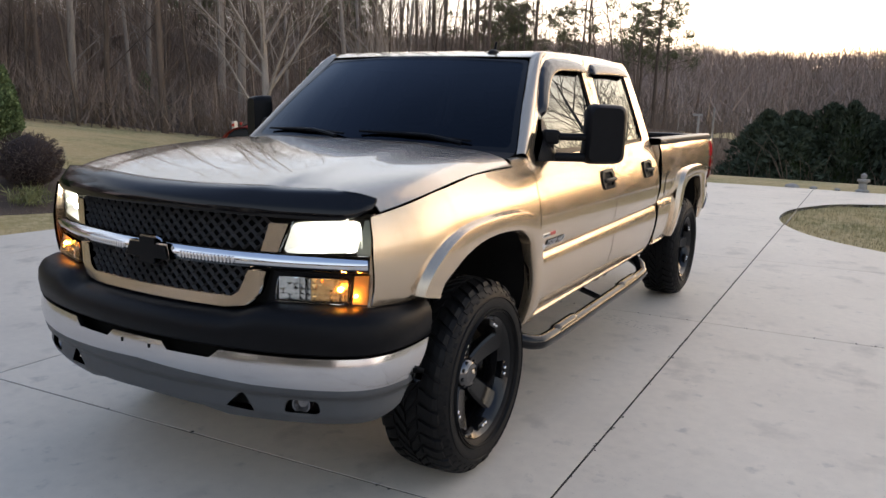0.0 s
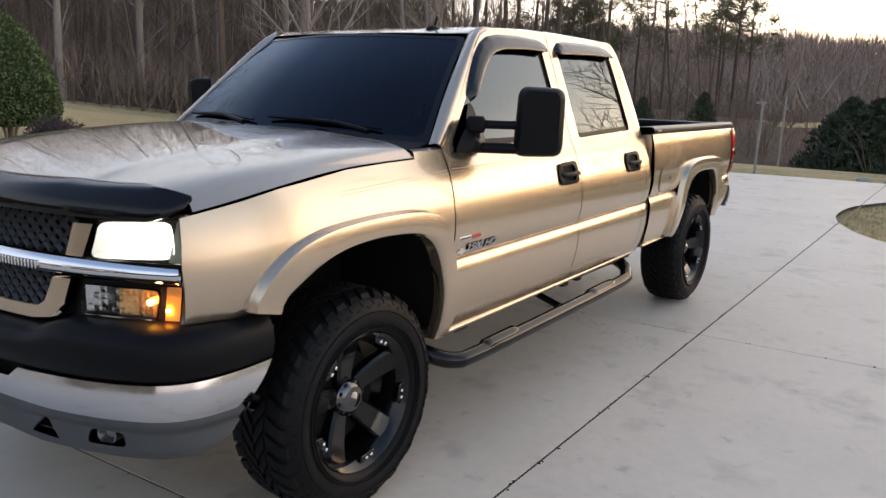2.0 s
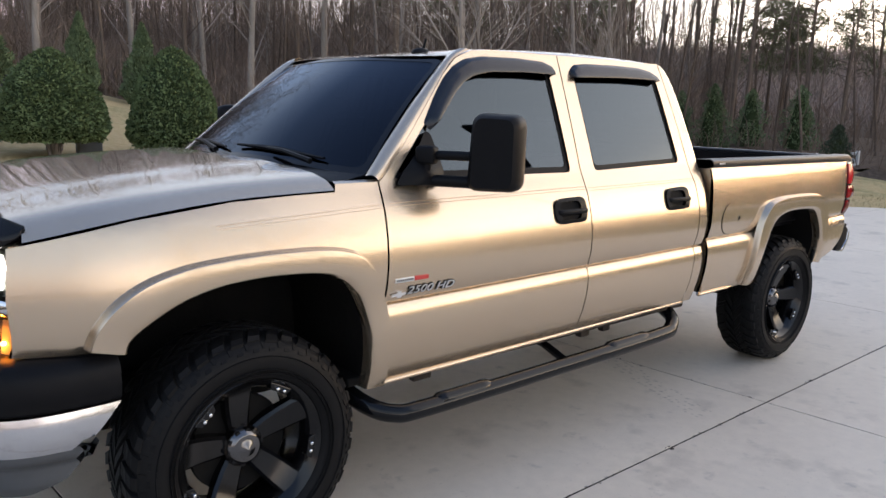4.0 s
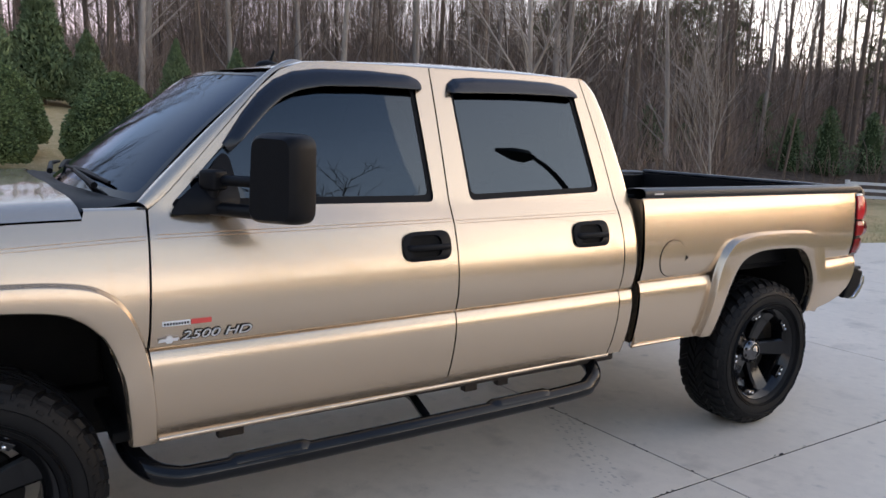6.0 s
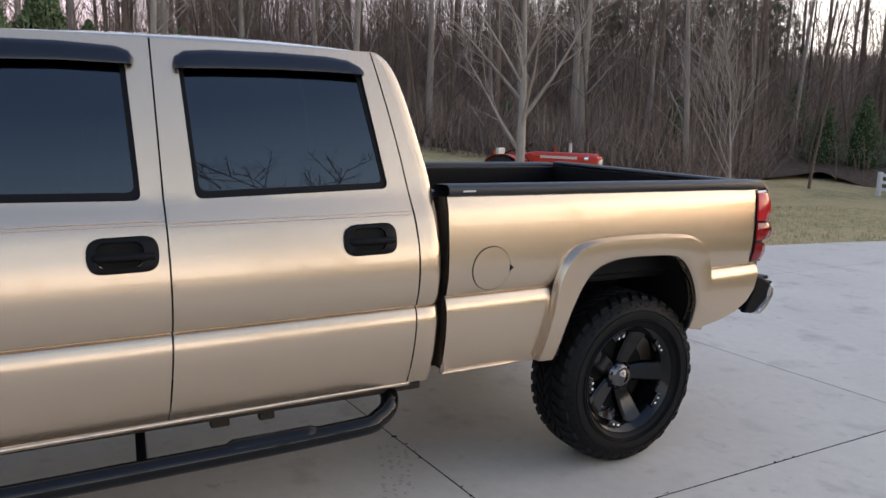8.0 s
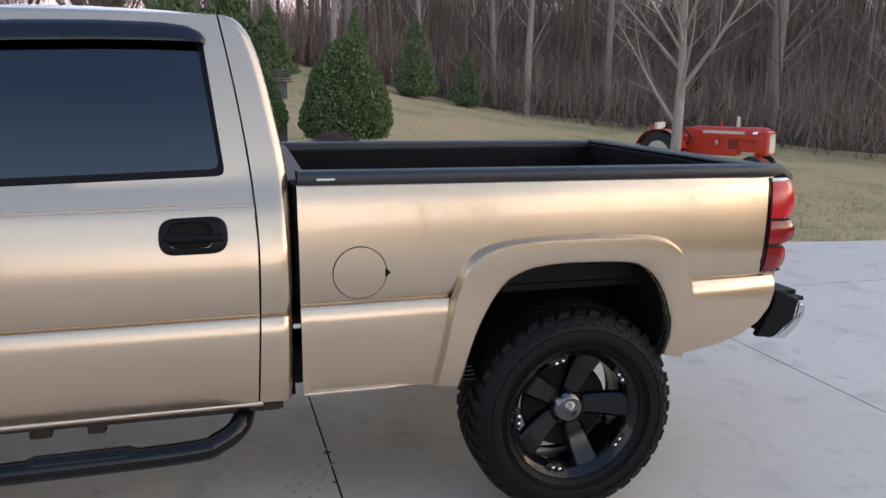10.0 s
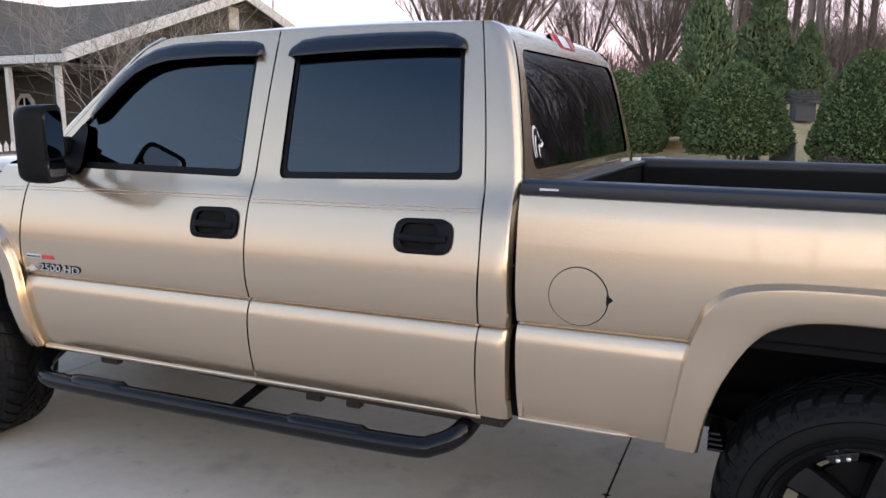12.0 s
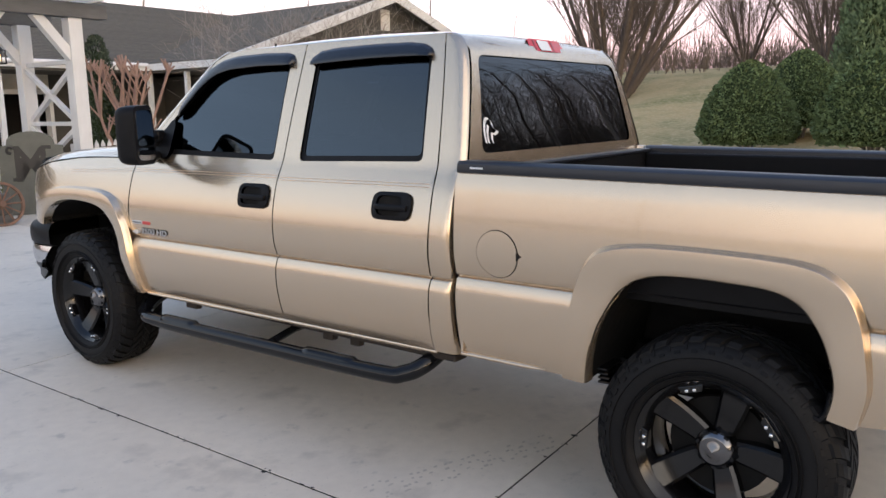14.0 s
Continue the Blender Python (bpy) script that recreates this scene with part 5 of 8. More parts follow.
# ---- wheels ----
def build_wheel(parent, at, sx, turn, size=1.0):
    """Mud-terrain tyre on a black five-spoke rim with paired bolts and a domed cap."""
    spin = Matrix.Translation(at) @ Matrix.Diagonal((sx * size, size, size, 1)) @ Euler((turn, 0, 0)).to_matrix().to_4x4()

    def put(name, data, mat, par, label="", smooth=45):
        if isinstance(data, bmesh.types.BMesh):
            data = joined(data)
        v = [spin @ Vector(p) for p in data[0]]
        return part(name, (v, data[1] if sx > 0 else [list(q)[::-1] for q in data[1]]), mat, par, label, smooth)
    # outer face at x = 0; the tyre lies inward
    barrel = [(-0.27, 0.245), (-0.26, 0.262), (-0.235, 0.245), (-0.20, 0.225), (-0.06, 0.222), (-0.035, 0.235), (-0.018, 0.252), (-0.010, 0.262), (-0.014, 0.268), (-0.03, 0.268)]
    v, f = lathe(barrel, 56)
    wheel = put("wheel", (v, [q[::-1] for q in f]), RIM_BLACK, parent, "black five-spoke alloy wheel with mud-terrain tyre")
    tyre = [(-0.03, 0.258), (-0.004, 0.270), (0.008, 0.295), (0.014, 0.325), (0.011, 0.352), (-0.002, 0.378), (-0.018, 0.394), (-0.040, 0.403), (-0.075, 0.407), (-0.14, 0.409), (-0.21, 0.407), (-0.245, 0.403), (-0.268, 0.394), (-0.286, 0.378), (-0.296, 0.35), (-0.29, 0.31), (-0.27, 0.258)]
    tv, tf = lathe(tyre, 72)
    tf = [q[::-1] for q in tf]
    put("tyre", (tv, tf), RUBBER, wheel)
    lugs = []

    def lug(a, xs, w, deep, tops, skew=0.0):
        """A tread block over places xs across the tyre, its top at the given radii."""
        vs = []
        for x, top in zip(xs, tops):
            for rr, sh in ((deep, 1.0), (top, 0.88)):
                for k in (-1, 1):
                    aa = a + k * w * sh / rr + skew * (x - xs[0])
                    vs.append(Vector((x, rr * math.cos(aa), rr * math.sin(aa))))
        n, f = len(xs), []
        for i in range(n - 1):
            p = 4 * i
            f += [[p + 2, p + 6, p + 7, p + 3], [p, p + 4, p + 6, p + 2], [p + 1, p + 3, p + 7, p + 5]]
        f += [[0, 2, 3, 1], [4 * n - 4, 4 * n - 3, 4 * n - 1, 4 * n - 2]]
        bm = bmesh.new()
        bv = [bm.verts.new(q) for q in vs]
        for q in f:
            bm.faces.new([bv[c] for c in q])
        bmesh.ops.recalc_face_normals(bm, faces=bm.faces[:])
        out = joined(bm)
        bm.free()
        return out[0], [q[::-1] for q in out[1]]
    N = 40
    for i in range(N):
        a = 2 * math.pi * i / N
        d = 0.007 * (i % 2)
        lugs.append(lug(a, (-0.010 - d, -0.028, -0.055, -0.088), 0.0235, 0.385, (0.398, 0.411, 0.417, 0.419), 1.3))
        lugs.append(lug(a + math.pi / N, (-0.094, -0.118, -0.142), 0.0215, 0.402, (0.4195, 0.420, 0.420), -3.4))
        lugs.append(lug(a + 0.3 * math.pi / N, (-0.148, -0.172, -0.196), 0.0215, 0.402, (0.420, 0.420, 0.4195), 3.4))
        lugs.append(lug(a + math.pi / N, (-0.202, -0.232, -0.258, -0.276 + d), 0.0235, 0.385, (0.419, 0.417, 0.411, 0.398), -1.3))
    put("tread", joined(*lugs), RUBBER, wheel, smooth=None)["kind"] = "stuff"
    sides = []
    for i in range(2 * N):
        a = math.pi * i / N
        r0, r1, w = (0.374, 0.392, 0.007) if i % 2 else (0.364, 0.398, 0.0125)
        vs = []
        for dx, sh in ((-0.001, 1), (0.0045, 0.8)):
            for r, k in ((r0, -1), (r1, -1), (r1, 1), (r0, 1)):
                x = float(np.interp(r, [0.325, 0.352, 0.378, 0.394, 0.403], [0.014, 0.011, -0.002, -0.018, -0.040])) + dx
                aa = a + k * w * sh / r
                vs.append(Vector((x, r * math.cos(aa), r * math.sin(aa))))
        sides.append((vs, [[4, 5, 6, 7], [0, 1, 5, 4][::-1], [1, 2, 6, 5][::-1], [2, 3, 7, 6][::-1], [3, 0, 4, 7][::-1]]))
    put("sidewall_tread", joined(*sides), RUBBER, wheel, smooth=None)["kind"] = "stuff"
    for r in (0.288, 0.300, 0.346):
        put("sidewall_ring", lathe([(0.010, r - 0.003), (0.0165, r), (0.010, r + 0.003)], 64), RUBBER, wheel)
    # spokes
    for i in range(5):
        a = 2 * math.pi * i / 5 + math.pi / 2
        rows = []
        for r, w, x, th in ((0.050, 0.034, -0.098, 0.05), (0.10, 0.041, -0.090, 0.05), (0.16, 0.047, -0.074, 0.045), (0.215, 0.051, -0.052, 0.04), (0.252, 0.052, -0.026, 0.03)):
            rows.append([(x + dx, r * math.cos(a) - k * math.sin(a), r * math.sin(a) + k * math.cos(a)) for dx, k in ((-th, -w), (-0.010, -w), (0.0, -w + 0.011), (0.0, w - 0.011), (-0.010, w), (-th, w))])
        v, f = loft(rows, True, True)
        bm = bmesh.new()
        vs = [bm.verts.new(p) for p in v]
        for q in f:
            bm.faces.new([vs[k] for k in q])
        bmesh.ops.recalc_face_normals(bm, faces=bm.faces[:])
        put("spoke", bm, RIM_BLACK, wheel, smooth=30)
        b = a + math.pi / 5
        pad = []
        for r, k in ((0.218, -0.034), (0.218, 0.034), (0.243, 0.046), (0.243, -0.046)):
            pad.append((r * math.cos(b) - k * math.sin(b), r * math.sin(b) + k * math.cos(b)))
        put("bolt_pad", joined(slab(pad, -0.06, -0.024, Matrix(((0, 0, 1, 0), (1, 0, 0, 0), (0, 1, 0, 0), (0, 0, 0, 1))), 0.003)), RIM_BLACK, wheel, smooth=None)
        for k in (-0.014, 0.014):
            r = 0.229
            c = (r * math.cos(b) - k * math.sin(b), r * math.sin(b) + k * math.cos(b))
            v, f = lathe([(-0.024, 0.0075), (-0.015, 0.0075), (-0.0125, 0.005), (-0.012, 0.0005)], 8, "x", (0, c[0], c[1]))
            put("bolt", (v, [q[::-1] for q in f]), CHROME, wheel)
    cap = [(-0.12, 0.074), (-0.094, 0.073), (-0.088, 0.070), (-0.068, 0.050), (-0.067, 0.047), (-0.066, 0.043), (-0.0665, 0.040), (-0.058, 0.024), (-0.050, 0.0006)]
    v, f = lathe(cap, 32)
    put("center_cap", (v, [q[::-1] for q in f]), CHROME_BLACK, wheel, "smoked chrome domed center cap")
    for i in range(10):
        a = 2 * math.pi * i / 10
        v, f = lathe([(-0.084, 0.0095), (-0.0765, 0.009), (-0.0762, 0.0005)], 8, "x", (0, 0.0595 * math.cos(a), 0.0595 * math.sin(a)))
        put("cap_slot", (v, [q[::-1] for q in f]), GLOSS_BLACK, wheel)
    disc = [(-0.135, 0.03), (-0.130, 0.175), (-0.150, 0.178), (-0.155, 0.05)]
    put("brake_disc", lathe(disc, 32), UNDER, wheel)


CHROME_BLACK = material("smoked_chrome", (0.17, 0.167, 0.17), 0.13, 1.0, var=0.3, scale=20)
for sx in (1, -1):
    build_wheel(truck, (sx * 1.003, 0.0, HUB_Z + 0.012), sx, radians(8), 1.03)
    build_wheel(truck, (sx * 0.985, WHEELBASE + 0.012, HUB_Z), sx, radians(-18))


# ---- ground ----
def smooth01(t):
    t = max(0.0, min(1.0, t))
    return t * t * (3 - 2 * t)


def terrain(x, y):
    """Height of the land: level at the drive, rising to the lawn in the west, level at the house, falling to the valley."""
    d = max(0.0, -x - 6.0)
    z = smooth01(d / 5.0) * (0.577 + 0.0587 * min(d, 45) - 0.0682 * max(2.6, min(y, 20)))
    z += 0.082 * min(max(0.0, -x - 11.5), 14.0) * smooth01((13.0 - y) / 10.0) * smooth01((-x - 11.0) / 4.0)
    pad = smooth01((-5.0 - y) / 5.0) * smooth01((x + 26) / 6.0)
    z *= 1 - pad
    e = max(0.0, y - 15.2) * smooth01((x + 9) / 6)
    z -= 0.12 * min(e, 40) * smooth01(e / 9) * (1 - smooth01((math.hypot(x, y) - 70) / 60))
    z += 8.2 * smooth01((math.hypot(x, y) - 60) / 90) * smooth01((y - 10) / 40)
    return z


def mix_ground(name, a, b, c, s1, s2, bump):
    """Turf or litter: two colours in large patches, a third in fine flecks."""
    m = bpy.data.materials.new(name)
    m.use_nodes = True
    n, l = m.node_tree.nodes, m.node_tree.links
    bsdf = n["Principled BSDF"]
    bsdf.inputs["Roughness"].default_value = 0.95
    bsdf.inputs["Specular IOR Level"].default_value = 0.1
    t = n.new("ShaderNodeTexCoord")

    def noise_mask(scale, lo, hi, detail=6):
        k = n.new("ShaderNodeTexNoise")
        k.inputs["Scale"].default_value, k.inputs["Detail"].default_value, k.inputs["Roughness"].default_value = scale, detail, 0.65
        l.new(t.outputs["Object"], k.inputs["Vector"])
        r = n.new("ShaderNodeMapRange")
        r.inputs["From Min"].default_value, r.inputs["From Max"].default_value = lo, hi
        l.new(k.outputs["Fac"], r.inputs["Value"])
        return r.outputs[0]
    m1, m2 = n.new("ShaderNodeMix"), n.new("ShaderNodeMix")
    m1.data_type = m2.data_type = "RGBA"
    m1.inputs["A"].default_value, m1.inputs["B"].default_value, m2.inputs["B"].default_value = (*a, 1), (*b, 1), (*c, 1)
    l.new(noise_mask(s1, 0.46, 0.66), m1.inputs["Factor"])
    l.new(m1.outputs["Result"], m2.inputs["A"])
    l.new(noise_mask(s2, 0.45, 0.68), m2.inputs["Factor"])
    l.new(m2.outputs["Result"], bsdf.inputs["Base Color"])
    bp = n.new("ShaderNodeBump")
    bp.inputs["Strength"].default_value, bp.inputs["Distance"].default_value = bump, 0.05
    l.new(noise_mask(s2 * 2.2, 0.3, 0.7), bp.inputs["Height"])
    l.new(bp.outputs[0], bsdf.inputs["Normal"])
    return m


GRASS = mix_ground("winter_lawn", (0.50, 0.385, 0.20), (0.27, 0.26, 0.115), (0.58, 0.46, 0.27), 0.45, 9.0, 0.6)
LITTER = mix_ground("leaf_litter", (0.135, 0.098, 0.072), (0.085, 0.064, 0.048), (0.18, 0.132, 0.096), 0.5, 6.0, 0.8)
SOIL = material("joint_soil", (0.012, 0.010, 0.008), 0.95, var=0.5, scale=20)
MULCH = material("bed_mulch", (0.09, 0.06, 0.042), 0.95, var=0.6, scale=14, bump=0.8, bscale=40, dist=0.03)
CONCRETE = material("driveway_concrete", (0.69, 0.618, 0.515), 0.60, var=0.34, scale=0.9, var2=0.22, scale2=16, bump=0.12, bscale=190, per=0.035, dark=(0.46, 0.41, 0.35), dist=0.003)
# faint rust, oil and water stains on the panels
cn, ck = CONCRETE.node_tree.nodes, CONCRETE.node_tree.links
cb = cn["Principled BSDF"]
csrc = cb.inputs["Base Color"].links[0].from_socket
ctc = cn.new("ShaderNodeTexCoord")
for csc, lo_v, hi_v, amt, tone in ((2.3, 0.56, 0.72, 0.55, (0.33, 0.295, 0.25)), (7.0, 0.62, 0.74, 0.55, (0.30, 0.28, 0.255)), (0.55, 0.56, 0.70, 0.15, (0.72, 0.67, 0.60)), (60.0, 0.62, 0.72, 0.42, (0.28, 0.26, 0.24))):
    cz = cn.new("ShaderNodeTexNoise")
    cz.inputs["Scale"].default_value, cz.inputs["Detail"].default_value, cz.inputs["Roughness"].default_value = csc, 5, 0.6
    ck.new(ctc.outputs["Object"], cz.inputs["Vector"])
    cm = cn.new("ShaderNodeMapRange")
    cm.inputs["From Min"].default_value, cm.inputs["From Max"].default_value, cm.inputs["To Max"].default_value = lo_v, hi_v, amt
    ck.new(cz.outputs["Fac"], cm.inputs["Value"])
    cx = cn.new("ShaderNodeMix")
    cx.data_type = "RGBA"
    cx.inputs["B"].default_value = (*tone, 1)
    ck.new(cm.outputs[0], cx.inputs["Factor"])
    ck.new(csrc, cx.inputs["A"])
    csrc = cx.outputs["Result"]
ck.new(csrc, cb.inputs["Base Color"])
g = sorted({round(v, 2) for v in [*np.arange(-40, 40.1, 2.0), *np.arange(-260, 261, 20)]})
verts = [(x, y, terrain(x, y) - 0.035 + (0.05 * noise.noise((x * 0.2, y * 0.2, 0)) if math.hypot(x, y) > 20 else 0)) for y in g for x in g]
n = len(g)
ground = part("ground", (verts, [[j * n + i, j * n + i + 1, (j + 1) * n + i + 1, (j + 1) * n + i] for j in range(n - 1) for i in range(n - 1)]), GRASS, None, smooth=180)
ground.data.materials.append(LITTER)      # woodland floor far off
for f in ground.data.polygons:
    if math.hypot(f.center.x, f.center.y) > 52:
        f.material_index = 1
tagged(ground, "dormant winter lawn, tan with green patches", "lawn", kind="structure")

DRIVE = [(-6.6, -16), (-6.35, -6), (-6.15, 0.0), (-6.1, 2.4), (-5.6, 4.6), (-4.5, 6.6), (-3.75, 8.4), (-3.45, 10.6), (-3.05, 12.7), (-2.2, 14.0), (-0.4, 14.5), (4.0, 14.6), (22, 14.8), (22, 12.9), (5.0, 12.9), (2.2, 12.4), (1.3, 11.2), (1.10, 9.9), (1.35, 8.7), (2.0, 7.75), (3.2, 7.05), (6.0, 6.5), (22, 6.2), (22, -16)]
smooth_drive = curve2(DRIVE[:-2] + [DRIVE[-2]], 4) + [(22, -16)]
bm = slab(smooth_drive, -0.14, 0.0142)
driveway = part("driveway", bm, SOIL)
tagged(driveway, "pale grey concrete driveway with sawn joints", "driveway", kind="structure")


def clip(poly, axis, keep, at):
    """Cut a polygon at a joint line, a little askew to the truck; keep is +1 or -1."""
    lean = (lambda p: p[0] + 0.012 * p[1]) if axis == 0 else (lambda p: p[1] - 0.045 * p[0])
    out = []
    for a, b in zip(poly, poly[1:] + poly[:1]):
        da, db = (lean(a) - at) * keep, (lean(b) - at) * keep
        if da >= 0:
            out.append(a)
        if (da >= 0) != (db >= 0):
            t = da / (da - db)
            out.append((a[0] + (b[0] - a[0]) * t, a[1] + (b[1] - a[1]) * t))
    return out


def slab_piece(poly):
    """One poured panel with eased edges."""
    k = len(poly)
    cx, cy = sum(p[0] for p in poly) / k, sum(p[1] for p in poly) / k
    inn = []
    for p in poly:
        d = math.hypot(p[0] - cx, p[1] - cy) + 1e-6
        s = max(0.0, 1 - 0.0015 / d)
        inn.append((cx + (p[0] - cx) * s, cy + (p[1] - cy) * s))
    v = [(*p, -0.10) for p in poly] + [(*p, 0.0155) for p in poly] + [(*p, 0.017) for p in inn]
    f = [[i, (i + 1) % k, k + (i + 1) % k, k + i] for i in range(k)] + [[k + i, k + (i + 1) % k, 2 * k + (i + 1) % k, 2 * k + i] for i in range(k)] + [[2 * k + i for i in range(k)]]
    return v, f


XJ = [-9, -5.1, -1.93, 1.362, 4.55, 7.8, 11, 14.2, 17.4, 23]
YJ = [-17, -13.8, -10.4, -7.1, -3.75, -0.40, 3.00, 5.87, 9.1, 12.3, 16]
for i in range(len(XJ) - 1):
    for j in range(len(YJ) - 1):
        poly = smooth_drive
        for ax, kp, at in ((0, 1, XJ[i] + 0.0055), (0, -1, XJ[i + 1] - 0.0055), (1, 1, YJ[j] + 0.0045), (1, -1, YJ[j + 1] - 0.0045)):
            poly = clip(poly, ax, kp, at)
            if len(poly) < 3:
                break
        if len(poly) >= 3 and abs(sum(a[0] * b[1] - b[0] * a[1] for a, b in zip(poly, poly[1:] + poly[:1]))) > 0.05:
            part("slab", slab_piece(poly), CONCRETE, driveway)
# chipped edges and grit along the saw cuts
rnd = random.Random(6)
verts, faces = [], []
for c in range(300):
    if c % 3:
        y = rnd.uniform(-8, 9)
        x = 1.362 - 0.012 * y + rnd.gauss(0, 0.006)
    else:
        x = rnd.uniform(-3, 5)
        y = rnd.choice((-0.40, 3.0)) + 0.045 * x + rnd.gauss(0, 0.006)
    r = rnd.uniform(0.003, 0.009) * (1.6 if rnd.random() < 0.12 else 1)
    k = len(verts)
    m = 6
    verts += [(x + r * rnd.uniform(0.5, 1.2) * math.cos(6.283 * i / m), y + r * rnd.uniform(0.7, 2.0) * math.sin(6.283 * i / m), 0.0185) for i in range(m)]
    faces.append([k + i for i in range(m)])
part("joint_grit", (verts, faces), SOIL, driveway)["kind"] = "stuff"

# faded tread prints left by a muddy tyre
PRINT = material("dried_mud_print", (0.47, 0.425, 0.36), 0.8, var=0.5, scale=30, dark=(0.55, 0.50, 0.44))
verts, faces = [], []
rnd = random.Random(9)
for i in range(34):
    for c in (-0.075, -0.025, 0.025, 0.075):
        if rnd.random() < 0.45:
            continue
        t = i / 33
        x, y = 0.30 + 0.90 * t + rnd.gauss(0, 0.004), 2.95 - 0.35 * t + c * 0.9 + rnd.gauss(0, 0.006)
        k, a, b = len(verts), rnd.uniform(0.008, 0.018), rnd.uniform(0.006, 0.012)
        verts += [(x - a, y - b * 0.4, 0.0182), (x + a * 0.3, y - b, 0.0182), (x + a, y + b * 0.4, 0.0182), (x - a * 0.3, y + b, 0.0182)]
        faces.append([k, k + 1, k + 2, k + 3])
part("tread_print", (verts, faces), PRINT, driveway)["kind"] = "stuff"

# floor of the woods, from the lawn's edge outwards
EDGE_LEN = []
EDGE = [(-12.5, 19.5), (-15, 18.3), (-19, 15.4), (-22, 12.2), (-24, 9), (-25.5, 4), (-27.5, 0.8), (-36, 0.2), (-48, -0.6), (-60, -2)]


for a, b in zip(EDGE, EDGE[1:]):
    EDGE_LEN.append(math.dist(a, b))


def edge_dist(x, y):
    """How far inside the woods a place lies (negative: on the lawn)."""
    best, sign = 1e9, -1
    for a, b in zip(EDGE, EDGE[1:]):
        ax, ay, bx, by = *a, *b
        L = (bx - ax) ** 2 + (by - ay) ** 2
        t = max(0, min(1, ((x - ax) * (bx - ax) + (y - ay) * (by - ay)) / L))
        d = math.hypot(x - ax - t * (bx - ax), y - ay - t * (by - ay))
        if d < best:
            best = d
            sign = 1 if (bx - ax) * (y - ay) - (by - ay) * (x - ax) < 0 else -1
    return best * sign


def into_valley(x, y):
    """How far past the valley woods' edge a place lies."""
    return y - 22.5 + 0.25 * max(-12, min(x, 0))


def wood_z(x, y):
    deep = edge_dist(x, y) if x < -13 else min(edge_dist(x, y), into_valley(x, y) + 4)
    rough = 0.7 * noise.noise((x / 8, y / 8, 7)) * smooth01((deep - 9) / 12)
    return terrain(x, y) + rough + 0.10 * min(40.0, max(0.0, deep - 6)) * smooth01((-x + 8) / 12) * (1 - smooth01((y - 26) / 26))


def in_woods(x, y):
    if y > 17 and x > -13:
        return into_valley(x, y) > 0
    return edge_dist(x, y) > 0 and x < -11


gx = np.arange(-110, 90.1, 2.5)
idx = {}
verts, faces = [], []
for j in range(72):
    for i in range(len(gx)):
        x, y = gx[i], -60 + j * 2.5
        idx[i, j] = len(verts)
        dip = -0.4 * (1 - smooth01((edge_dist(x, y) - 0.5) / 3.0)) if x < -13 else -0.3 * (1 - smooth01(into_valley(x, y) / 5.0))
        verts.append((x, y, wood_z(x, y) + 0.03 + dip + 0.12 * noise.noise((x * 0.25, y * 0.25, 3))))
for j in range(71):
    for i in range(len(gx) - 1):
        if all(in_woods(gx[i + a] + 0.4 * noise.noise((i, j, a)), -60 + (j + b) * 2.5) for a in (0, 1) for b in (0, 1)):
            faces.append([idx[i, j], idx[i + 1, j], idx[i + 1, j + 1], idx[i, j + 1]])
used = sorted({k for f in faces for k in f})
re = {k: q for q, k in enumerate(used)}
floor_ob = part("forest_floor", ([verts[k] for k in used], [[re[k] for k in f] for f in faces]), LITTER, None, smooth=180)
tagged(floor_ob, "brown leaf litter under bare woods", "forest floor", kind="structure")

# tufts along the lawn's near edges
BLADE = material("dry_grass_blades", (0.52, 0.42, 0.24), 0.9, var=0.7, scale=0.9, dark=(0.20, 0.22, 0.10), spec=0.15)
rnd = random.Random(11)
verts, faces = [], []


def on_drive(x, y):
    return inside((x, y), [smooth_drive])


count = 0
while count < 14000:
    zone = rnd.random()
    if zone < 0.42:
        x, y = rnd.uniform(0.9, 7.5), rnd.uniform(6.3, 13.2)
    elif zone < 0.75:
        x, y = rnd.uniform(-9.5, -2.2), rnd.uniform(3, 17)
    else:
        x, y = rnd.uniform(-11, -5.8), rnd.uniform(-2, 6)
    if on_drive(x, y):
        continue
    count += 1
    z = terrain(x, y) - 0.035
    for _ in range(3):
        a, h, w = rnd.uniform(0, 6.28), rnd.uniform(0.03, 0.075), rnd.uniform(0.003, 0.007)
        bx, by = x + rnd.uniform(-0.04, 0.04), y + rnd.uniform(-0.04, 0.04)
        k = len(verts)
        verts += [(bx - w * math.sin(a), by + w * math.cos(a), z), (bx + w * math.sin(a), by - w * math.cos(a), z), (bx + 0.6 * h * math.cos(a) * rnd.random(), by + 0.6 * h * math.sin(a) * rnd.random(), z + h)]
        faces.append([k, k + 1, k + 2])
tagged(part("grass", (verts, faces), BLADE), "short dry winter grass blades on the lawn", "grass", kind="stuff")


# ---- trees and shrubs ----
BARK = material("grey_bark", (0.180, 0.132, 0.100), 0.9, var=0.6, scale=2.5, var2=0.5, scale2=14, bump=0.7, bscale=20, per=0.25, spec=0.2, stretch=(1, 1, 0.25), dark=(0.085, 0.068, 0.056), dist=0.02)
BARK_PALE = material("pale_bark", (0.37, 0.325, 0.28), 0.9, var=0.5, scale=3, var2=0.4, scale2=16, bump=0.5, bscale=24, per=0.15, spec=0.2, stretch=(1, 1, 0.3), dark=(0.17, 0.14, 0.12), dist=0.02)
TWIG = material("twig_bark", (0.22, 0.170, 0.135), 0.9, var=0.4, scale=3, per=0.2, spec=0.15)
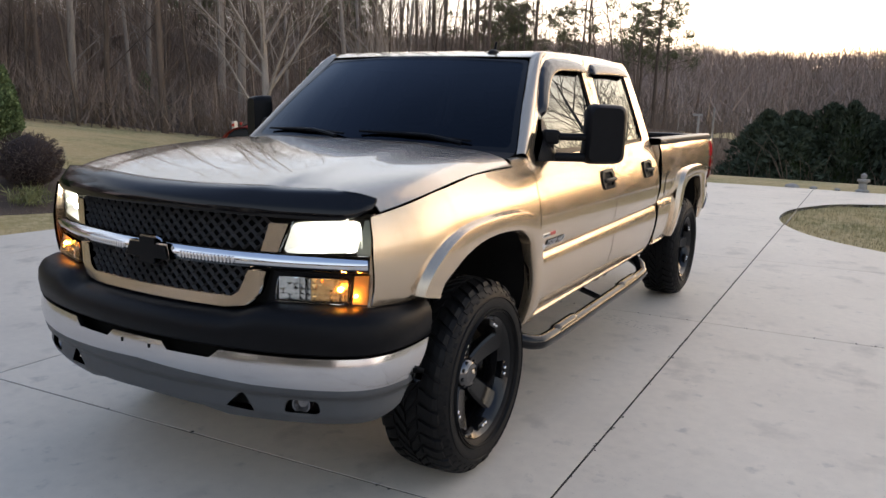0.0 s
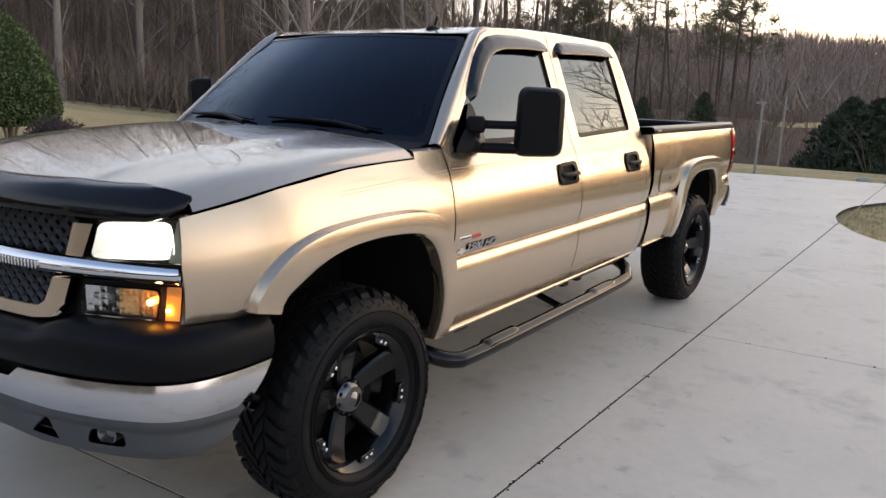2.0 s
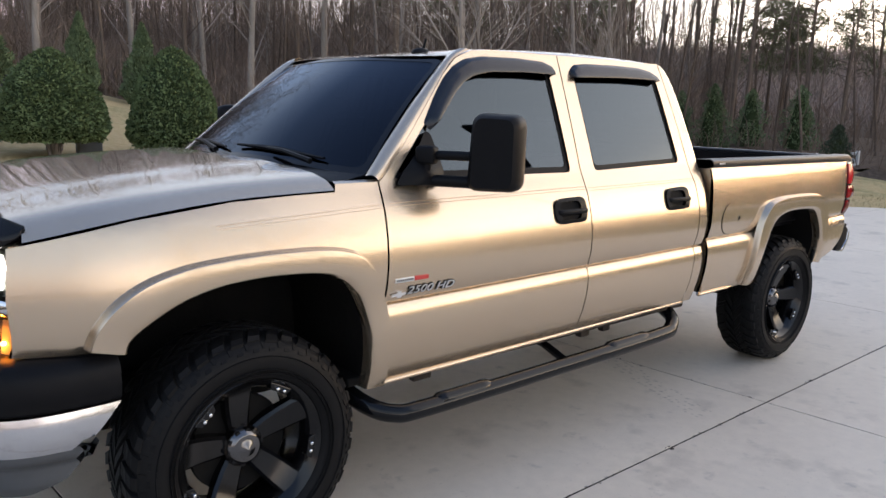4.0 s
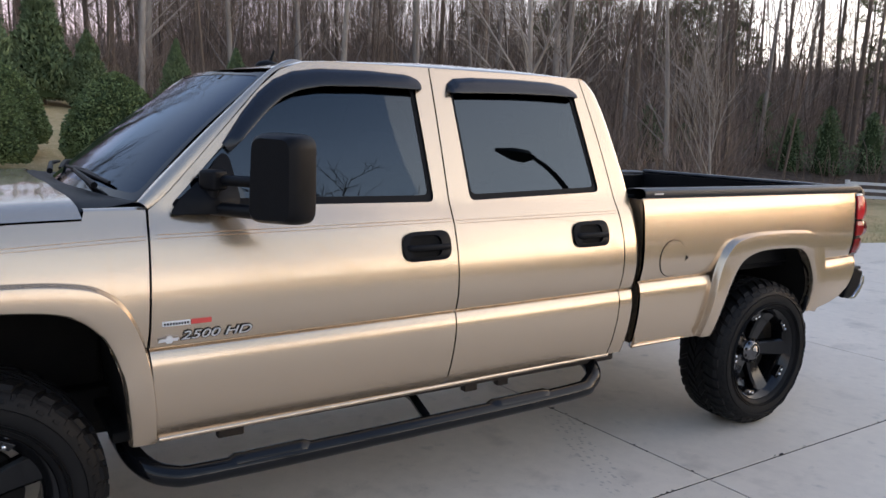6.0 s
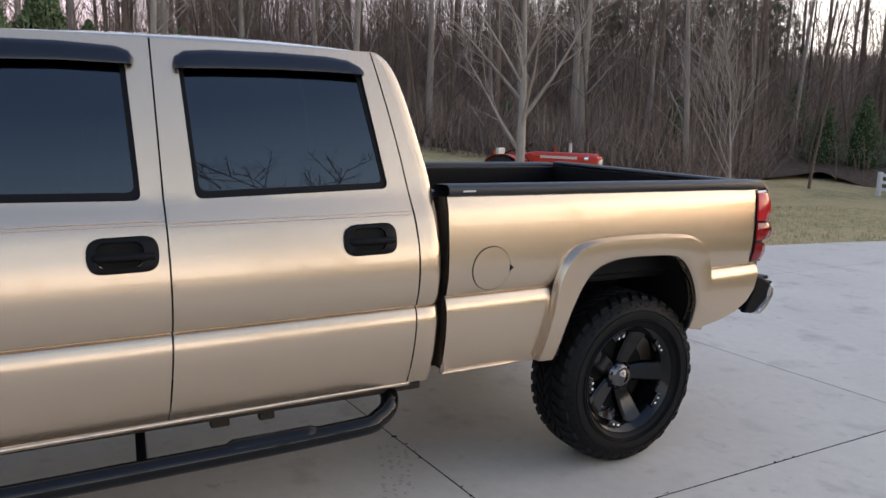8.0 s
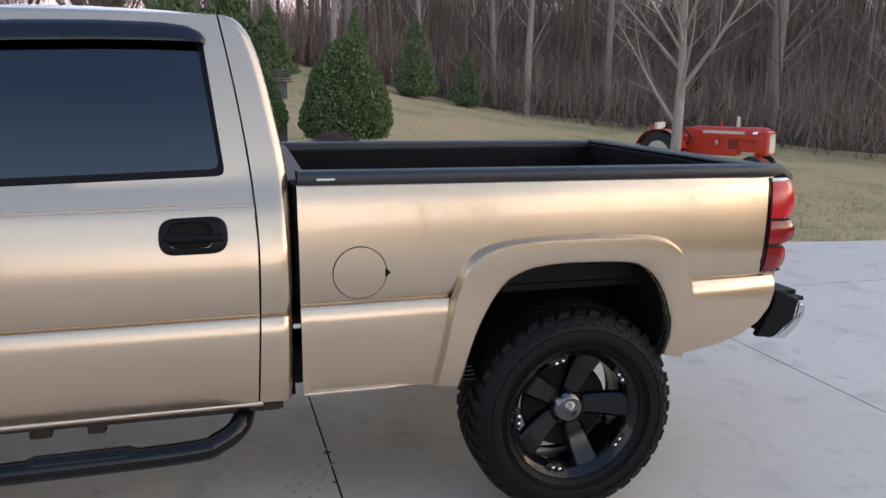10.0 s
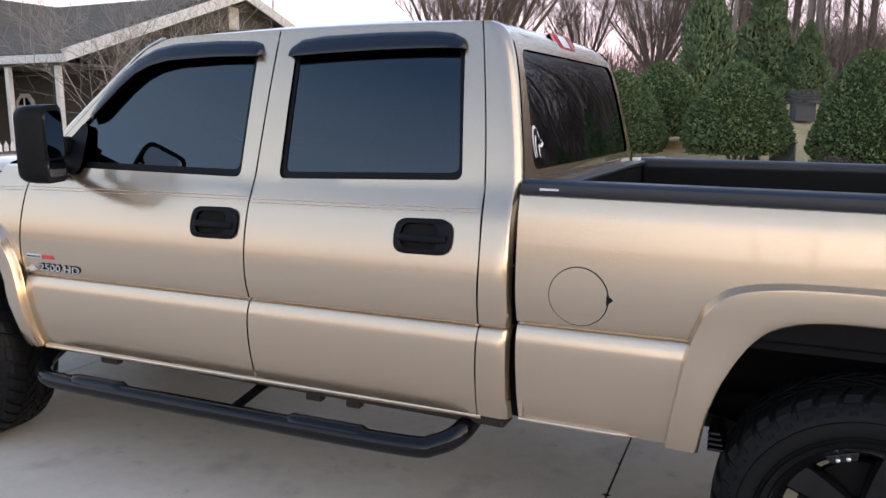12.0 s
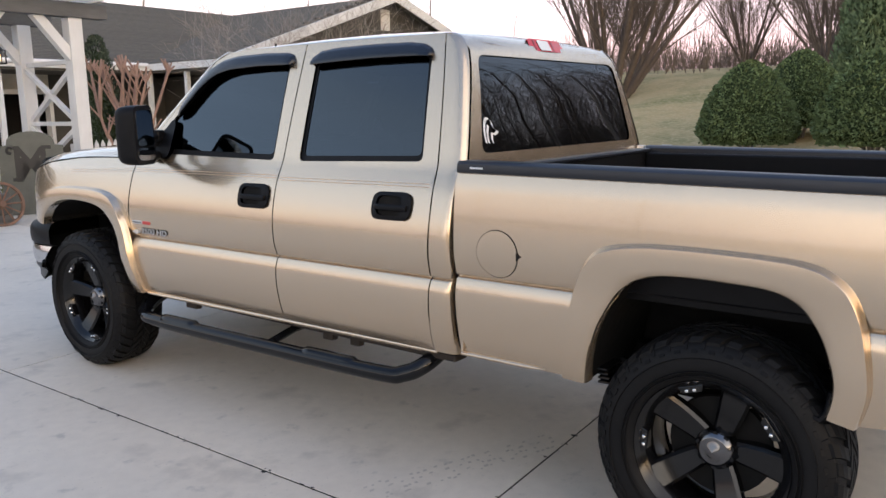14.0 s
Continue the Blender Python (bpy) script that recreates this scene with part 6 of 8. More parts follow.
TWIG_PALE = material("pale_twig_bark", (0.30, 0.255, 0.22), 0.9, var=0.4, scale=3, per=0.1, spec=0.15)
BRUSH = material("underbrush_stems", (0.22, 0.158, 0.118), 0.95, var=0.7, scale=0.5, spec=0.1, dark=(0.10, 0.08, 0.062))
MYRTLE = material("reddish_smooth_bark", (0.33, 0.21, 0.16), 0.75, var=0.5, scale=5, bump=0.3, bscale=30, dark=(0.22, 0.12, 0.09))


def leaf_mat(name, color, dark, per=0.12):
    m = material(name, color, 0.8, var=0.8, scale=3.0, per=per, spec=0.1, dark=dark)
    n, l = m.node_tree.nodes, m.node_tree.links
    b = n["Principled BSDF"]
    geo = n.new("ShaderNodeNewGeometry")
    mr = n.new("ShaderNodeMapRange")
    mr.inputs["To Min"].default_value, mr.inputs["To Max"].default_value = 0.62, 1.32
    l.new(geo.outputs["Random Per Island"], mr.inputs["Value"])
    sc = n.new("ShaderNodeVectorMath")
    sc.operation = "SCALE"
    src = b.inputs["Base Color"].links[0].from_socket
    l.new(src, sc.inputs[0])
    l.new(mr.outputs[0], sc.inputs["Scale"])
    l.new(sc.outputs[0], b.inputs["Base Color"])
    return m


HOLLY = leaf_mat("holly_leaves", (0.165, 0.215, 0.095), (0.11, 0.15, 0.065))
CEDAR = leaf_mat("cedar_sprays", (0.165, 0.215, 0.11), (0.11, 0.15, 0.08))
CEDAR_DARK = leaf_mat("dark_cedar_sprays", (0.07, 0.088, 0.058), (0.048, 0.062, 0.042))
PINE = leaf_mat("pine_needles", (0.135, 0.140, 0.072), (0.09, 0.10, 0.052))
# dark colour for solid shells that paint the shade between the leaves
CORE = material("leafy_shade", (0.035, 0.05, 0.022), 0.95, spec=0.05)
FLOWER = material("yellow_petals", (0.75, 0.55, 0.04), 0.6)
LIRIOPE = leaf_mat("pale_grass_clump", (0.22, 0.22, 0.10), (0.15, 0.16, 0.07))


def branch_mesh(rnd, height, radius, spread, levels, stems=1, fork=0.35, first=0.3, twigs=4, bend=0.10, droop=0.0, kids=(7, 5, 4), slim=(0.24, 0.42), vary=0.25, thin=0.006):
    """A bare tree: (trunk and limbs), (twigs), each as vertices and faces."""
    wood, fine = ([], []), ([], [])

    def limb(start, way, length, r0, r1, sides, seg, into):
        pts, p, d = [Vector(start)], Vector(start), Vector(way).normalized()
        for i in range(seg):
            d = (d + Vector((rnd.uniform(-1, 1), rnd.uniform(-1, 1), rnd.uniform(-0.5, 0.8))) * bend).normalized()
            p = p + d * (length / seg)
            pts.append(p)
        v, f = tube(pts, lambda t: r0 + (r1 - r0) * t, sides, False)
        k = len(into[0])
        into[0].extend(v)
        into[1].extend([[i + k for i in q] for q in f])
        return pts

    def grow(pts, r0, length, level):
        if level >= levels:
            return
        n = kids[min(level, len(kids) - 1)]
        for i in range(n):
            t = first + (1 - first) * (i + rnd.random()) / n if level == 0 else 0.25 + 0.72 * (i + rnd.random()) / n
            q = t * (len(pts) - 1)
            a, b = pts[int(q)], pts[min(int(q) + 1, len(pts) - 1)]
            base = a.lerp(b, q - int(q))
            up = (b - a).normalized()
            ang = rnd.uniform(0, 6.283)
            side = up.orthogonal().normalized()
            side = side * math.cos(ang) + up.cross(side) * math.sin(ang)
            way = up * (1 - spread) + side * spread + Vector((0, 0, 0.25 - droop))
            ln = length * (fork + vary * rnd.random()) * (1.15 - 0.55 * t if level == 0 else 1.0)
            r = r0 * (1 - 0.75 * t) * rnd.uniform(*slim)
            last = level == levels - 1
            if last:
                kid = limb(base, way, ln, max(r, thin), 0.002, 3, 1, fine)
            else:
                kid = limb(base, way, ln, max(r, thin * 1.6), thin, 4 if level == 0 else 3, 3 if level == 0 else 2, wood)
                grow(kid, r, ln, level + 1)
    for s in range(stems):
        a = 6.283 * s / stems + rnd.random()
        lean = 0.0 if stems == 1 else rnd.uniform(0.25, 0.75)
        way = (math.cos(a) * lean, math.sin(a) * lean, 1)
        pts = limb((0.15 * math.cos(a) * (stems > 1), 0.15 * math.sin(a) * (stems > 1), -0.25), way, height * rnd.uniform(0.85, 1.0), radius, radius * 0.14, 7, 8, wood)
        grow(pts, radius, height, 0)
    return wood, fine


def bare_tree(name, label, rnd, mats, group="", **kw):
    t = thing(name, label, "tree", group)
    wood, fine = branch_mesh(rnd, **kw)
    part("trunk", wood, mats[0], t, smooth=60)
    part("crown", fine, mats[1], t)
    return t


rnd = random.Random(23)
kinds = []
for i in range(6):
    kinds.append(bare_tree("bare_tree", "leafless grey hardwood tree in winter woods", rnd, (BARK, TWIG) if i % 3 else (BARK_PALE, TWIG), "bare trees of the woods",
                           height=rnd.uniform(12, 16), radius=rnd.uniform(0.085, 0.17), spread=0.62, levels=3, first=0.12, fork=0.09, bend=0.035, kids=(20, 6, 6), slim=(0.13, 0.28), vary=0.17, thin=0.0065))
poles = []
for i in range(3):
    poles.append(bare_tree("young_tree", "thin leafless sapling at edge of woods", rnd, (BARK, TWIG), "saplings of the woods",
                           height=rnd.uniform(7, 10), radius=rnd.uniform(0.045, 0.07), spread=0.55, levels=2, first=0.15, fork=0.16, bend=0.07, kids=(18, 9), slim=(0.15, 0.3), vary=0.2))


def place(ob, x, y, s=1.0, z=None, first=[]):
    """Move the first call's original, copy after that."""
    m = Matrix.Translation((x, y, (wood_z(x, y) if z is None else z))) @ Euler((0, 0, rnd.uniform(0, 6.283))).to_matrix().to_4x4()
    if ob in first:
        new_ob = copy_thing(ob, m)
    else:
        first.append(ob)
        ob.matrix_basis = m
        new_ob = ob
    new_ob.scale = (s, s, s * rnd.uniform(0.95, 1.08))
    return new_ob


# woods west and north of the lawn, thickest at their edge
spots = []


def free(x, y, gap):
    if all((x - a) ** 2 + (y - b) ** 2 > gap * gap for a, b in spots):
        spots.append((x, y))
        return True
    return False


tries = 0
made = 0
while made < 105 and tries < 6000:
    tries += 1
    i = rnd.choices(range(len(EDGE) - 1), EDGE_LEN)[0]
    a, b, t = EDGE[i], EDGE[i + 1], rnd.random()
    dep = rnd.random() ** 1.5 * 24
    nx, ny = (b[1] - a[1]), -(b[0] - a[0])
    L = math.hypot(nx, ny)
    x, y = a[0] + (b[0] - a[0]) * t + nx / L * dep, a[1] + (b[1] - a[1]) * t + ny / L * dep
    if in_woods(x, y) and free(x, y, 1.6):
        place(rnd.choice(kinds), x, y, rnd.uniform(0.75, 1.12))
        made += 1
made = 0
while made < 60:
    x, y = rnd.uniform(-14, 60), rnd.uniform(34, 110)
    if in_woods(x, y) and free(x, y, 2.5):
        lim = (1.65 + 0.052 * math.hypot(x, y) - terrain(x, y)) / 14.5
        place(rnd.choice(kinds), x, y, lim * rnd.uniform(0.6, 1.0), terrain(x, y))
        made += 1
for i in range(22):       # tall bare trees at the corner of the woods
    az, r = radians(rnd.uniform(119, 130)), rnd.uniform(36, 62)
    x, y = 3 + r * math.cos(az), r * math.sin(az)
    if free(x, y, 1.2):
        place(rnd.choice(kinds), x, y, rnd.uniform(0.95, 1.25))
made = 0
while made < 46:
    x, y = rnd.uniform(-30, -8), rnd.uniform(6, 40)
    if in_woods(x, y) and free(x, y, 1.0):
        place(rnd.choice(poles), x, y, rnd.uniform(0.7, 1.2))
        made += 1
# trees across the drive, behind the walker: the windows mirror them
for x, y, s in ((24, 4, 0.95), (27, 11, 1.0), (24, -6, 0.9), (30, 18, 1.0), (26, -14, 0.9), (24, 21, 0.7), (33, 2, 1.0), (31, -9, 1.0), (36, 12, 1.1)):
    place(rnd.choice(kinds), x, y, s, terrain(x, y))

# underbrush: uncountable arching stems that thicken the woods
def brush(count, spot, label, mat, thick):
    verts, faces = [], []
    for c in range(count):
        x, y, h = spot()
        if x is None:
            continue
        z = wood_z(x, y) - 0.1
        r = rnd.uniform(0.004, 0.011) * thick * (1 + 0.016 * math.hypot(x, y))
        for _ in range(rnd.randrange(2, 5)):
            a, lean, hh = rnd.uniform(0, 6.283), rnd.uniform(0.15, 1.3) * rnd.uniform(0.3, 1.0), h * rnd.uniform(0.25, 1.0)
            dx, dy = math.cos(a) * lean * hh, math.sin(a) * lean * hh
            path = [(0, 0, 0, r), (dx * 0.4, dy * 0.4, hh * 0.65, r * 0.75), (dx, dy, hh, r * 0.12)]
            k = len(verts)
            for px, py, pz, rr in path:
                verts += [(x + px + rr, y + py, z + pz), (x + px - rr * 0.5, y + py + rr * 0.87, z + pz), (x + px - rr * 0.5, y + py - rr * 0.87, z + pz)]
            for q in (0, 3):
                faces += [[k + q + i, k + q + (i + 1) % 3, k + q + 3 + (i + 1) % 3, k + q + 3 + i] for i in range(3)]
    return tagged(part("underbrush", (verts, faces), mat), label, "underbrush", kind="stuff")


def west_spot():
    i = rnd.choices(range(len(EDGE) - 1), EDGE_LEN)[0]
    a, b, t = EDGE[i], EDGE[i + 1], rnd.random()
    dep = rnd.random() ** 1.1 * 48
    nx, ny = (b[1] - a[1]), -(b[0] - a[0])
    L = math.hypot(nx, ny)
    x, y = a[0] + (b[0] - a[0]) * t + nx / L * dep, a[1] + (b[1] - a[1]) * t + ny / L * dep
    return (x, y, rnd.uniform(0.6, 1.9) + rnd.random() ** 1.8 * (0.9 + 0.10 * dep)) if in_woods(x, y) else (None, 0, 0)


def valley_spot():
    x, y = rnd.uniform(-22, 45), rnd.uniform(27, 62)
    return (x, y, rnd.uniform(0.7, 2.4)) if in_woods(x, y) else (None, 0, 0)


def hill_spot():
    az, r = radians(rnd.uniform(44, 160)), 60 + 108 * rnd.random() ** 0.65
    return 3 + r * math.cos(az), r * math.sin(az), rnd.uniform(1.2, 3.8)


brush(700, lambda: (rnd.uniform(-60, -28), rnd.uniform(-40, -6), rnd.uniform(0.8, 3.2)), "leafless thicket beyond the house lawn", BRUSH, 1.2)
brush(6500, west_spot, "dense leafless brown underbrush in the woods", BRUSH, 0.42)
brush(3200, valley_spot, "leafless thicket on the valley slope", BRUSH, 1.2)


def far_stems(count, spot=None, tall=(4, 13), thick=(0.018, 0.055), twigs=12, label="dense leafless stems deep in the winter woods"):
    """Tall thin stems with short side twigs, deep in the woods, too many to count."""
    verts, faces = [], []

    def rod(a, b, r, q):
        k = len(verts)
        verts.extend([(a[0] + r, a[1], a[2]), (a[0] - 0.5 * r, a[1] + 0.87 * r, a[2]), (a[0] - 0.5 * r, a[1] - 0.87 * r, a[2]),
                      (b[0] + q, b[1], b[2]), (b[0] - 0.5 * q, b[1] + 0.87 * q, b[2]), (b[0] - 0.5 * q, b[1] - 0.87 * q, b[2])])
        faces.extend([[k + i, k + (i + 1) % 3, k + 3 + (i + 1) % 3, k + 3 + i] for i in range(3)])
    made = 0
    while made < count:
        i = rnd.choices(range(len(EDGE) - 1), EDGE_LEN)[0]
        a, b, t = EDGE[i], EDGE[i + 1], rnd.random()
        dep = 9 + 46 * rnd.random() ** 0.8
        nx, ny = (b[1] - a[1]), -(b[0] - a[0])
        L = math.hypot(nx, ny)
        x, y = a[0] + (b[0] - a[0]) * t + nx / L * dep, a[1] + (b[1] - a[1]) * t + ny / L * dep
        if spot is not None:
            x, y = spot()
        elif not in_woods(x, y):
            continue
        made += 1
        z, h = wood_z(x, y) - 0.1, rnd.uniform(*tall)
        # a stem that wanders as it rises, with side twigs that turn upwards
        pts, dx, dy, r = [(x, y, z)], rnd.gauss(0, 0.06), rnd.gauss(0, 0.06), rnd.uniform(*thick)
        for q in range(3):
            dx, dy = dx + rnd.gauss(0, 0.07), dy + rnd.gauss(0, 0.07)
            a = pts[-1]
            pts.append((a[0] + dx * h / 3, a[1] + dy * h / 3, a[2] + h / 3))
            rod(a, pts[-1], r, r * 0.66)
            r *= 0.66
        for _ in range(twigs):
            f = rnd.uniform(0.15, 0.99) * 2.999
            a, b, f = pts[int(f)], pts[int(f) + 1], f - int(f)
            p = tuple(a[k] + (b[k] - a[k]) * f for k in range(3))
            an, ln = rnd.uniform(0, 6.283), rnd.uniform(0.04, 0.20) * (h + 3) * (1.25 - (p[2] - z) / h)
            m = (p[0] + math.cos(an) * ln * 0.6, p[1] + math.sin(an) * ln * 0.6, p[2] + ln * rnd.uniform(0.0, 0.5))
            tr_ = rnd.uniform(0.006, 0.013) * (1.8 if spot is not None else 1)
            rod(p, m, tr_, tr_ * 0.6)
            for _ in range(2):
                an2 = an + rnd.gauss(0, 0.7)
                rod(m, (m[0] + math.cos(an2) * ln * 0.4, m[1] + math.sin(an2) * ln * 0.4, m[2] + ln * rnd.uniform(0.2, 0.7)), tr_ * 0.6, tr_ * 0.2)
    return tagged(part("far_woods", (verts, faces), TWIG if spot is None else BRUSH), label, "woods", kind="stuff")


far_stems(2300)
far_stems(1800, lambda: hill_spot()[:2], (2.0, 4.5), (0.025, 0.06), 6, "distant leafless woods covering the hill")


def thicket(count, spot, label, mat):
    """Fine tangled twigs, each a narrow sliver, too many to count."""
    verts, faces = [], []
    while len(faces) < count:
        x, y, h, w, *lift_ = spot()
        if x is None:
            continue
        z = wood_z(x, y) - 0.1 + (lift_[0] if lift_ else rnd.random() * 0.6 * h)
        a, lean, b = rnd.uniform(0, 6.283), rnd.gauss(0, 0.55), rnd.uniform(0, 6.283)
        k = len(verts)
        verts += [(x - w * math.cos(b), y - w * math.sin(b), z), (x + w * math.cos(b), y + w * math.sin(b), z), (x + lean * h * math.cos(a), y + lean * h * math.sin(a), z + h * rnd.uniform(0.5, 1.0))]
        faces.append([k, k + 1, k + 2])
    return tagged(part("thicket", (verts, faces), mat), label, "thicket", kind="stuff")


def west_twig():
    x, y, h = west_spot()
    return x, y, 0.5 + 0.75 * h, rnd.uniform(0.006, 0.02) * (1 + 0.01 * abs(x or 0))


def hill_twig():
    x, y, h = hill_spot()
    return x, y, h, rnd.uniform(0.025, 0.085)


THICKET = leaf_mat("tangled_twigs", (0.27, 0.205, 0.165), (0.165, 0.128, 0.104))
# THICKET's twigs again, paled so that the colour carries the distance haze
HAZE = leaf_mat("hazed_twigs", (0.36, 0.275, 0.225), (0.24, 0.185, 0.155))
thicket(95000, west_twig, "fine tangled brown twigs under the bare trees", THICKET)
def crown_twig():
    x, y, h = west_spot()
    return x, y, rnd.uniform(0.5, 1.5), rnd.uniform(0.005, 0.012) * (1 + 0.012 * abs(x or 0)), rnd.uniform(3.0, 13.0)


thicket(60000, crown_twig, "fine bare twigs of the woods' crowns", THICKET)
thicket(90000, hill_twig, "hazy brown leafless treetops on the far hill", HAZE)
thicket(6500, lambda: (rnd.uniform(-75, -42), rnd.uniform(-40, -3), rnd.uniform(0.6, 2.4), rnd.uniform(0.015, 0.04)), "fine brown brush beyond the house lawn", THICKET)
far_stems(130, lambda: (rnd.uniform(-85, -52), rnd.uniform(-32, -2)), (4, 8), (0.02, 0.05), 10, "thin leafless trees beyond the house lawn")


def leaves(rnd, n, place_fn, length, width, up=0.3):
    """n small leaves; place_fn gives a spot and its outward direction."""
    verts, faces = [], []
    for _ in range(n):
        p, o = place_fn()
        w = (o + Vector((rnd.gauss(0, 0.7), rnd.gauss(0, 0.7), rnd.gauss(0, 0.7) + up))).normalized()
        s = w.cross(Vector((rnd.gauss(0, 1), rnd.gauss(0, 1), rnd.gauss(0, 1)))).normalized()
        ln, wd = length * rnd.uniform(0.6, 1.3), width * rnd.uniform(0.7, 1.3)
        k = len(verts)
        verts += [p - w * ln * 0.5, p + s * wd * 0.5, p + w * ln * 0.5, p - s * wd * 0.5]
        faces.append([k, k + 1, k + 2, k + 3])
    return verts, faces


def egg(rnd, a, z, R, H):
    """A spot on the clipped, flat-bottomed dome: z from 0 to 1."""
    prof = min(1.0, 0.84 + 1.3 * z) * max(0.0, 1 - z * z) ** 0.66
    lump = 1 + 0.05 * noise.noise((math.cos(a) * 2.2, math.sin(a) * 2.2, z * 4)) + 0.03 * noise.noise((math.cos(a) * 6, math.sin(a) * 6, z * 10))
    r = R * prof * lump
    return Vector((r * math.cos(a), r * math.sin(a), z * H))


def holly(label, w, h, seed, n=9500):
    rnd = random.Random(seed)
    t = thing("holly_bush", label, "shrub", "clipped hollies on the lawn")
    base = 0.33

    def spot():
        z = rnd.random() ** 1.15
        a = rnd.uniform(0, 6.283)
        p = egg(rnd, a, z, w / 2, h - base) * rnd.uniform(0.93, 1.02)
        if rnd.random() < 0.10:      # the underside
            q = math.sqrt(rnd.random())
            p = Vector((p.x * q, p.y * q, rnd.uniform(-0.03, 0.05)))
        return p + Vector((0, 0, base)), Vector((math.cos(a), math.sin(a), (z - 0.4) * 1.2)).normalized()
    part("foliage", leaves(rnd, n, spot, 0.070, 0.044), HOLLY, t)
    # solid dark shell under the leaves, painted as the bush's inner shade
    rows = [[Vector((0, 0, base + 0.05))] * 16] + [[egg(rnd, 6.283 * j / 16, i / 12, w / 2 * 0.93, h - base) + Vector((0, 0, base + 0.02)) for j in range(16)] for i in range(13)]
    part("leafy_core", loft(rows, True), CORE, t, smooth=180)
    for k in range(4):
        a = 6.283 * k / 4 + 0.5
        part("stem", tube([(0.05 * math.cos(a), 0.05 * math.sin(a), -0.15), (0.10 * math.cos(a), 0.10 * math.sin(a), 0.2), (0.3 * math.cos(a), 0.3 * math.sin(a), 0.75)], 0.035, 6, False), BARK_PALE, t, smooth=60)
    return t


def set_at(ob, x, y, dz=0.0, rz=0.0, s=1.0):
    ob.matrix_basis = Matrix.Translation((x, y, terrain(x, y) - 0.035 + dz)) @ Euler((0, 0, rz)).to_matrix().to_4x4()
    ob.scale = (s, s, s)
    return ob


LAB = "dense clipped dome-shaped green holly bush on lawn"
h1 = set_at(holly(LAB, 1.95, 2.15, 1, 15000), -11.44, 0.43, -0.05)
h1.scale = (0.92, 0.92, 0.80)
for x, y, rz, s, h in ((-13.36, 0.88, 1.3, 0.88, 0.80), (-11.02, 2.52, 2.6, 0.93, 0.82), (-10.60, 4.45, 4.0, 0.84, 0.95)):
    c = copy_thing(h1, Matrix.Translation((x, y, terrain(x, y) - 0.035)) @ Euler((0, 0, rz)).to_matrix().to_4x4())
    c.scale = (s, s, h)


def cedar(label, w, h, seed, mat, n=5200, group="cedars at the lawn's edge", size=0.16, taper=0.7, lump=0.22):
    rnd = random.Random(seed)
    t = thing("cedar_tree", label, "tree", group)

    def spot():
        z = rnd.random() ** 1.3
        a = rnd.uniform(0, 6.283)
        r = w / 2 * (1 - z) ** taper * (0.35 + 0.65 * min(1, z * 5 + 0.35)) * (1 + lump * noise.noise((math.cos(a) * 1.6 + seed, math.sin(a) * 1.6, z * 7))) * rnd.uniform(0.72, 1.06)
        return Vector((r * math.cos(a), r * math.sin(a), 0.12 + z * (h - 0.1))), Vector((math.cos(a), math.sin(a), 0.9)).normalized()
    part("foliage", leaves(rnd, n, spot, size, size * 0.34, 0.5), mat, t)
    # dark cone behind the sprays, its colour standing for inner shade
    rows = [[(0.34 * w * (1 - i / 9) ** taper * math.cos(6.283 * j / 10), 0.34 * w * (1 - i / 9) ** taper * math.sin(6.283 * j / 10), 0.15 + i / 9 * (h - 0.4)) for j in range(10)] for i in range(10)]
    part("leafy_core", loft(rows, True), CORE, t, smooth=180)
    part("trunk", tube([(0, 0, -0.2), (0, 0, 0.4), (0, 0, h * 0.7)], lambda q: 0.09 - 0.07 * q, 6, False), BARK, t, smooth=60)
    return t


c1 = cedar("green pyramidal cedar at lawn's edge", 1.95, 3.4, 3, CEDAR, 8500, size=0.17, taper=0.82, lump=0.5)
c1.matrix_basis = Matrix.Translation((-21, 2.35, terrain(-21, 2.35) - 0.04))
c1.scale = (1.08, 1.08, 1.0)
for x, y, s, h in ((-20.6, 0.85, 0.98, 1.22), (-20.5, 3.45, 0.80, 0.62), (-21.5, 6.1, 0.66, 0.70), (-22.0, 8.1, 0.78, 0.76), (-22.3, 9.95, 0.60, 0.53)):
    c = copy_thing(c1, Matrix.Translation((x, y, terrain(x, y) - 0.04)) @ Euler((0, 0, rnd.uniform(0, 6))).to_matrix().to_4x4())
    c.scale = (s, s, h)
c2 = cedar("dark green cedar in thicket beyond driveway", 3.2, 4.0, 8, CEDAR_DARK, 4200, "cedar thicket beyond the drive", 0.30, 0.62, 0.9)
first = True
brake = random.Random(61)
for i in range(40):
    x, y = -2.3 + 15.5 * (i + brake.random()) / 40, brake.uniform(26, 36)
    m = Matrix.Translation((x, y, terrain(x, y) - 0.1)) @ Euler((0, 0, brake.uniform(0, 6))).to_matrix().to_4x4()
    c = c2 if first else copy_thing(c2, m)
    c.matrix_basis = m
    s = brake.uniform(0.72, 1.0)
    c.scale = (s * brake.uniform(0.9, 1.4), s * brake.uniform(0.9, 1.4), s * brake.uniform(0.85, 1.2))
    first = False
for x, y, s in ((-8.5, 27, 0.42), (-6.5, 28, 0.45)):
    copy_thing(c2, Matrix.Translation((x, y, wood_z(x, y) - 0.1))).scale = (s * 0.8, s * 0.8, s)


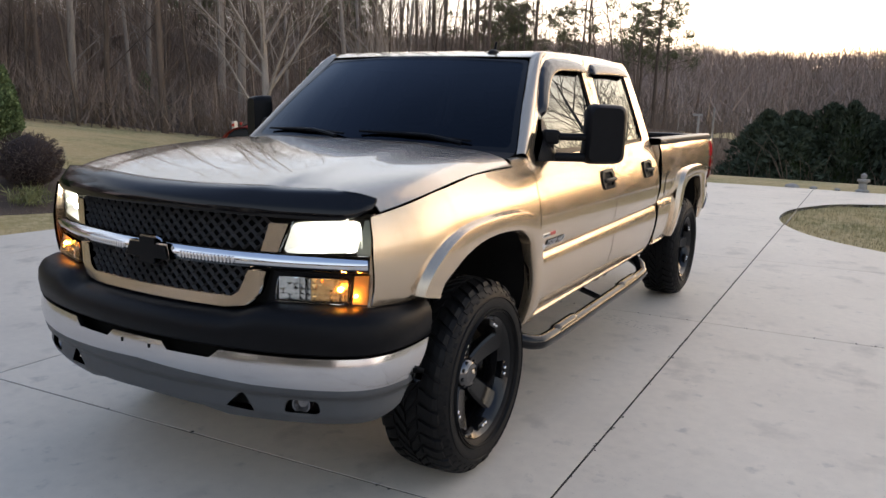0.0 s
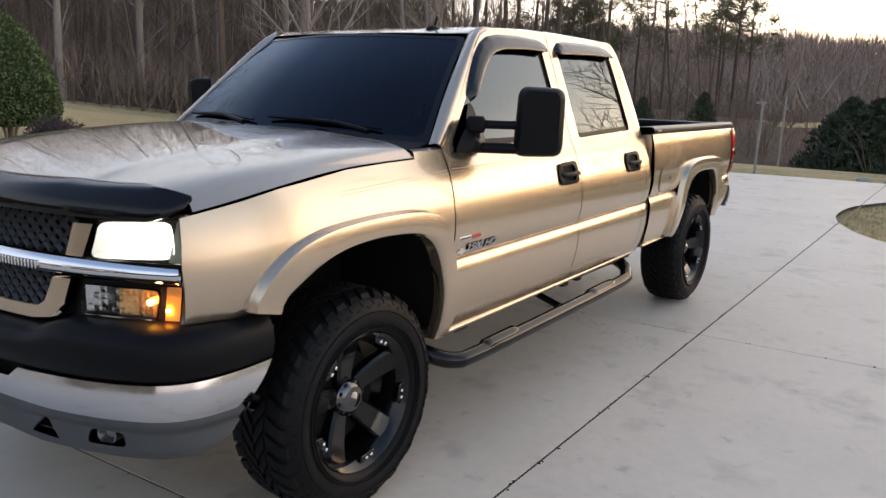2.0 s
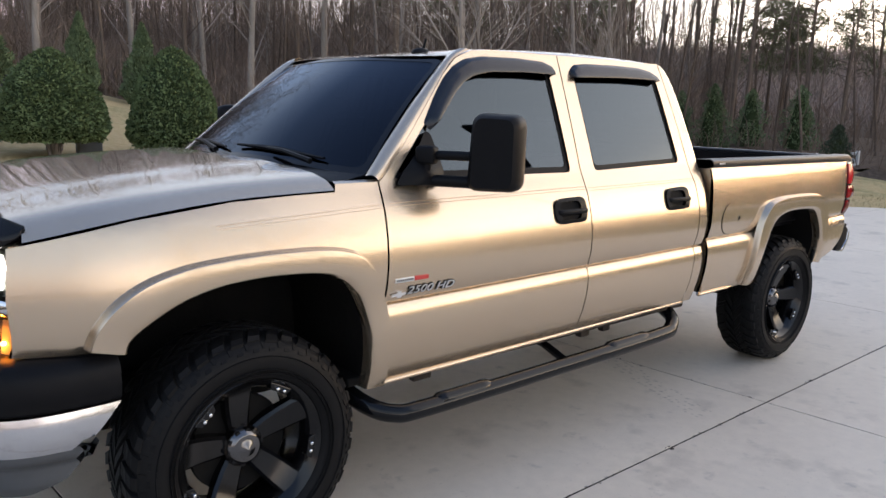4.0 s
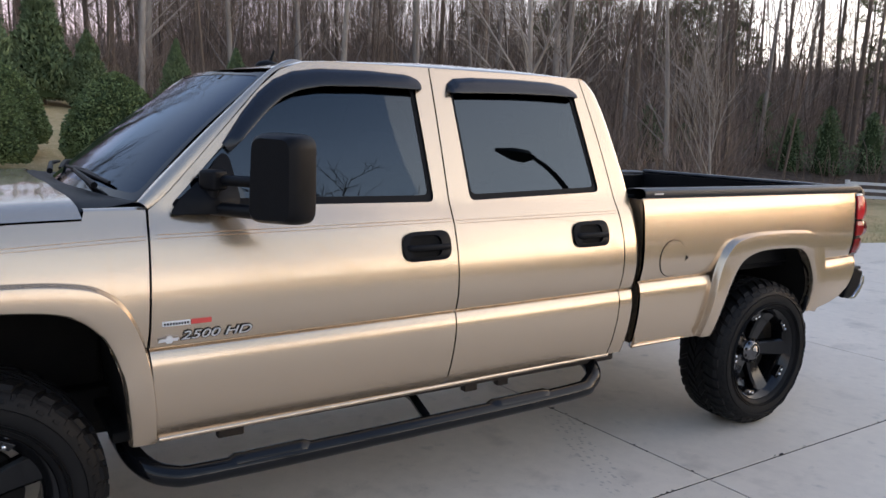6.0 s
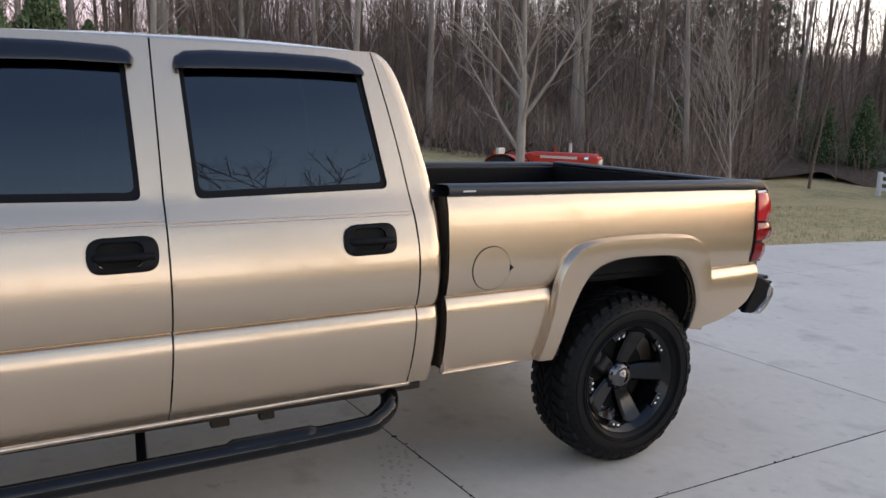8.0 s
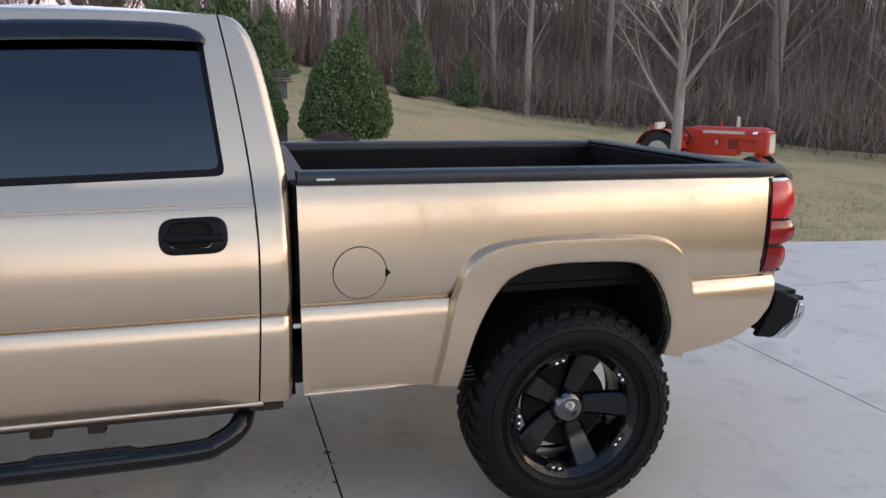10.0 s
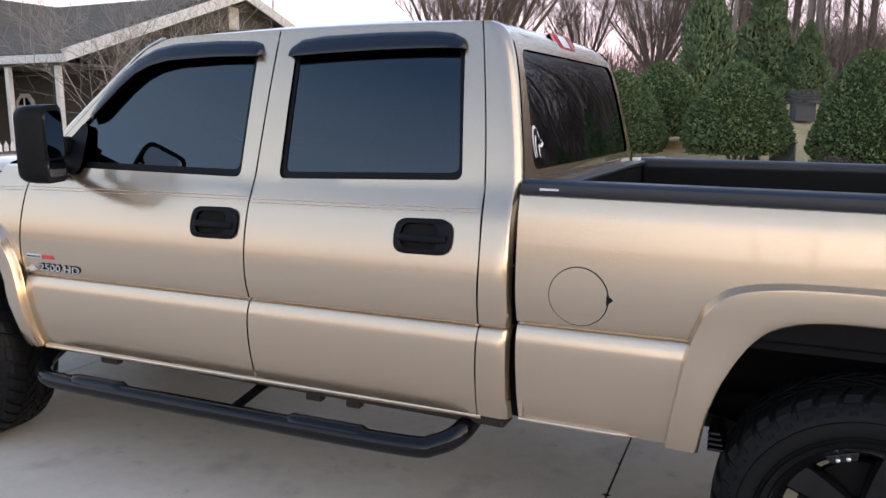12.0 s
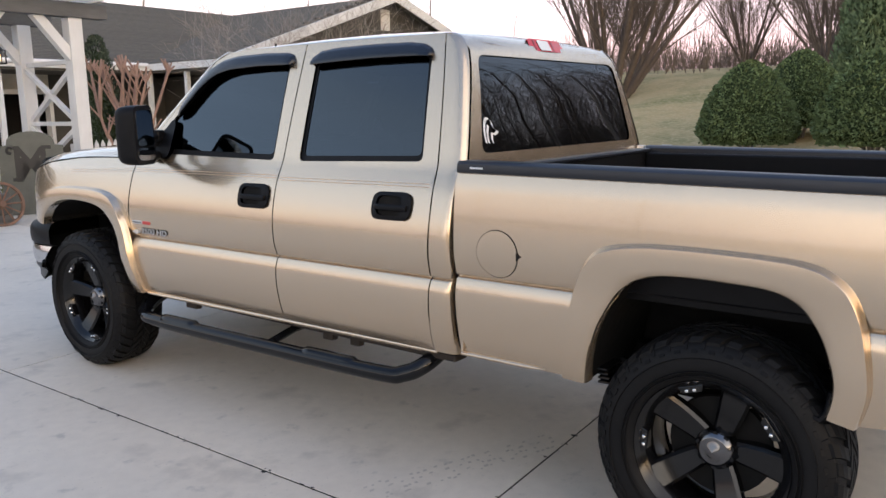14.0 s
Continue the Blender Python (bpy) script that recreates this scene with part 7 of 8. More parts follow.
def pine(label, h, seed):
    rnd = random.Random(seed)
    t = thing("pine_tree", label, "tree", "tall pines of the woods")
    tufts, limbs = [], []
    for i in range(30):
        z = h * (0.50 + 0.5 * (i + rnd.random()) / 30)
        a = rnd.uniform(0, 6.283)
        L = (1.08 - z / h) * h * 0.34 + 0.35
        e = Vector((math.cos(a) * L, math.sin(a) * L, z + 0.15 * L))
        limbs.append(tube([(0, 0, z - 0.1), e * 0.5 + Vector((0, 0, z * 0.5)), e], lambda q: 0.04 - 0.03 * q, 4, False))
        tufts += [(e * f + Vector((0, 0, z * (1 - f))), 0.30 + 0.28 * L * 0.6) for f in (1.0, 0.72)] + [(e + Vector((rnd.uniform(-0.5, 0.5), rnd.uniform(-0.5, 0.5), rnd.uniform(-0.1, 0.3))), 0.3)]
    part("trunk", joined(tube([(0, 0, -0.3), (0.1, 0.05, h * 0.4), (0.0, 0.1, h * 0.75), (0.05, 0, h)], lambda q: 0.15 * (1 - 0.85 * q), 7, False), *limbs), BARK, t, smooth=60)

    def spot():
        c, r = rnd.choice(tufts)
        o = Vector((rnd.gauss(0, 1), rnd.gauss(0, 1), rnd.gauss(0, 0.6) + 0.2)).normalized()
        return c + o * r * rnd.uniform(0.4, 1.0), o
    part("crown", leaves(rnd, 4200, spot, 0.30, 0.045), PINE, t)
    return t


young = cedar("young green evergreen among the bare woods", 1.9, 3.6, 17, CEDAR, 2600, "young evergreens in the woods", 0.17, 0.62, 1.1)
for i, (x, y, sc, hh) in enumerate(((-20.6, 25.6, 0.85, 0.70), (-19.4, 26.4, 0.6, 0.5), (-16.2, 29.2, 0.75, 0.66), (-15.0, 29.8, 0.85, 0.76), (-14.2, 31.5, 0.8, 0.7), (-19.0, 31.0, 0.8, 0.8), (-13.0, 33.5, 0.9, 0.8), (-25.5, 20.5, 0.7, 0.55))):
    m = Matrix.Translation((x, y, wood_z(x, y) - 0.1)) @ Euler((0, 0, 1.7 * i)).to_matrix().to_4x4()
    c = copy_thing(young, m) if i else young
    c.matrix_basis = m
    c.scale = (sc, sc, hh)


p1, p2 = pine("tall pine with clumped crown among bare trees", 11.5, 4), pine("tall pine with clumped crown among bare trees", 9.5, 9)
for i in range(34):
    az = radians(rnd.uniform(105, 119) if i < 14 else rnd.uniform(127, 146))
    r = rnd.uniform(46, 66)
    x, y = 3 + r * math.cos(az), r * math.sin(az)
    m = Matrix.Translation((x, y, wood_z(x, y) - 0.2)) @ Euler((0, 0, rnd.uniform(0, 6))).to_matrix().to_4x4()
    src = (p1, p2)[i % 2]
    c = src if i < 2 else copy_thing(src, m)
    c.matrix_basis = m
    s = rnd.uniform(0.72, 1.02) * (0.85 if az > 2.1 else 1.0)
    c.scale = (s, s, s)

# the lone pale tree beside the tractor
rnd2 = random.Random(77)
lone = bare_tree("pear_tree", "pale forked leafless tree standing beside red tractor", rnd2, (BARK_PALE, TWIG_PALE), height=6.2, radius=0.115, spread=0.55, levels=3, first=0.20, fork=0.26, bend=0.09, kids=(15, 8, 6), slim=(0.3, 0.55), thin=0.005)
set_at(lone, -9.6, 10.4)
rnd2 = random.Random(31)
sap = bare_tree("ornamental_tree", "slender pale leafless tree with upswept branches on lawn", rnd2, (BARK_PALE, TWIG_PALE), height=4.6, radius=0.055, spread=0.42, levels=3, first=0.12, fork=0.40, bend=0.06, kids=(14, 6, 5))
set_at(sap, -12.6, 20.0)
rnd2 = random.Random(5)
big = bare_tree("spreading_tree", "large multi-stemmed leafless tree behind the house lawn", rnd2, (BARK, TWIG), height=9.5, radius=0.12, spread=0.40, levels=3, stems=12, first=0.16, fork=0.20, bend=0.055, kids=(18, 10, 6), slim=(0.2, 0.34), thin=0.006)
set_at(big, -22.2, -7.2)
for x, y, s in ((-44, -18, 0.6), (-31, -22, 0.55), (-24, -24, 0.5), (-15, -28, 0.7), (-6, -30, 0.7), (-20, -32, 0.8), (3, -31, 0.7), (-35, -27, 0.8)):
    place(rnd.choice(kinds), x, y, s, terrain(x, y))
for x, y, s in ((-37, -3.5, 0.62), (-42, -8.5, 0.66), (-46, -1.0, 0.8), (-40, -14, 0.6), (-50, -6, 0.75)):
    c = copy_thing(big, Matrix.Translation((x, y, terrain(x, y) - 0.04)) @ Euler((0, 0, x)).to_matrix().to_4x4())
    c.scale = (s, s, s * 1.1)
    c["label"] = "spreading leafless tree at far end of lawn"
# lawn trees across the island, behind the walker: the side windows mirror their crowns
for x, y, s in ((14.5, 7.9, 1.75), (19.5, 7.2, 1.6), (5.7, 16.6, 1.15), (10.6, 25.0, 1.3), (8.0, 28, 1.7), (6.0, 24, 1.3)):
    m = Matrix.Translation((x, y, terrain(x, y) - 0.04)) @ Euler((0, 0, x)).to_matrix().to_4x4()
    c = copy_thing(lone, m)
    c.scale = (s, s, s)
    c["label"] = "leafless forked tree on the island lawn"


# ---- the house, its pergola and yard things ----
SIDING = material("olive_grey_siding", (0.080, 0.072, 0.058), 0.75, var=0.3, scale=6, bump=0.1, bscale=80)
TRIM = material("white_trim_paint", (0.74, 0.73, 0.71), 0.55, var=0.2, scale=7, dark=(0.58, 0.56, 0.53))
WHITE_WOOD = material("weathered_white_paint", (0.64, 0.63, 0.61), 0.65, var=0.35, scale=9, bump=0.15, bscale=60, stretch=(1, 1, 0.3), dark=(0.50, 0.48, 0.45))
SHINGLE = material("asphalt_shingle", (0.138, 0.124, 0.098), 0.9, var=0.6, scale=9, var2=0.5, scale2=40, bump=0.4, bscale=150, per=0.07, dark=(0.080, 0.073, 0.060), dist=0.004)
BEIGE = material("beige_render", (0.62, 0.56, 0.46), 0.8, var=0.25, scale=5, bump=0.1, bscale=60)
GREYWOOD = material("weathered_grey_timber", (0.13, 0.125, 0.12), 0.8, var=0.45, scale=8, bump=0.3, bscale=40, stretch=(0.3, 1, 1))
SIGN_GREEN = material("sign_grey_green_paint", (0.085, 0.088, 0.075), 0.6, var=0.25, scale=9)
SIGN_BLACK = material("sign_black_letter", (0.012, 0.012, 0.012), 0.5)
IRON = material("black_iron", (0.01, 0.01, 0.01), 0.5, 0.3)
DARKIN = material("dark_room", (0.02, 0.018, 0.016), 0.9, var=0.3, scale=3)
WAGON = material("old_wagon_wood", (0.19, 0.105, 0.07), 0.8, var=0.5, scale=12, bump=0.3, bscale=50)
BULB = lit("warm_bulb", (1.0, 0.55, 0.20), 3.5, (0.9, 0.7, 0.4))

house = thing("house", "low ranch house with olive siding and grey shingle roof", "house", at=(-10, -16, 0))
GY, GX, GH, EAVE, RIDGE = -11.5, -15.6, 6.3, 2.95, 5.0        # gable wing: face, ridge line, half width, heights
MX1, MY0, MY1 = 8.0, -15.2, -23.0                   # main wing
OVER = 0.45


def wall(name, x0, x1, y0, y1, z0, z1, mat=SIDING):
    return part(name, box(x0, x1, y0, y1, z0, z1), mat, house)


wall("wall", GX - GH + 0.4, GX + GH - 1.9, GY - 0.65, GY - 0.45, -0.1, EAVE)
wall("wall", GX + GH - 2.1, GX + GH - 1.9, MY0 - 2.0, GY - 0.65, -0.1, EAVE)
wall("wall", GX - GH + 0.4, GX - GH + 0.6, -23, GY - 0.65, -0.1, EAVE)
wall("wall", GX + GH - 1.9, -7.6, MY0 - 2.1, MY0 - 1.9, -0.1, EAVE)
wall("wall", -3.0, MX1, MY0 - 2.1, MY0 - 1.9, -0.1, EAVE)
wall("wall", -7.6, -3.0, MY0 - 2.1, MY0 - 1.9, 2.15, EAVE, BEIGE)
wall("wall", MX1 - 0.2, MX1, MY1, MY0 - 2.1, -0.1, EAVE)
wall("wall", GX - GH + 0.6, MX1 - 0.2, MY1, MY1 + 0.2, -0.1, EAVE)
part("floor", box(GX - GH, MX1, MY1, GY - 0.1, -0.05, 0.10), BEIGE, house)
part("room_back", box(-8.4, -2.2, MY0 - 4.6, MY0 - 4.4, 0.1, EAVE), DARKIN, house)
part("room_ceiling", box(-8.4, -2.2, MY0 - 4.4, MY0 - 2.1, 2.75, 2.85), DARKIN, house)
# siding boards of the gable face
for i in range(13):
    z = EAVE + 0.02 + i * 0.15
    w = (GH - OVER) * (1 - (z - EAVE) / (RIDGE - EAVE)) - 0.05
    if w > 0.3:
        bm = box(GX - w, GX + w, GY - 0.62, GY - 0.42, z, z + 0.148)
        bmesh.ops.rotate(bm, verts=bm.verts[:], cent=(GX, GY - 0.5, z), matrix=Matrix.Rotation(radians(-2), 3, "X"))
        part("siding_board", bm, SIDING, house)
wall("gable_wall", GX - 0.3, GX + 0.3, GY - 0.66, GY - 0.6, EAVE, RIDGE - 0.15)
vent = part("gable_vent", box(GX - 0.30, GX + 0.10, GY - 0.42, GY - 0.38, 4.0, 4.62), TRIM, house)
for i in range(9):
    part("louvre", box(GX - 0.26, GX + 0.06, GY - 0.385, GY - 0.365, 4.04 + i * 0.063, 4.075 + i * 0.063), TRIM, vent)


def roof_plane(a, b, c, d, name="roof"):
    """A roof slope a-b along the eave, d-c along the ridge, with rows of shingles that can be told apart."""
    a, b, c, d = (Vector(p) for p in (a, b, c, d))
    n = (b - a).cross(d - a).normalized()
    if n.z < 0:
        n = -n
    deck = part(name, loft([[a - n * 0.16, b - n * 0.16], [a, b], [d, c], [d - n * 0.16, c - n * 0.16]], True), SHINGLE, house)
    rows = int((d - a).length / 0.16)
    for i in range(rows):
        t0, t1 = i / rows, (i + 1.12) / rows
        p, q, r, s = a.lerp(d, t0), b.lerp(c, t0), b.lerp(c, min(t1, 1)), a.lerp(d, min(t1, 1))
        v = [p + n * 0.012, q + n * 0.012, r + n * 0.004, s + n * 0.004, p, q]
        part("shingle_course", (v, [[0, 1, 2, 3], [4, 5, 1, 0]]), SHINGLE, deck)
    return deck


E0 = EAVE - 0.05
roof_plane((GX + GH + 0.05, GY + 0.1, E0), (GX + GH + 0.05, MY0 + 0.35, E0), (GX, MY0 - 3.9, RIDGE), (GX, GY + 0.1, RIDGE))
roof_plane((GX - GH - 0.05, -23.4, E0), (GX - GH - 0.05, GY + 0.1, E0), (GX, GY + 0.1, RIDGE), (GX, -23.4, RIDGE))
roof_plane((GX + GH + 0.05, MY0 + 0.35, E0), (MX1 + 0.4, MY0 + 0.35, E0), (MX1 + 0.4, MY0 - 3.9, RIDGE), (GX, MY0 - 3.9, RIDGE))
roof_plane((MX1 + 0.4, MY1 - 0.4, E0), (GX, MY1 - 0.4, E0), (GX, MY0 - 3.9, RIDGE), (MX1 + 0.4, MY0 - 3.9, RIDGE))
# fascia and rakes
part("fascia", box(GX + GH - 0.02, GX + GH + 0.08, MY0 + 0.4, GY + 0.15, E0 - 0.20, E0 - 0.02, 0.01), TRIM, house)
part("fascia", box(GX + GH + 0.08, MX1 + 0.4, MY0 + 0.33, MY0 + 0.42, E0 - 0.20, E0 - 0.02, 0.01), TRIM, house)
part("gutter", tube([(GX + GH + 0.15, MY0 + 0.45, E0 - 0.06), (MX1, MY0 + 0.45, E0 - 0.06)], 0.06, 8), TRIM, house, smooth=50)
for sx in (1, -1):
    a, b = Vector((GX + sx * (GH + 0.05), GY + 0.12, E0)), Vector((GX, GY + 0.12, RIDGE))
    part("rake_board", loft([[p + Vector((0, dy, dz)) for dy, dz in ((0, -0.20), (0.06, -0.20), (0.06, 0.075), (-0.03, 0.075), (-0.03, 0.03), (0, 0.03))] for p in (a, b)], True, True), TRIM, house)
part("soffit", box(GX + GH - 2.0, GX + GH, MY0 - 2.0, GY, E0 - 0.26, E0 - 0.20), SIDING, house)
part("soffit", box(GX + GH - 2.0, MX1, MY0 - 2.0, MY0 + 0.35, E0 - 0.26, E0 - 0.201), SIDING, house)
for x, y in ((GX + GH - 0.12, GY - 0.25), (GX + GH - 0.12, -13.4), (GX + GH - 0.12, MY0 + 0.1), (-5.4, MY0 + 0.1), (-0.9, MY0 + 0.1), (3.4, MY0 + 0.1)):
    part("porch_post", box(x - 0.06, x + 0.06, y - 0.06, y + 0.06, 0.0, E0 - 0.2, 0.008), TRIM, house)
# octagonal window on the porch wall
oc = [(math.cos(a) * 0.36, math.sin(a) * 0.36) for a in [radians(22.5 + 45 * i) for i in range(8)]]
to = Matrix.Translation((GX + GH - 1.89, -15.2, 1.76)) @ pose(0, 0, 0, 90, 0, 90)
ow = part("octagon_window", slab(oc, -0.03, 0.04, to), TRIM, house)
part("pane", slab([(x * 0.68, y * 0.68) for x, y in oc], 0.042, 0.046, to), GLASS_SIDE, ow)
part("glazing_bar", box(GX + GH - 1.845, GX + GH - 1.835, -15.22, -15.18, 1.52, 2.00), TRIM, ow)
part("glazing_bar", box(GX + GH - 1.845, GX + GH - 1.835, -15.44, -14.96, 1.74, 1.78), TRIM, ow)
# entry with a lit window
part("door_frame", joined(box(-7.65, -7.55, MY0 - 2.12, MY0 - 1.84, 0.1, 2.2), box(-5.45, -5.30, MY0 - 2.12, MY0 - 1.84, 0.1, 2.12), box(-3.05, -2.95, MY0 - 2.12, MY0 - 1.84, 0.1, 2.2), box(-7.65, -2.95, MY0 - 2.12, MY0 - 1.84, 2.12, 2.24)), TRIM, house)
wn2 = part("window_frame", box(-6.9, -6.1, MY0 - 4.39, MY0 - 4.33, 0.9, 2.0), TRIM, house)
part("pane", box(-6.83, -6.17, MY0 - 4.335, MY0 - 4.325, 0.97, 1.93), GLASS_PANE, wn2)
part("glazing_bar", box(-6.52, -6.48, MY0 - 4.325, MY0 - 4.31, 0.97, 1.93), TRIM, wn2)
part("glazing_bar", box(-6.83, -6.17, MY0 - 4.325, MY0 - 4.31, 1.42, 1.46), TRIM, wn2)

# ---- pergola ----
perg = thing("pergola", "white timber pergola with cross bracing at the house entrance", "pergola", at=(-2.75, -9.15, 0))
PX0, PX1, PY0, PY1, PZ = -3.62, -1.85, -10.05, -8.3, 3.15
for x in (PX0, PX1):
    for y in (PY0, PY1):
        part("post", box(x - 0.115, x + 0.115, y - 0.115, y + 0.115, 0.0, PZ, 0.01), WHITE_WOOD, perg)
part("beam", box(PX0 - 0.55, PX1 + 0.9, PY1 - 0.06, PY1 + 0.16, PZ, PZ + 0.24, 0.01), GREYWOOD, perg)
part("beam", box(PX0 - 0.55, PX1 + 0.9, PY0 - 0.16, PY0 + 0.06, PZ, PZ + 0.24, 0.01), GREYWOOD, perg)
for i in range(7):
    x = PX0 - 0.25 + i * 0.38
    part("rafter", box(x - 0.03, x + 0.03, PY0 - 0.5, PY1 + 0.55, PZ + 0.24, PZ + 0.40, 0.006), WHITE_WOOD, perg)


def strut(name, a, b, w, parent, mat):
    a, b = Vector(a), Vector(b)
    d = (b - a).normalized()
    s = d.cross(Vector((0, 0, 1)))
    s = (s if s.length > 0.1 else Vector((1, 0, 0))).normalized()
    u = s.cross(d)
    rows = [[p + s * w * i + u * w * j for i, j in ((-0.5, -0.5), (0.5, -0.5), (0.5, 0.5), (-0.5, 0.5))] for p in (a, b)]
    return part(name, loft(rows, True, True), mat, parent)


for y in (PY1, PY0):
    for x, s in ((PX0, 1), (PX1, -1)):
        strut("brace", (x, y, PZ - 0.72), (x + s * 0.62, y, PZ + 0.04), 0.15, perg, WHITE_WOOD)
for x in (PX0, PX1):
    for z0, z1 in ((1.42, 2.42), (0.55, 1.42)):
        strut("cross_brace", (x, PY0, z0), (x, PY1, z1), 0.075, perg, WHITE_WOOD)
        strut("cross_brace", (x + 0.03, PY0, z1), (x + 0.03, PY1, z0), 0.075, perg, WHITE_WOOD)
    for z in (2.45, 1.42, 0.5):
        strut("side_rail", (x, PY0, z), (x, PY1, z), 0.07, perg, WHITE_WOOD)
lan = thing("hanging_lantern", "black iron lantern with warm lit bulb hanging in pergola", "lantern", at=(-2.78, -9.15, 2.45))
part("chain", tube([(-2.78, -9.15, 2.82), (-2.78, -9.15, 3.2)], 0.008, 6), IRON, lan)
part("cap", joined(lathe([(2.70, 0.14), (2.76, 0.07), (2.83, 0.02)], 4, "z", (-2.78, -9.15, 0))), IRON, lan)
for dx in (-0.095, 0.095):
    for dy in (-0.095, 0.095):
        part("frame_bar", box(-2.78 + dx - 0.009, -2.78 + dx + 0.009, -9.15 + dy - 0.009, -9.15 + dy + 0.009, 2.42, 2.71), IRON, lan)
part("base", box(-2.89, -2.67, -9.26, -9.04, 2.40, 2.425), IRON, lan)
v, f = lathe([(2.46, 0.012), (2.52, 0.03), (2.58, 0.035), (2.64, 0.012)], 10, "z", (-2.78, -9.15, 0))
part("bulb", (v, f), BULB, lan)
lan.scale = (0.8, 0.8, 0.72)

# ---- sign board with its letter ----
sign = thing("yard_sign", "dark grey-green arched wooden sign with black letter M", "sign", at=(-2.60, -8.01, 0))
arch = [(-0.46, 0.0), (0.46, 0.0), (0.46, 1.08)] + [(0.46 - 0.12 + 0.0 * k, 1.10) for k in range(1)] + [(0.34 * math.cos(a), 1.14 + 0.17 * math.sin(a)) for a in np.linspace(0.25, math.pi - 0.25, 12)] + [(-0.34, 1.10), (-0.46, 1.08)]
sto = Matrix.Translation((-2.60, -8.01, 0.02)) @ pose(0, 0, 0, 90, 0, 152)
bm = slab(arch, -0.03, 0.03, sto, 0.006)
part("board", bm, SIGN_GREEN, sign)
text_part("letter", "M", 0.74, sto @ Matrix.Translation((-0.275, 0.545, 0.031)), SIGN_BLACK, sign, 0.004, "black letter M", 0.88, 0.018)
for x0, x1, z0 in ((-0.29, -0.14, 0.535), (0.12, 0.28, 0.535), (-0.29, -0.16, 1.030), (0.14, 0.28, 1.030)):
    part("letter_serif", slab([(x0, z0), (x1, z0), (x1, z0 + 0.055), (x0, z0 + 0.055)], 0.031, 0.0365, sto), SIGN_BLACK, sign)
for pts in ([(-0.25, 1.06), (-0.32, 1.07), (-0.34, 0.99), (-0.28, 0.97)], [(0.25, 0.56), (0.31, 0.53), (0.34, 0.60), (0.29, 0.64)]):
    c = [sto @ Vector((x, y, 0.034)) for x, y in curve2(pts, 5)]
    part("letter_flourish", tube(c, 0.022, 6), SIGN_BLACK, sign, smooth=50)

# ---- planter and wagon wheel ----
planter = thing("planter_box", "dark wooden planter box with green grasses beside sign", "planter", at=(-1.43, -7.36, 0))
for i in range(3):
    part("plank", box(-1.83, -1.03, -7.18, -7.145, 0.03 + i * 0.15, 0.165 + i * 0.15, 0.006), GREYWOOD, planter)
part("box", box(-1.82, -1.04, -7.61, -7.18, 0.017, 0.47), GREYWOOD, planter)
rnd = random.Random(3)
part("foliage", leaves(rnd, 900, lambda: (Vector((rnd.uniform(-1.78, -1.08), rnd.uniform(-7.58, -7.21), 0.47 + rnd.random() * 0.30)), Vector((rnd.gauss(0, 0.4), rnd.gauss(0, 0.4), 1)).normalized()), 0.16, 0.012), LIRIOPE, planter)
wheel_ob = thing("wagon_wheel", "old brown wooden wagon wheel leaning on planter", "wagon wheel", at=(-1.66, -7.07, 0))
to = Matrix.Translation((-1.66, -7.085, 0.33)) @ pose(0, 0, 0, 8, 0, 0)
v, f = lathe([(-0.025, 0.285), (-0.025, 0.32), (0.025, 0.32), (0.025, 0.285), (-0.025, 0.285)], 36, "y")
part("rim", ([to @ p for p in v], f), WAGON, wheel_ob, smooth=40)
v, f = lathe([(-0.06, 0.001), (-0.06, 0.045), (0.06, 0.045), (0.06, 0.001)], 14, "y")
part("hub", ([to @ p for p in v], f), WAGON, wheel_ob, smooth=40)
for i in range(12):
    a = 6.283 * i / 12
    part("spoke", tube([to @ Vector((0.04 * math.cos(a), 0, 0.04 * math.sin(a))), to @ Vector((0.29 * math.cos(a), 0, 0.29 * math.sin(a)))], 0.012, 6), WAGON, wheel_ob)

# ---- picket fence ----
fence = thing("picket_fence", "white painted picket fence by the house garden", "fence", at=(-5.9, -9.2, 0))
for i in range(38):
    x = -4.0 - i * 0.125
    part("picket", slab([(x - 0.04, 0.10), (x + 0.04, 0.10), (x + 0.04, 1.02), (x, 1.11), (x - 0.04, 1.02)], 0, 0.02, Matrix.Translation((0, -9.2, 0)) @ pose(0, 0, 0, 90, 0, 0)), WHITE_WOOD, fence)
for z in (0.32, 0.82):
    part("rail", box(-8.75, -3.9, -9.27, -9.222, z, z + 0.08), WHITE_WOOD, fence)
for x in (-4.0, -6.4, -8.7):
    part("fence_post", box(x - 0.045, x + 0.045, -9.36, -9.272, 0, 1.05), WHITE_WOOD, fence)
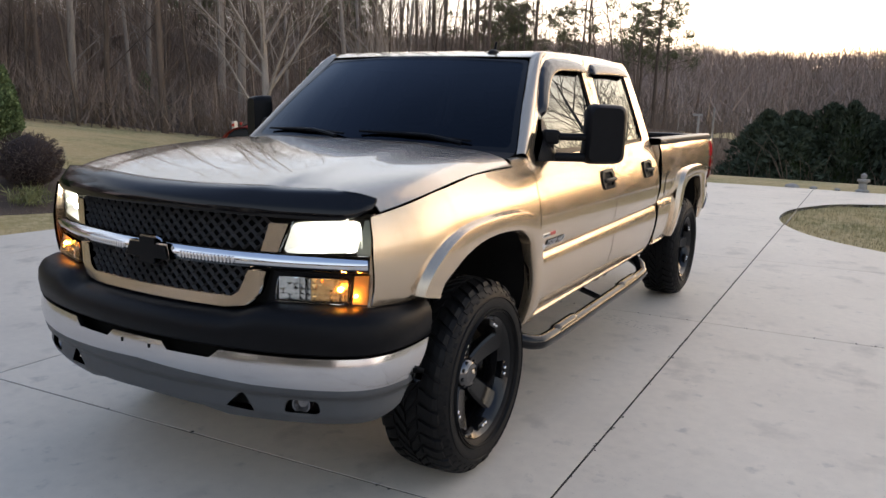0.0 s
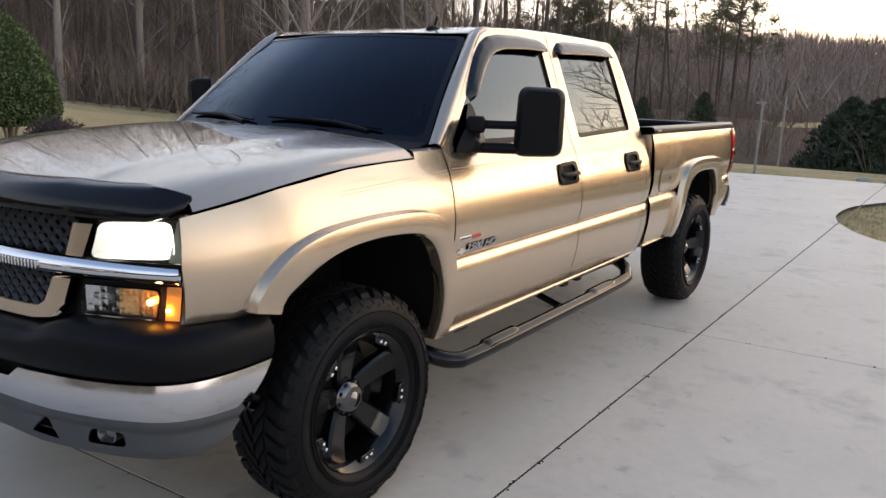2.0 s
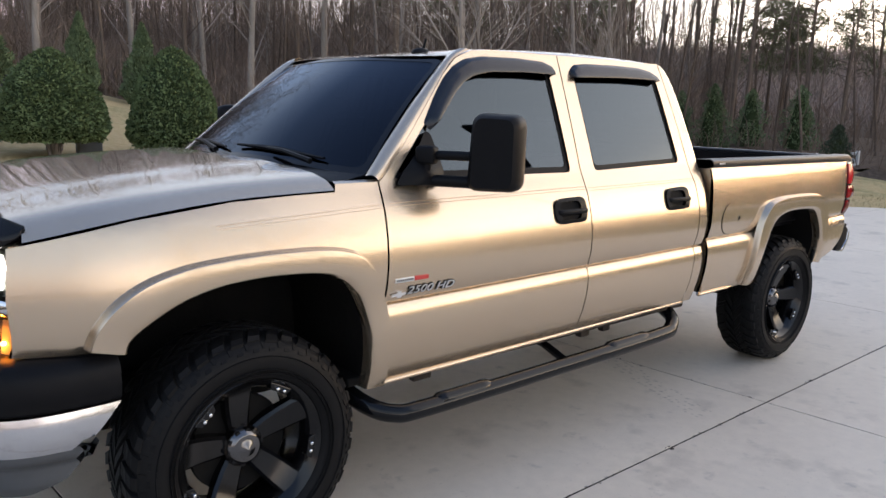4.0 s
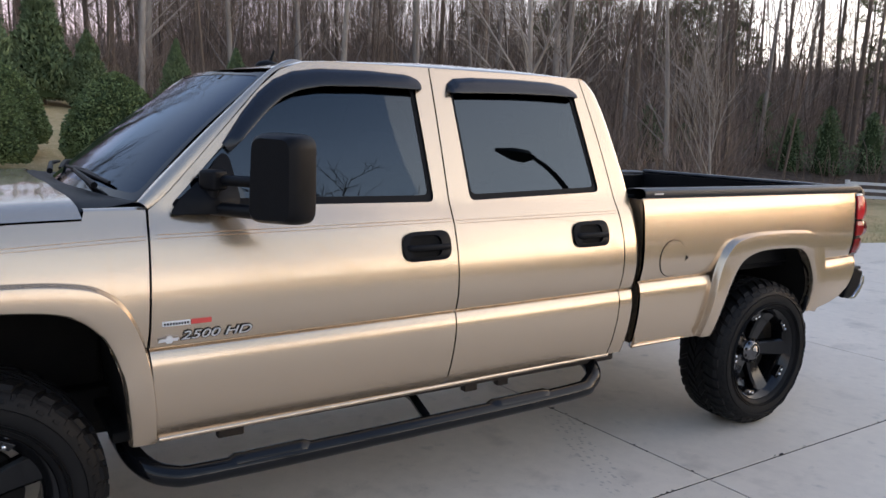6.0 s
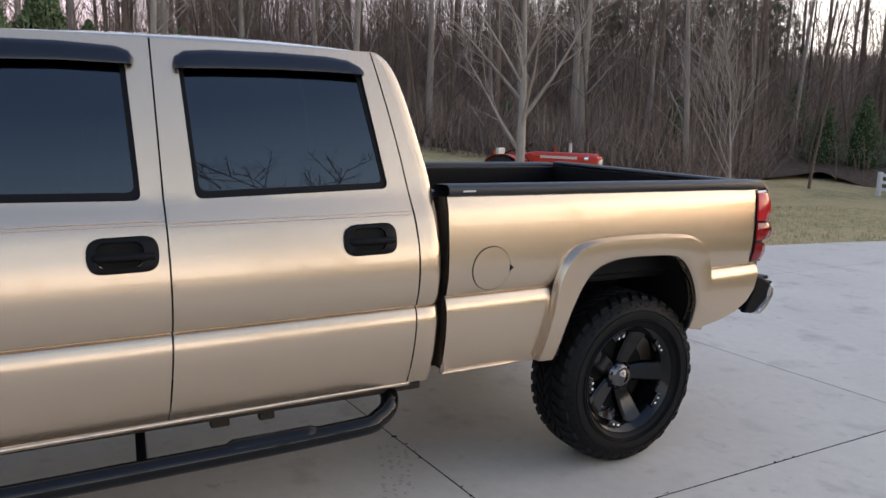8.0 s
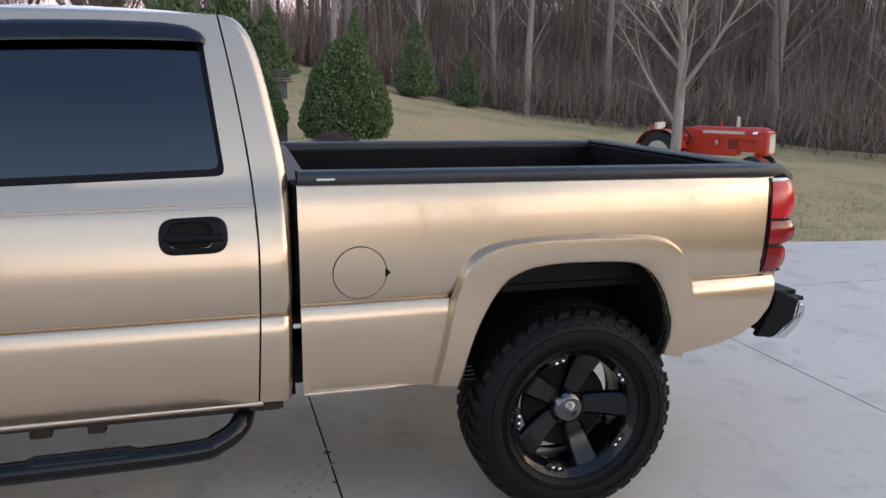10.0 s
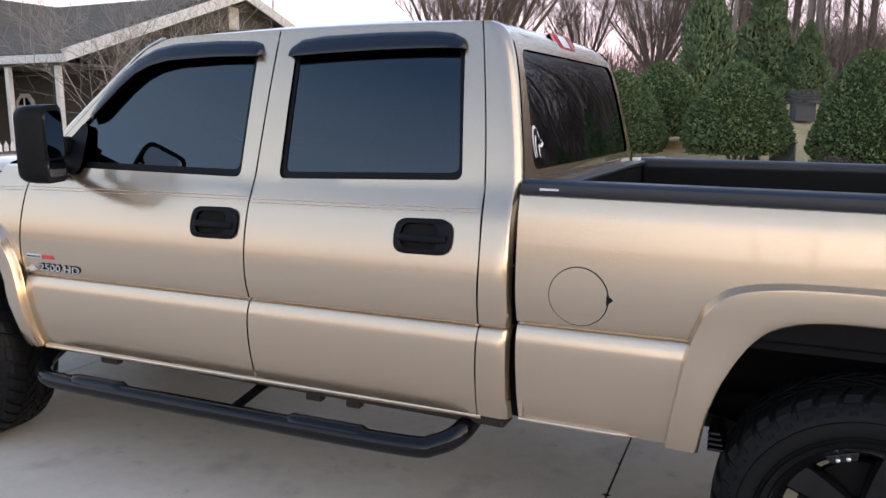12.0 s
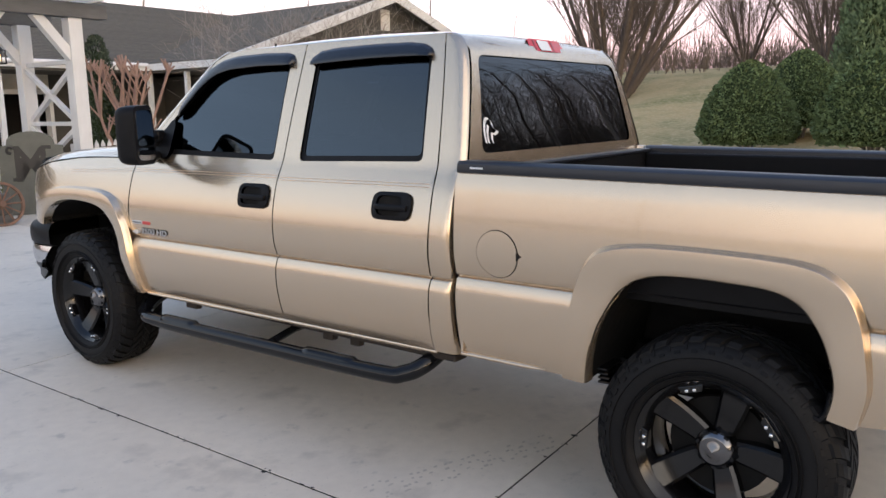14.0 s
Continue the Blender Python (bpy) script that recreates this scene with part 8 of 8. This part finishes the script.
# crape myrtles, pruned hard, and a column evergreen
rnd2 = random.Random(14)
for i, (x, y) in enumerate(((-5.6, -10.3), (-6.3, -10.9))):
    t = thing("crape_myrtle", "hard-pruned reddish multi-stem crape myrtle", "tree", "pruned crape myrtles", at=(0, 0, 0))
    for k in range(6):
        a = 6.283 * k / 6 + rnd2.random()
        q = curve2([(0.05 * math.cos(a), 0.05 * math.sin(a), 0), (rnd2.uniform(0.1, 0.3) * math.cos(a), rnd2.uniform(0.1, 0.3) * math.sin(a), 0.8), (rnd2.uniform(0.25, 0.5) * math.cos(a), rnd2.uniform(0.25, 0.5) * math.sin(a), 1.5), (rnd2.uniform(0.35, 0.8) * math.cos(a), rnd2.uniform(0.35, 0.8) * math.sin(a), rnd2.uniform(1.9, 2.55))], 4)
        part("stem", tube(q, lambda s: 0.042 - 0.018 * s + 0.005 * math.sin(17 * s), 7), MYRTLE, t, smooth=60)
        e = Vector(q[-1])
        part("knuckle", joined(*[tube([e, e + Vector((rnd2.uniform(-0.14, 0.14), rnd2.uniform(-0.14, 0.14), rnd2.uniform(0.12, 0.32)))], lambda s: 0.03 - 0.012 * s, 5) for _ in range(7)], *[tube([Vector(q[w]), Vector(q[w]) + Vector((rnd2.uniform(-0.3, 0.3), rnd2.uniform(-0.3, 0.3), rnd2.uniform(0.3, 0.7)))], lambda s: 0.022 - 0.008 * s, 5) for w in (6, 8, 10)]), MYRTLE, t, smooth=60)["kind"] = "stuff"
    t.matrix_basis = Matrix.Translation((x, y, 0))
ce = cedar("narrow column evergreen beside the house", 1.0, 3.2, 21, CEDAR_DARK, 4200, "", 0.11, 0.34, 0.25)
ce.matrix_basis = Matrix.Translation((-5.9, -11.6, 0))
sh = bare_tree("bare_shrub", "pale leafless shrub against the porch", random.Random(8), (BARK_PALE, TWIG_PALE), height=4.3, radius=0.028, thin=0.003, spread=0.62, levels=3, stems=5, first=0.18, fork=0.4, bend=0.13, kids=(9, 6, 5))
sh.matrix_basis = Matrix.Translation((-9.6, -9.1, 0))


# ---- the red tractor ----
TRACTOR_RED = material("faded_orange_red_paint", (0.58, 0.036, 0.014), 0.36, var=0.35, scale=6, coat=0.4, coat_rough=0.15, dark=(0.36, 0.025, 0.012))
CREAM = material("cream_paint", (0.66, 0.62, 0.52), 0.5, var=0.25, scale=9)
OLDTYRE = material("old_tyre", (0.02, 0.02, 0.02), 0.85, var=0.3, scale=20)
tr = thing("tractor", "red vintage farm tractor with pale wheels parked on lawn", "tractor")
# local: nose towards +x, rear axle at x = 0
part("engine_body", joined(box(0.25, 1.45, -0.20, 0.20, 0.55, 1.02, 0.04), box(1.40, 1.84, -0.15, 0.15, 0.66, 1.02, 0.03)), TRACTOR_RED, tr)
for sy in (1, -1):
    part("sediment_bowl", lathe([(0.82, 0.001), (0.82, 0.04), (0.93, 0.045), (0.95, 0.02)], 10, "z", (1.05, sy * 0.245, 0)), CHROME, tr, smooth=40)
    for i in range(5):
        part("cooling_slot", box(1.28, 1.46, sy * 0.199, sy * 0.206, 0.74 + 0.045 * i, 0.765 + 0.045 * i), OLDTYRE, tr)
hood_rows = [[(x, y, z) for y, z in ((-0.24, 0.98), (-0.245, 1.16), (-0.17, 1.25), (0, 1.27), (0.17, 1.25), (0.245, 1.16), (0.24, 0.98))] for x in (0.55, 1.2, 1.95)] + [[(2.02, y * 0.92, z * 0.99) for y, z in ((-0.24, 0.99), (-0.245, 1.15), (-0.17, 1.23), (0, 1.25), (0.17, 1.23), (0.245, 1.15), (0.24, 0.99))]]
part("hood", loft(hood_rows, True, True), TRACTOR_RED, tr, smooth=40)
part("grille_shell", box(1.80, 2.06, -0.235, 0.235, 0.60, 1.20, 0.05, 3), TRACTOR_RED, tr)
part("grille", box(2.055, 2.075, -0.17, 0.17, 0.66, 1.12, 0.03), CREAM, tr)
for sy in (1, -1):
    part("hood_stripe", box(0.75, 1.60, sy * 0.243, sy * 0.252, 1.10, 1.17, 0.003), CREAM, tr)
    part("headlamp", joined(lathe([(1.78, 0.05), (1.86, 0.07), (1.875, 0.06), (1.88, 0.001)], 12, "x", (0, sy * 0.27, 1.13))), CHROME, tr)
    rows = []
    for a in np.linspace(radians(10), radians(165), 12):
        rows.append([(0.72 * math.cos(a) * 0.95, sy * yy, 0.62 + 0.72 * math.sin(a) * 0.78) for yy in (0.48, 0.62, 0.80)])
    part("rear_fender", loft(rows), TRACTOR_RED, tr, smooth=60)
    arc = [(r[0][0], r[0][2]) for r in rows] + [(-0.35, 0.75), (0.45, 0.75)]
    part("fender_side", joined(slab(arc, sy * 0.465, sy * 0.478, Matrix(((1, 0, 0, 0), (0, 0, 1, 0), (0, 1, 0, 0), (0, 0, 0, 1))))), TRACTOR_RED, tr)
    for x, y, r, w, rim in ((0.0, sy * 0.66, 0.56, 0.15, 0.33), (1.83, sy * 0.44, 0.30, 0.07, 0.19)):
        v, f = lathe([(-w, rim), (-w * 1.05, r * 0.8), (-w * 0.8, r * 0.97), (0, r), (w * 0.8, r * 0.97), (w * 1.05, r * 0.8), (w, rim)], 28, "y", (x, y, r))
        wo_ = part("wheel", (v, f), OLDTYRE, tr, "black tyre on pale rim", smooth=40)
        v, f = lathe([(-w * 0.5, 0.001), (-w * 0.6, rim * 0.5), (-w * 0.95, rim), (w * 0.95, rim), (w * 0.6, rim * 0.5), (w * 0.5, 0.001)], 24, "y", (x, y, r))
        part("rim", (v, f), CREAM, wo_, smooth=40)
        v, f = lathe([(-w * 0.7, 0.001), (-w * 0.7, rim * 0.25), (w * 0.7, rim * 0.25), (w * 0.7, 0.001)], 14, "y", (x, y, r))
        part("hub", (v, f), TRACTOR_RED, wo_, smooth=40)
        if r > 0.5:
            lug = []
            for i in range(22):
                a = 6.283 * i / 22
                for k in (-1, 1):
                    lug.append(tube([(x + r * 1.0 * math.cos(a), y, r + r * 1.0 * math.sin(a)), (x + r * 0.97 * math.cos(a + 0.2), y + k * w, r + r * 0.97 * math.sin(a + 0.2))], 0.03, 4))
            part("tread", joined(*lug), OLDTYRE, wo_)["kind"] = "stuff"
part("front_axle", joined(box(1.78, 1.88, -0.44, 0.44, 0.30, 0.42, 0.02), box(1.76, 1.90, -0.08, 0.08, 0.36, 0.75, 0.02)), TRACTOR_RED, tr)
part("rear_axle", box(-0.15, 0.30, -0.60, 0.60, 0.42, 0.74, 0.06), TRACTOR_RED, tr)
part("dash", box(0.40, 0.58, -0.22, 0.22, 0.95, 1.24, 0.04), TRACTOR_RED, tr)
part("seat", joined(box(-0.28, 0.12, -0.24, 0.24, 0.98, 1.06, 0.03), box(-0.34, -0.26, -0.24, 0.24, 1.02, 1.32, 0.03)), CREAM, tr)
v, f = lathe([(0.0, 0.19), (0.015, 0.205), (0.0, 0.22), (-0.015, 0.205), (0, 0.19)], 24, "z")
rot = Matrix.Translation((0.30, 0, 1.36)) @ pose(0, 0, 0, 0, -35, 0)
part("steering_wheel", ([rot @ p for p in v], f), OLDTYRE, tr, smooth=60)
part("steering_column", tube([(0.50, 0, 1.15), (0.30, 0, 1.36)], 0.02, 6), OLDTYRE, tr)
part("exhaust", tube([(1.35, 0.10, 1.2), (1.35, 0.10, 1.52)], 0.035, 10), CREAM, tr, smooth=50)
part("air_cleaner", tube([(1.0, 0.12, 1.2), (1.0, 0.12, 1.40)], 0.03, 8), TRACTOR_RED, tr, smooth=50)
part("side_hose", tube(curve2([(0.35, -0.30, 0.62), (0.55, -0.42, 1.0), (0.25, -0.45, 1.30), (-0.05, -0.42, 1.18)], 6), 0.018, 6), OLDTYRE, tr, smooth=60)
for y in (-0.62, 0.62):
    part("fender_lamp", box(-0.35, -0.28, y - 0.03, y + 0.03, 1.18, 1.27, 0.01), TRACTOR_RED, tr)
# long wheelbase: the body is drawn out, the wheels stay round
for ob in tr.children:
    if "fender" in ob.name:
        continue
    xs = [w.co.x for w in ob.data.vertices]
    mid = (min(xs) + max(xs)) / 2
    for piece in [ob] + list(ob.children):
        for w in piece.data.vertices:
            w.co.x = w.co.x + 0.3 * mid if ob.name.startswith("wheel") else w.co.x * 1.3
tr.matrix_basis = Matrix.Translation((-10.76, 11.02, terrain(-10.5, 11.6) - 0.05)) @ Euler((0, 0, radians(33))).to_matrix().to_4x4()
tr.scale = (0.74, 0.74, 0.76)

# ---- flower bed and small yard things ----
bed = [(-8.9, 2.4), (-7.4, 2.2), (-6.9, 3.2), (-7.2, 4.6), (-8.2, 5.6), (-9.6, 5.4), (-10, 4.0)]
bl_ = curve2(bed + bed[:1], 5)[:-1]
mulch = part("mulch_bed", ([Vector((x, y, terrain(x, y) + 0.0)) for x, y in bl_] + [Vector((-8.4, 3.9, terrain(-8.4, 3.9) + 0.05))], [[i, (i + 1) % len(bl_), len(bl_)] for i in range(len(bl_))]), MULCH, None, smooth=60)
tagged(mulch, "brown mulch of the flower bed", "flower bed", kind="structure")
rnd = random.Random(41)
DARKTWIG = material("dense_dark_twigs", (0.085, 0.058, 0.05), 0.9, var=0.5, scale=10)
t = thing("round_shrub", "dark leafless clipped round shrub in flower bed", "shrub")


def ball_spot():
    o = Vector((rnd.gauss(0, 1), rnd.gauss(0, 1), rnd.gauss(0, 0.9))).normalized()
    return Vector((o.x * 0.46, o.y * 0.46, 0.45 + o.z * 0.38)) * rnd.uniform(0.82, 1.02), o


part("crown", leaves(rnd, 3600, ball_spot, 0.10, 0.012), DARKTWIG, t)
# near-black solid inside the twigs paints the shrub's inner shade
part("inner_growth", lathe([(0.06, 0.02), (0.15, 0.22), (0.42, 0.38), (0.68, 0.28), (0.80, 0.02)], 14, "z"), material("shrub_shade", (0.03, 0.02, 0.018), 0.95), t, smooth=180)
set_at(t, -8.35, 4.0, 0.03)
clump = None
for x, y, s in ((-7.5, 3.4, 1.0), (-7.4, 4.2, 0.9), (-8.1, 3.0, 1.1), (-7.7, 4.9, 1.0), (-8.8, 2.9, 0.8), (-9.2, 3.5, 0.9)):
    if clump is None:
        clump = thing("grass_clump", "pale arching clump of border grass", "plant", "border grass clumps")
        part("tuft", leaves(rnd, 260, lambda: (Vector((rnd.gauss(0, 0.12), rnd.gauss(0, 0.12), rnd.uniform(0.06, 0.24))), Vector((rnd.gauss(0, 0.7), rnd.gauss(0, 0.7), 0.8)).normalized()), 0.24, 0.012), LIRIOPE, clump)
        set_at(clump, x, y, 0.03, 0, s)
    else:
        copy_thing(clump, Matrix.Translation((x, y, terrain(x, y))) @ Euler((0, 0, x)).to_matrix().to_4x4()).scale = (s, s, s)
fl = thing("daffodils", "small patch of yellow daffodils in flower bed", "flowers")
part("flower_leaves", leaves(rnd, 120, lambda: (Vector((rnd.gauss(0, 0.12), rnd.gauss(0, 0.12), rnd.uniform(0.05, 0.2))), Vector((0, 0, 1))), 0.2, 0.012), HOLLY, fl)
part("blossoms", leaves(rnd, 90, lambda: (Vector((rnd.gauss(0, 0.12), rnd.gauss(0, 0.12), rnd.uniform(0.22, 0.30))), Vector((0, -1, 0.3))), 0.05, 0.04), FLOWER, fl)
set_at(fl, -8.9, 3.3, 0.03)
stub = thing("marker_post", "short cream utility marker post in flower bed", "post")
part("post", joined(lathe([(0.0, 0.055), (0.42, 0.055), (0.46, 0.045), (0.47, 0.001)], 14, "z")), material("cream_plastic", (0.45, 0.40, 0.22), 0.6, var=0.2, scale=8), stub, smooth=40)
set_at(stub, -9.4, 4.3, 0.02)
# dog house with a slatted roof between the hollies, and utility boxes under one
dh = thing("dog_house", "small dark shed with slatted roof on lawn", "shed")
DARKPAINT = material("dark_blue_grey_paint", (0.05, 0.055, 0.065), 0.6, var=0.3, scale=8)
part("body", box(-0.25, 0.25, -0.22, 0.22, 0.0, 0.42, 0.01), DARKPAINT, dh)
for i in range(6):
    part("roof_slat", box(0.30 - i * 0.055, 0.34 - i * 0.055, -0.33, 0.33, 0.40 + i * 0.055, 0.43 + i * 0.055, 0.004), DARKPAINT, dh)
    part("roof_slat", box(-0.34 + i * 0.055, -0.30 + i * 0.055, -0.33, 0.33, 0.40 + i * 0.055, 0.43 + i * 0.055, 0.004), DARKPAINT, dh)
set_at(dh, -17.0, 3.45, 0.0, 0.3)
for x, y, w, h in ((-11.6, 3.25, 0.20, 0.42), (-11.9, 2.75, 0.12, 0.5)):
    ub = thing("utility_box", "grey utility box on the lawn", "utility box", "utility boxes under the holly")
    part("cabinet", box(-w, w, -0.14, 0.14, 0, h, 0.015), material("grey_cabinet_paint", (0.16, 0.17, 0.17), 0.6, var=0.2, scale=6), ub)
    part("lid", box(-w - 0.02, w + 0.02, -0.16, 0.16, h, h + 0.03, 0.008), material("grey_lid_paint", (0.12, 0.125, 0.13), 0.6), ub)
    set_at(ub, x, y, 0.0, 1.5)

# ---- beyond the drive: posts, stones, white rail fence ----
POSTWOOD = material("silver_grey_post", (0.34, 0.31, 0.28), 0.85, var=0.4, scale=9, bump=0.3, bscale=40)
for x, y, h, arm in ((-1.3, 14.95, 1.45, True), (-1.9, 19.8, 1.9, False)):
    po = thing("garden_post", "thin weathered grey post beyond the driveway", "post", "weathered posts beyond the drive")
    part("shaft", tube([(0, 0, -0.2), (0.03, 0, h)], 0.026, 8), POSTWOOD, po, smooth=50)
    if arm:
        part("crossbar", box(-0.10, 0.10, -0.025, 0.025, h - 0.02, h + 0.03, 0.006), POSTWOOD, po)
    set_at(po, x, y)
# guessed pole, added to give the rear side window its unidentified dark reflection
yl = thing("yard_lamp", "tall dark pole with bent head, added for the side window's reflection", "lamp post")
part("pole", tube(curve2([(0, 0, 0), (0, 0, 2.4), (0, 0, 3.5), (-0.03, -0.06, 4.05), (-0.08, -0.22, 4.42), (-0.14, -0.46, 4.66)], 5), lambda q: 0.060 - 0.028 * q, 10), IRON, yl, smooth=50)
part("lamp_head", loft([[(-0.13 + dy * w, -0.43 - q, 4.64 + 0.32 * q + dz * w) for dy, dz in ((-1, -0.4), (1, -0.4), (0.7, 0.5), (-0.7, 0.5))] for q, w in ((0, 0.05), (0.10, 0.13), (0.30, 0.12), (0.55, 0.03))], True, True), IRON, yl, smooth=40)
set_at(yl, 5.45, 7.05)
STONE = material("pale_stone", (0.36, 0.34, 0.31), 0.85, var=0.4, scale=9, bump=0.4, bscale=40)
orn = thing("stone_ornament", "small pale stone pedestal ornament at lawn's edge", "garden ornament")
part("pedestal", joined(lathe([(0, 0.13), (0.05, 0.13), (0.08, 0.08), (0.20, 0.075), (0.24, 0.12), (0.28, 0.12), (0.29, 0.001)], 14, "z")), STONE, orn, smooth=30)
part("finial", joined(lathe([(0.29, 0.03), (0.32, 0.06), (0.37, 0.06), (0.41, 0.001)], 12, "z")), STONE, orn, smooth=50)
set_at(orn, 2.05, 15.0)
for x, y, s in ((0.75, 15.0, 1.0), (1.15, 15.1, 0.5), (1.6, 15.05, 0.4)):
    bm = bmesh.new()
    bmesh.ops.create_icosphere(bm, subdivisions=2, radius=0.16)
    for v in bm.verts:
        v.co *= 1 + 0.25 * noise.noise(v.co * 6 + Vector((x, 0, 0)))
        v.co.z *= 0.5
    st = part("edging_stone", bm, STONE, None, smooth=50)
    tagged(st, "pale flat edging stone at the driveway's end", "stone", "stones at the driveway's end")
    set_at(st, x, y, 0.03, x, s)
rf = thing("rail_fence", "white three-rail board fence beyond the lawn", "fence", at=(0, 0, 0))
fa, fb = Vector((-11.4, 25.4, 0)), Vector((-8.6, 29.0, 0))
for i in range(4):
    p = fa.lerp(fb, i / 3)
    z = terrain(p.x, p.y)
    part("fence_post", box(p.x - 0.06, p.x + 0.06, p.y - 0.06, p.y + 0.06, z - 0.2, z + 0.72, 0.01), WHITE_WOOD, rf)
for i in range(3):
    p, q = fa.lerp(fb, i / 3), fa.lerp(fb, (i + 1) / 3)
    for h in (0.18, 0.40, 0.62):
        strut("rail", (p.x, p.y - 0.08, terrain(p.x, p.y) + h), (q.x, q.y - 0.08, terrain(q.x, q.y) + h), 0.09, rf, WHITE_WOOD)
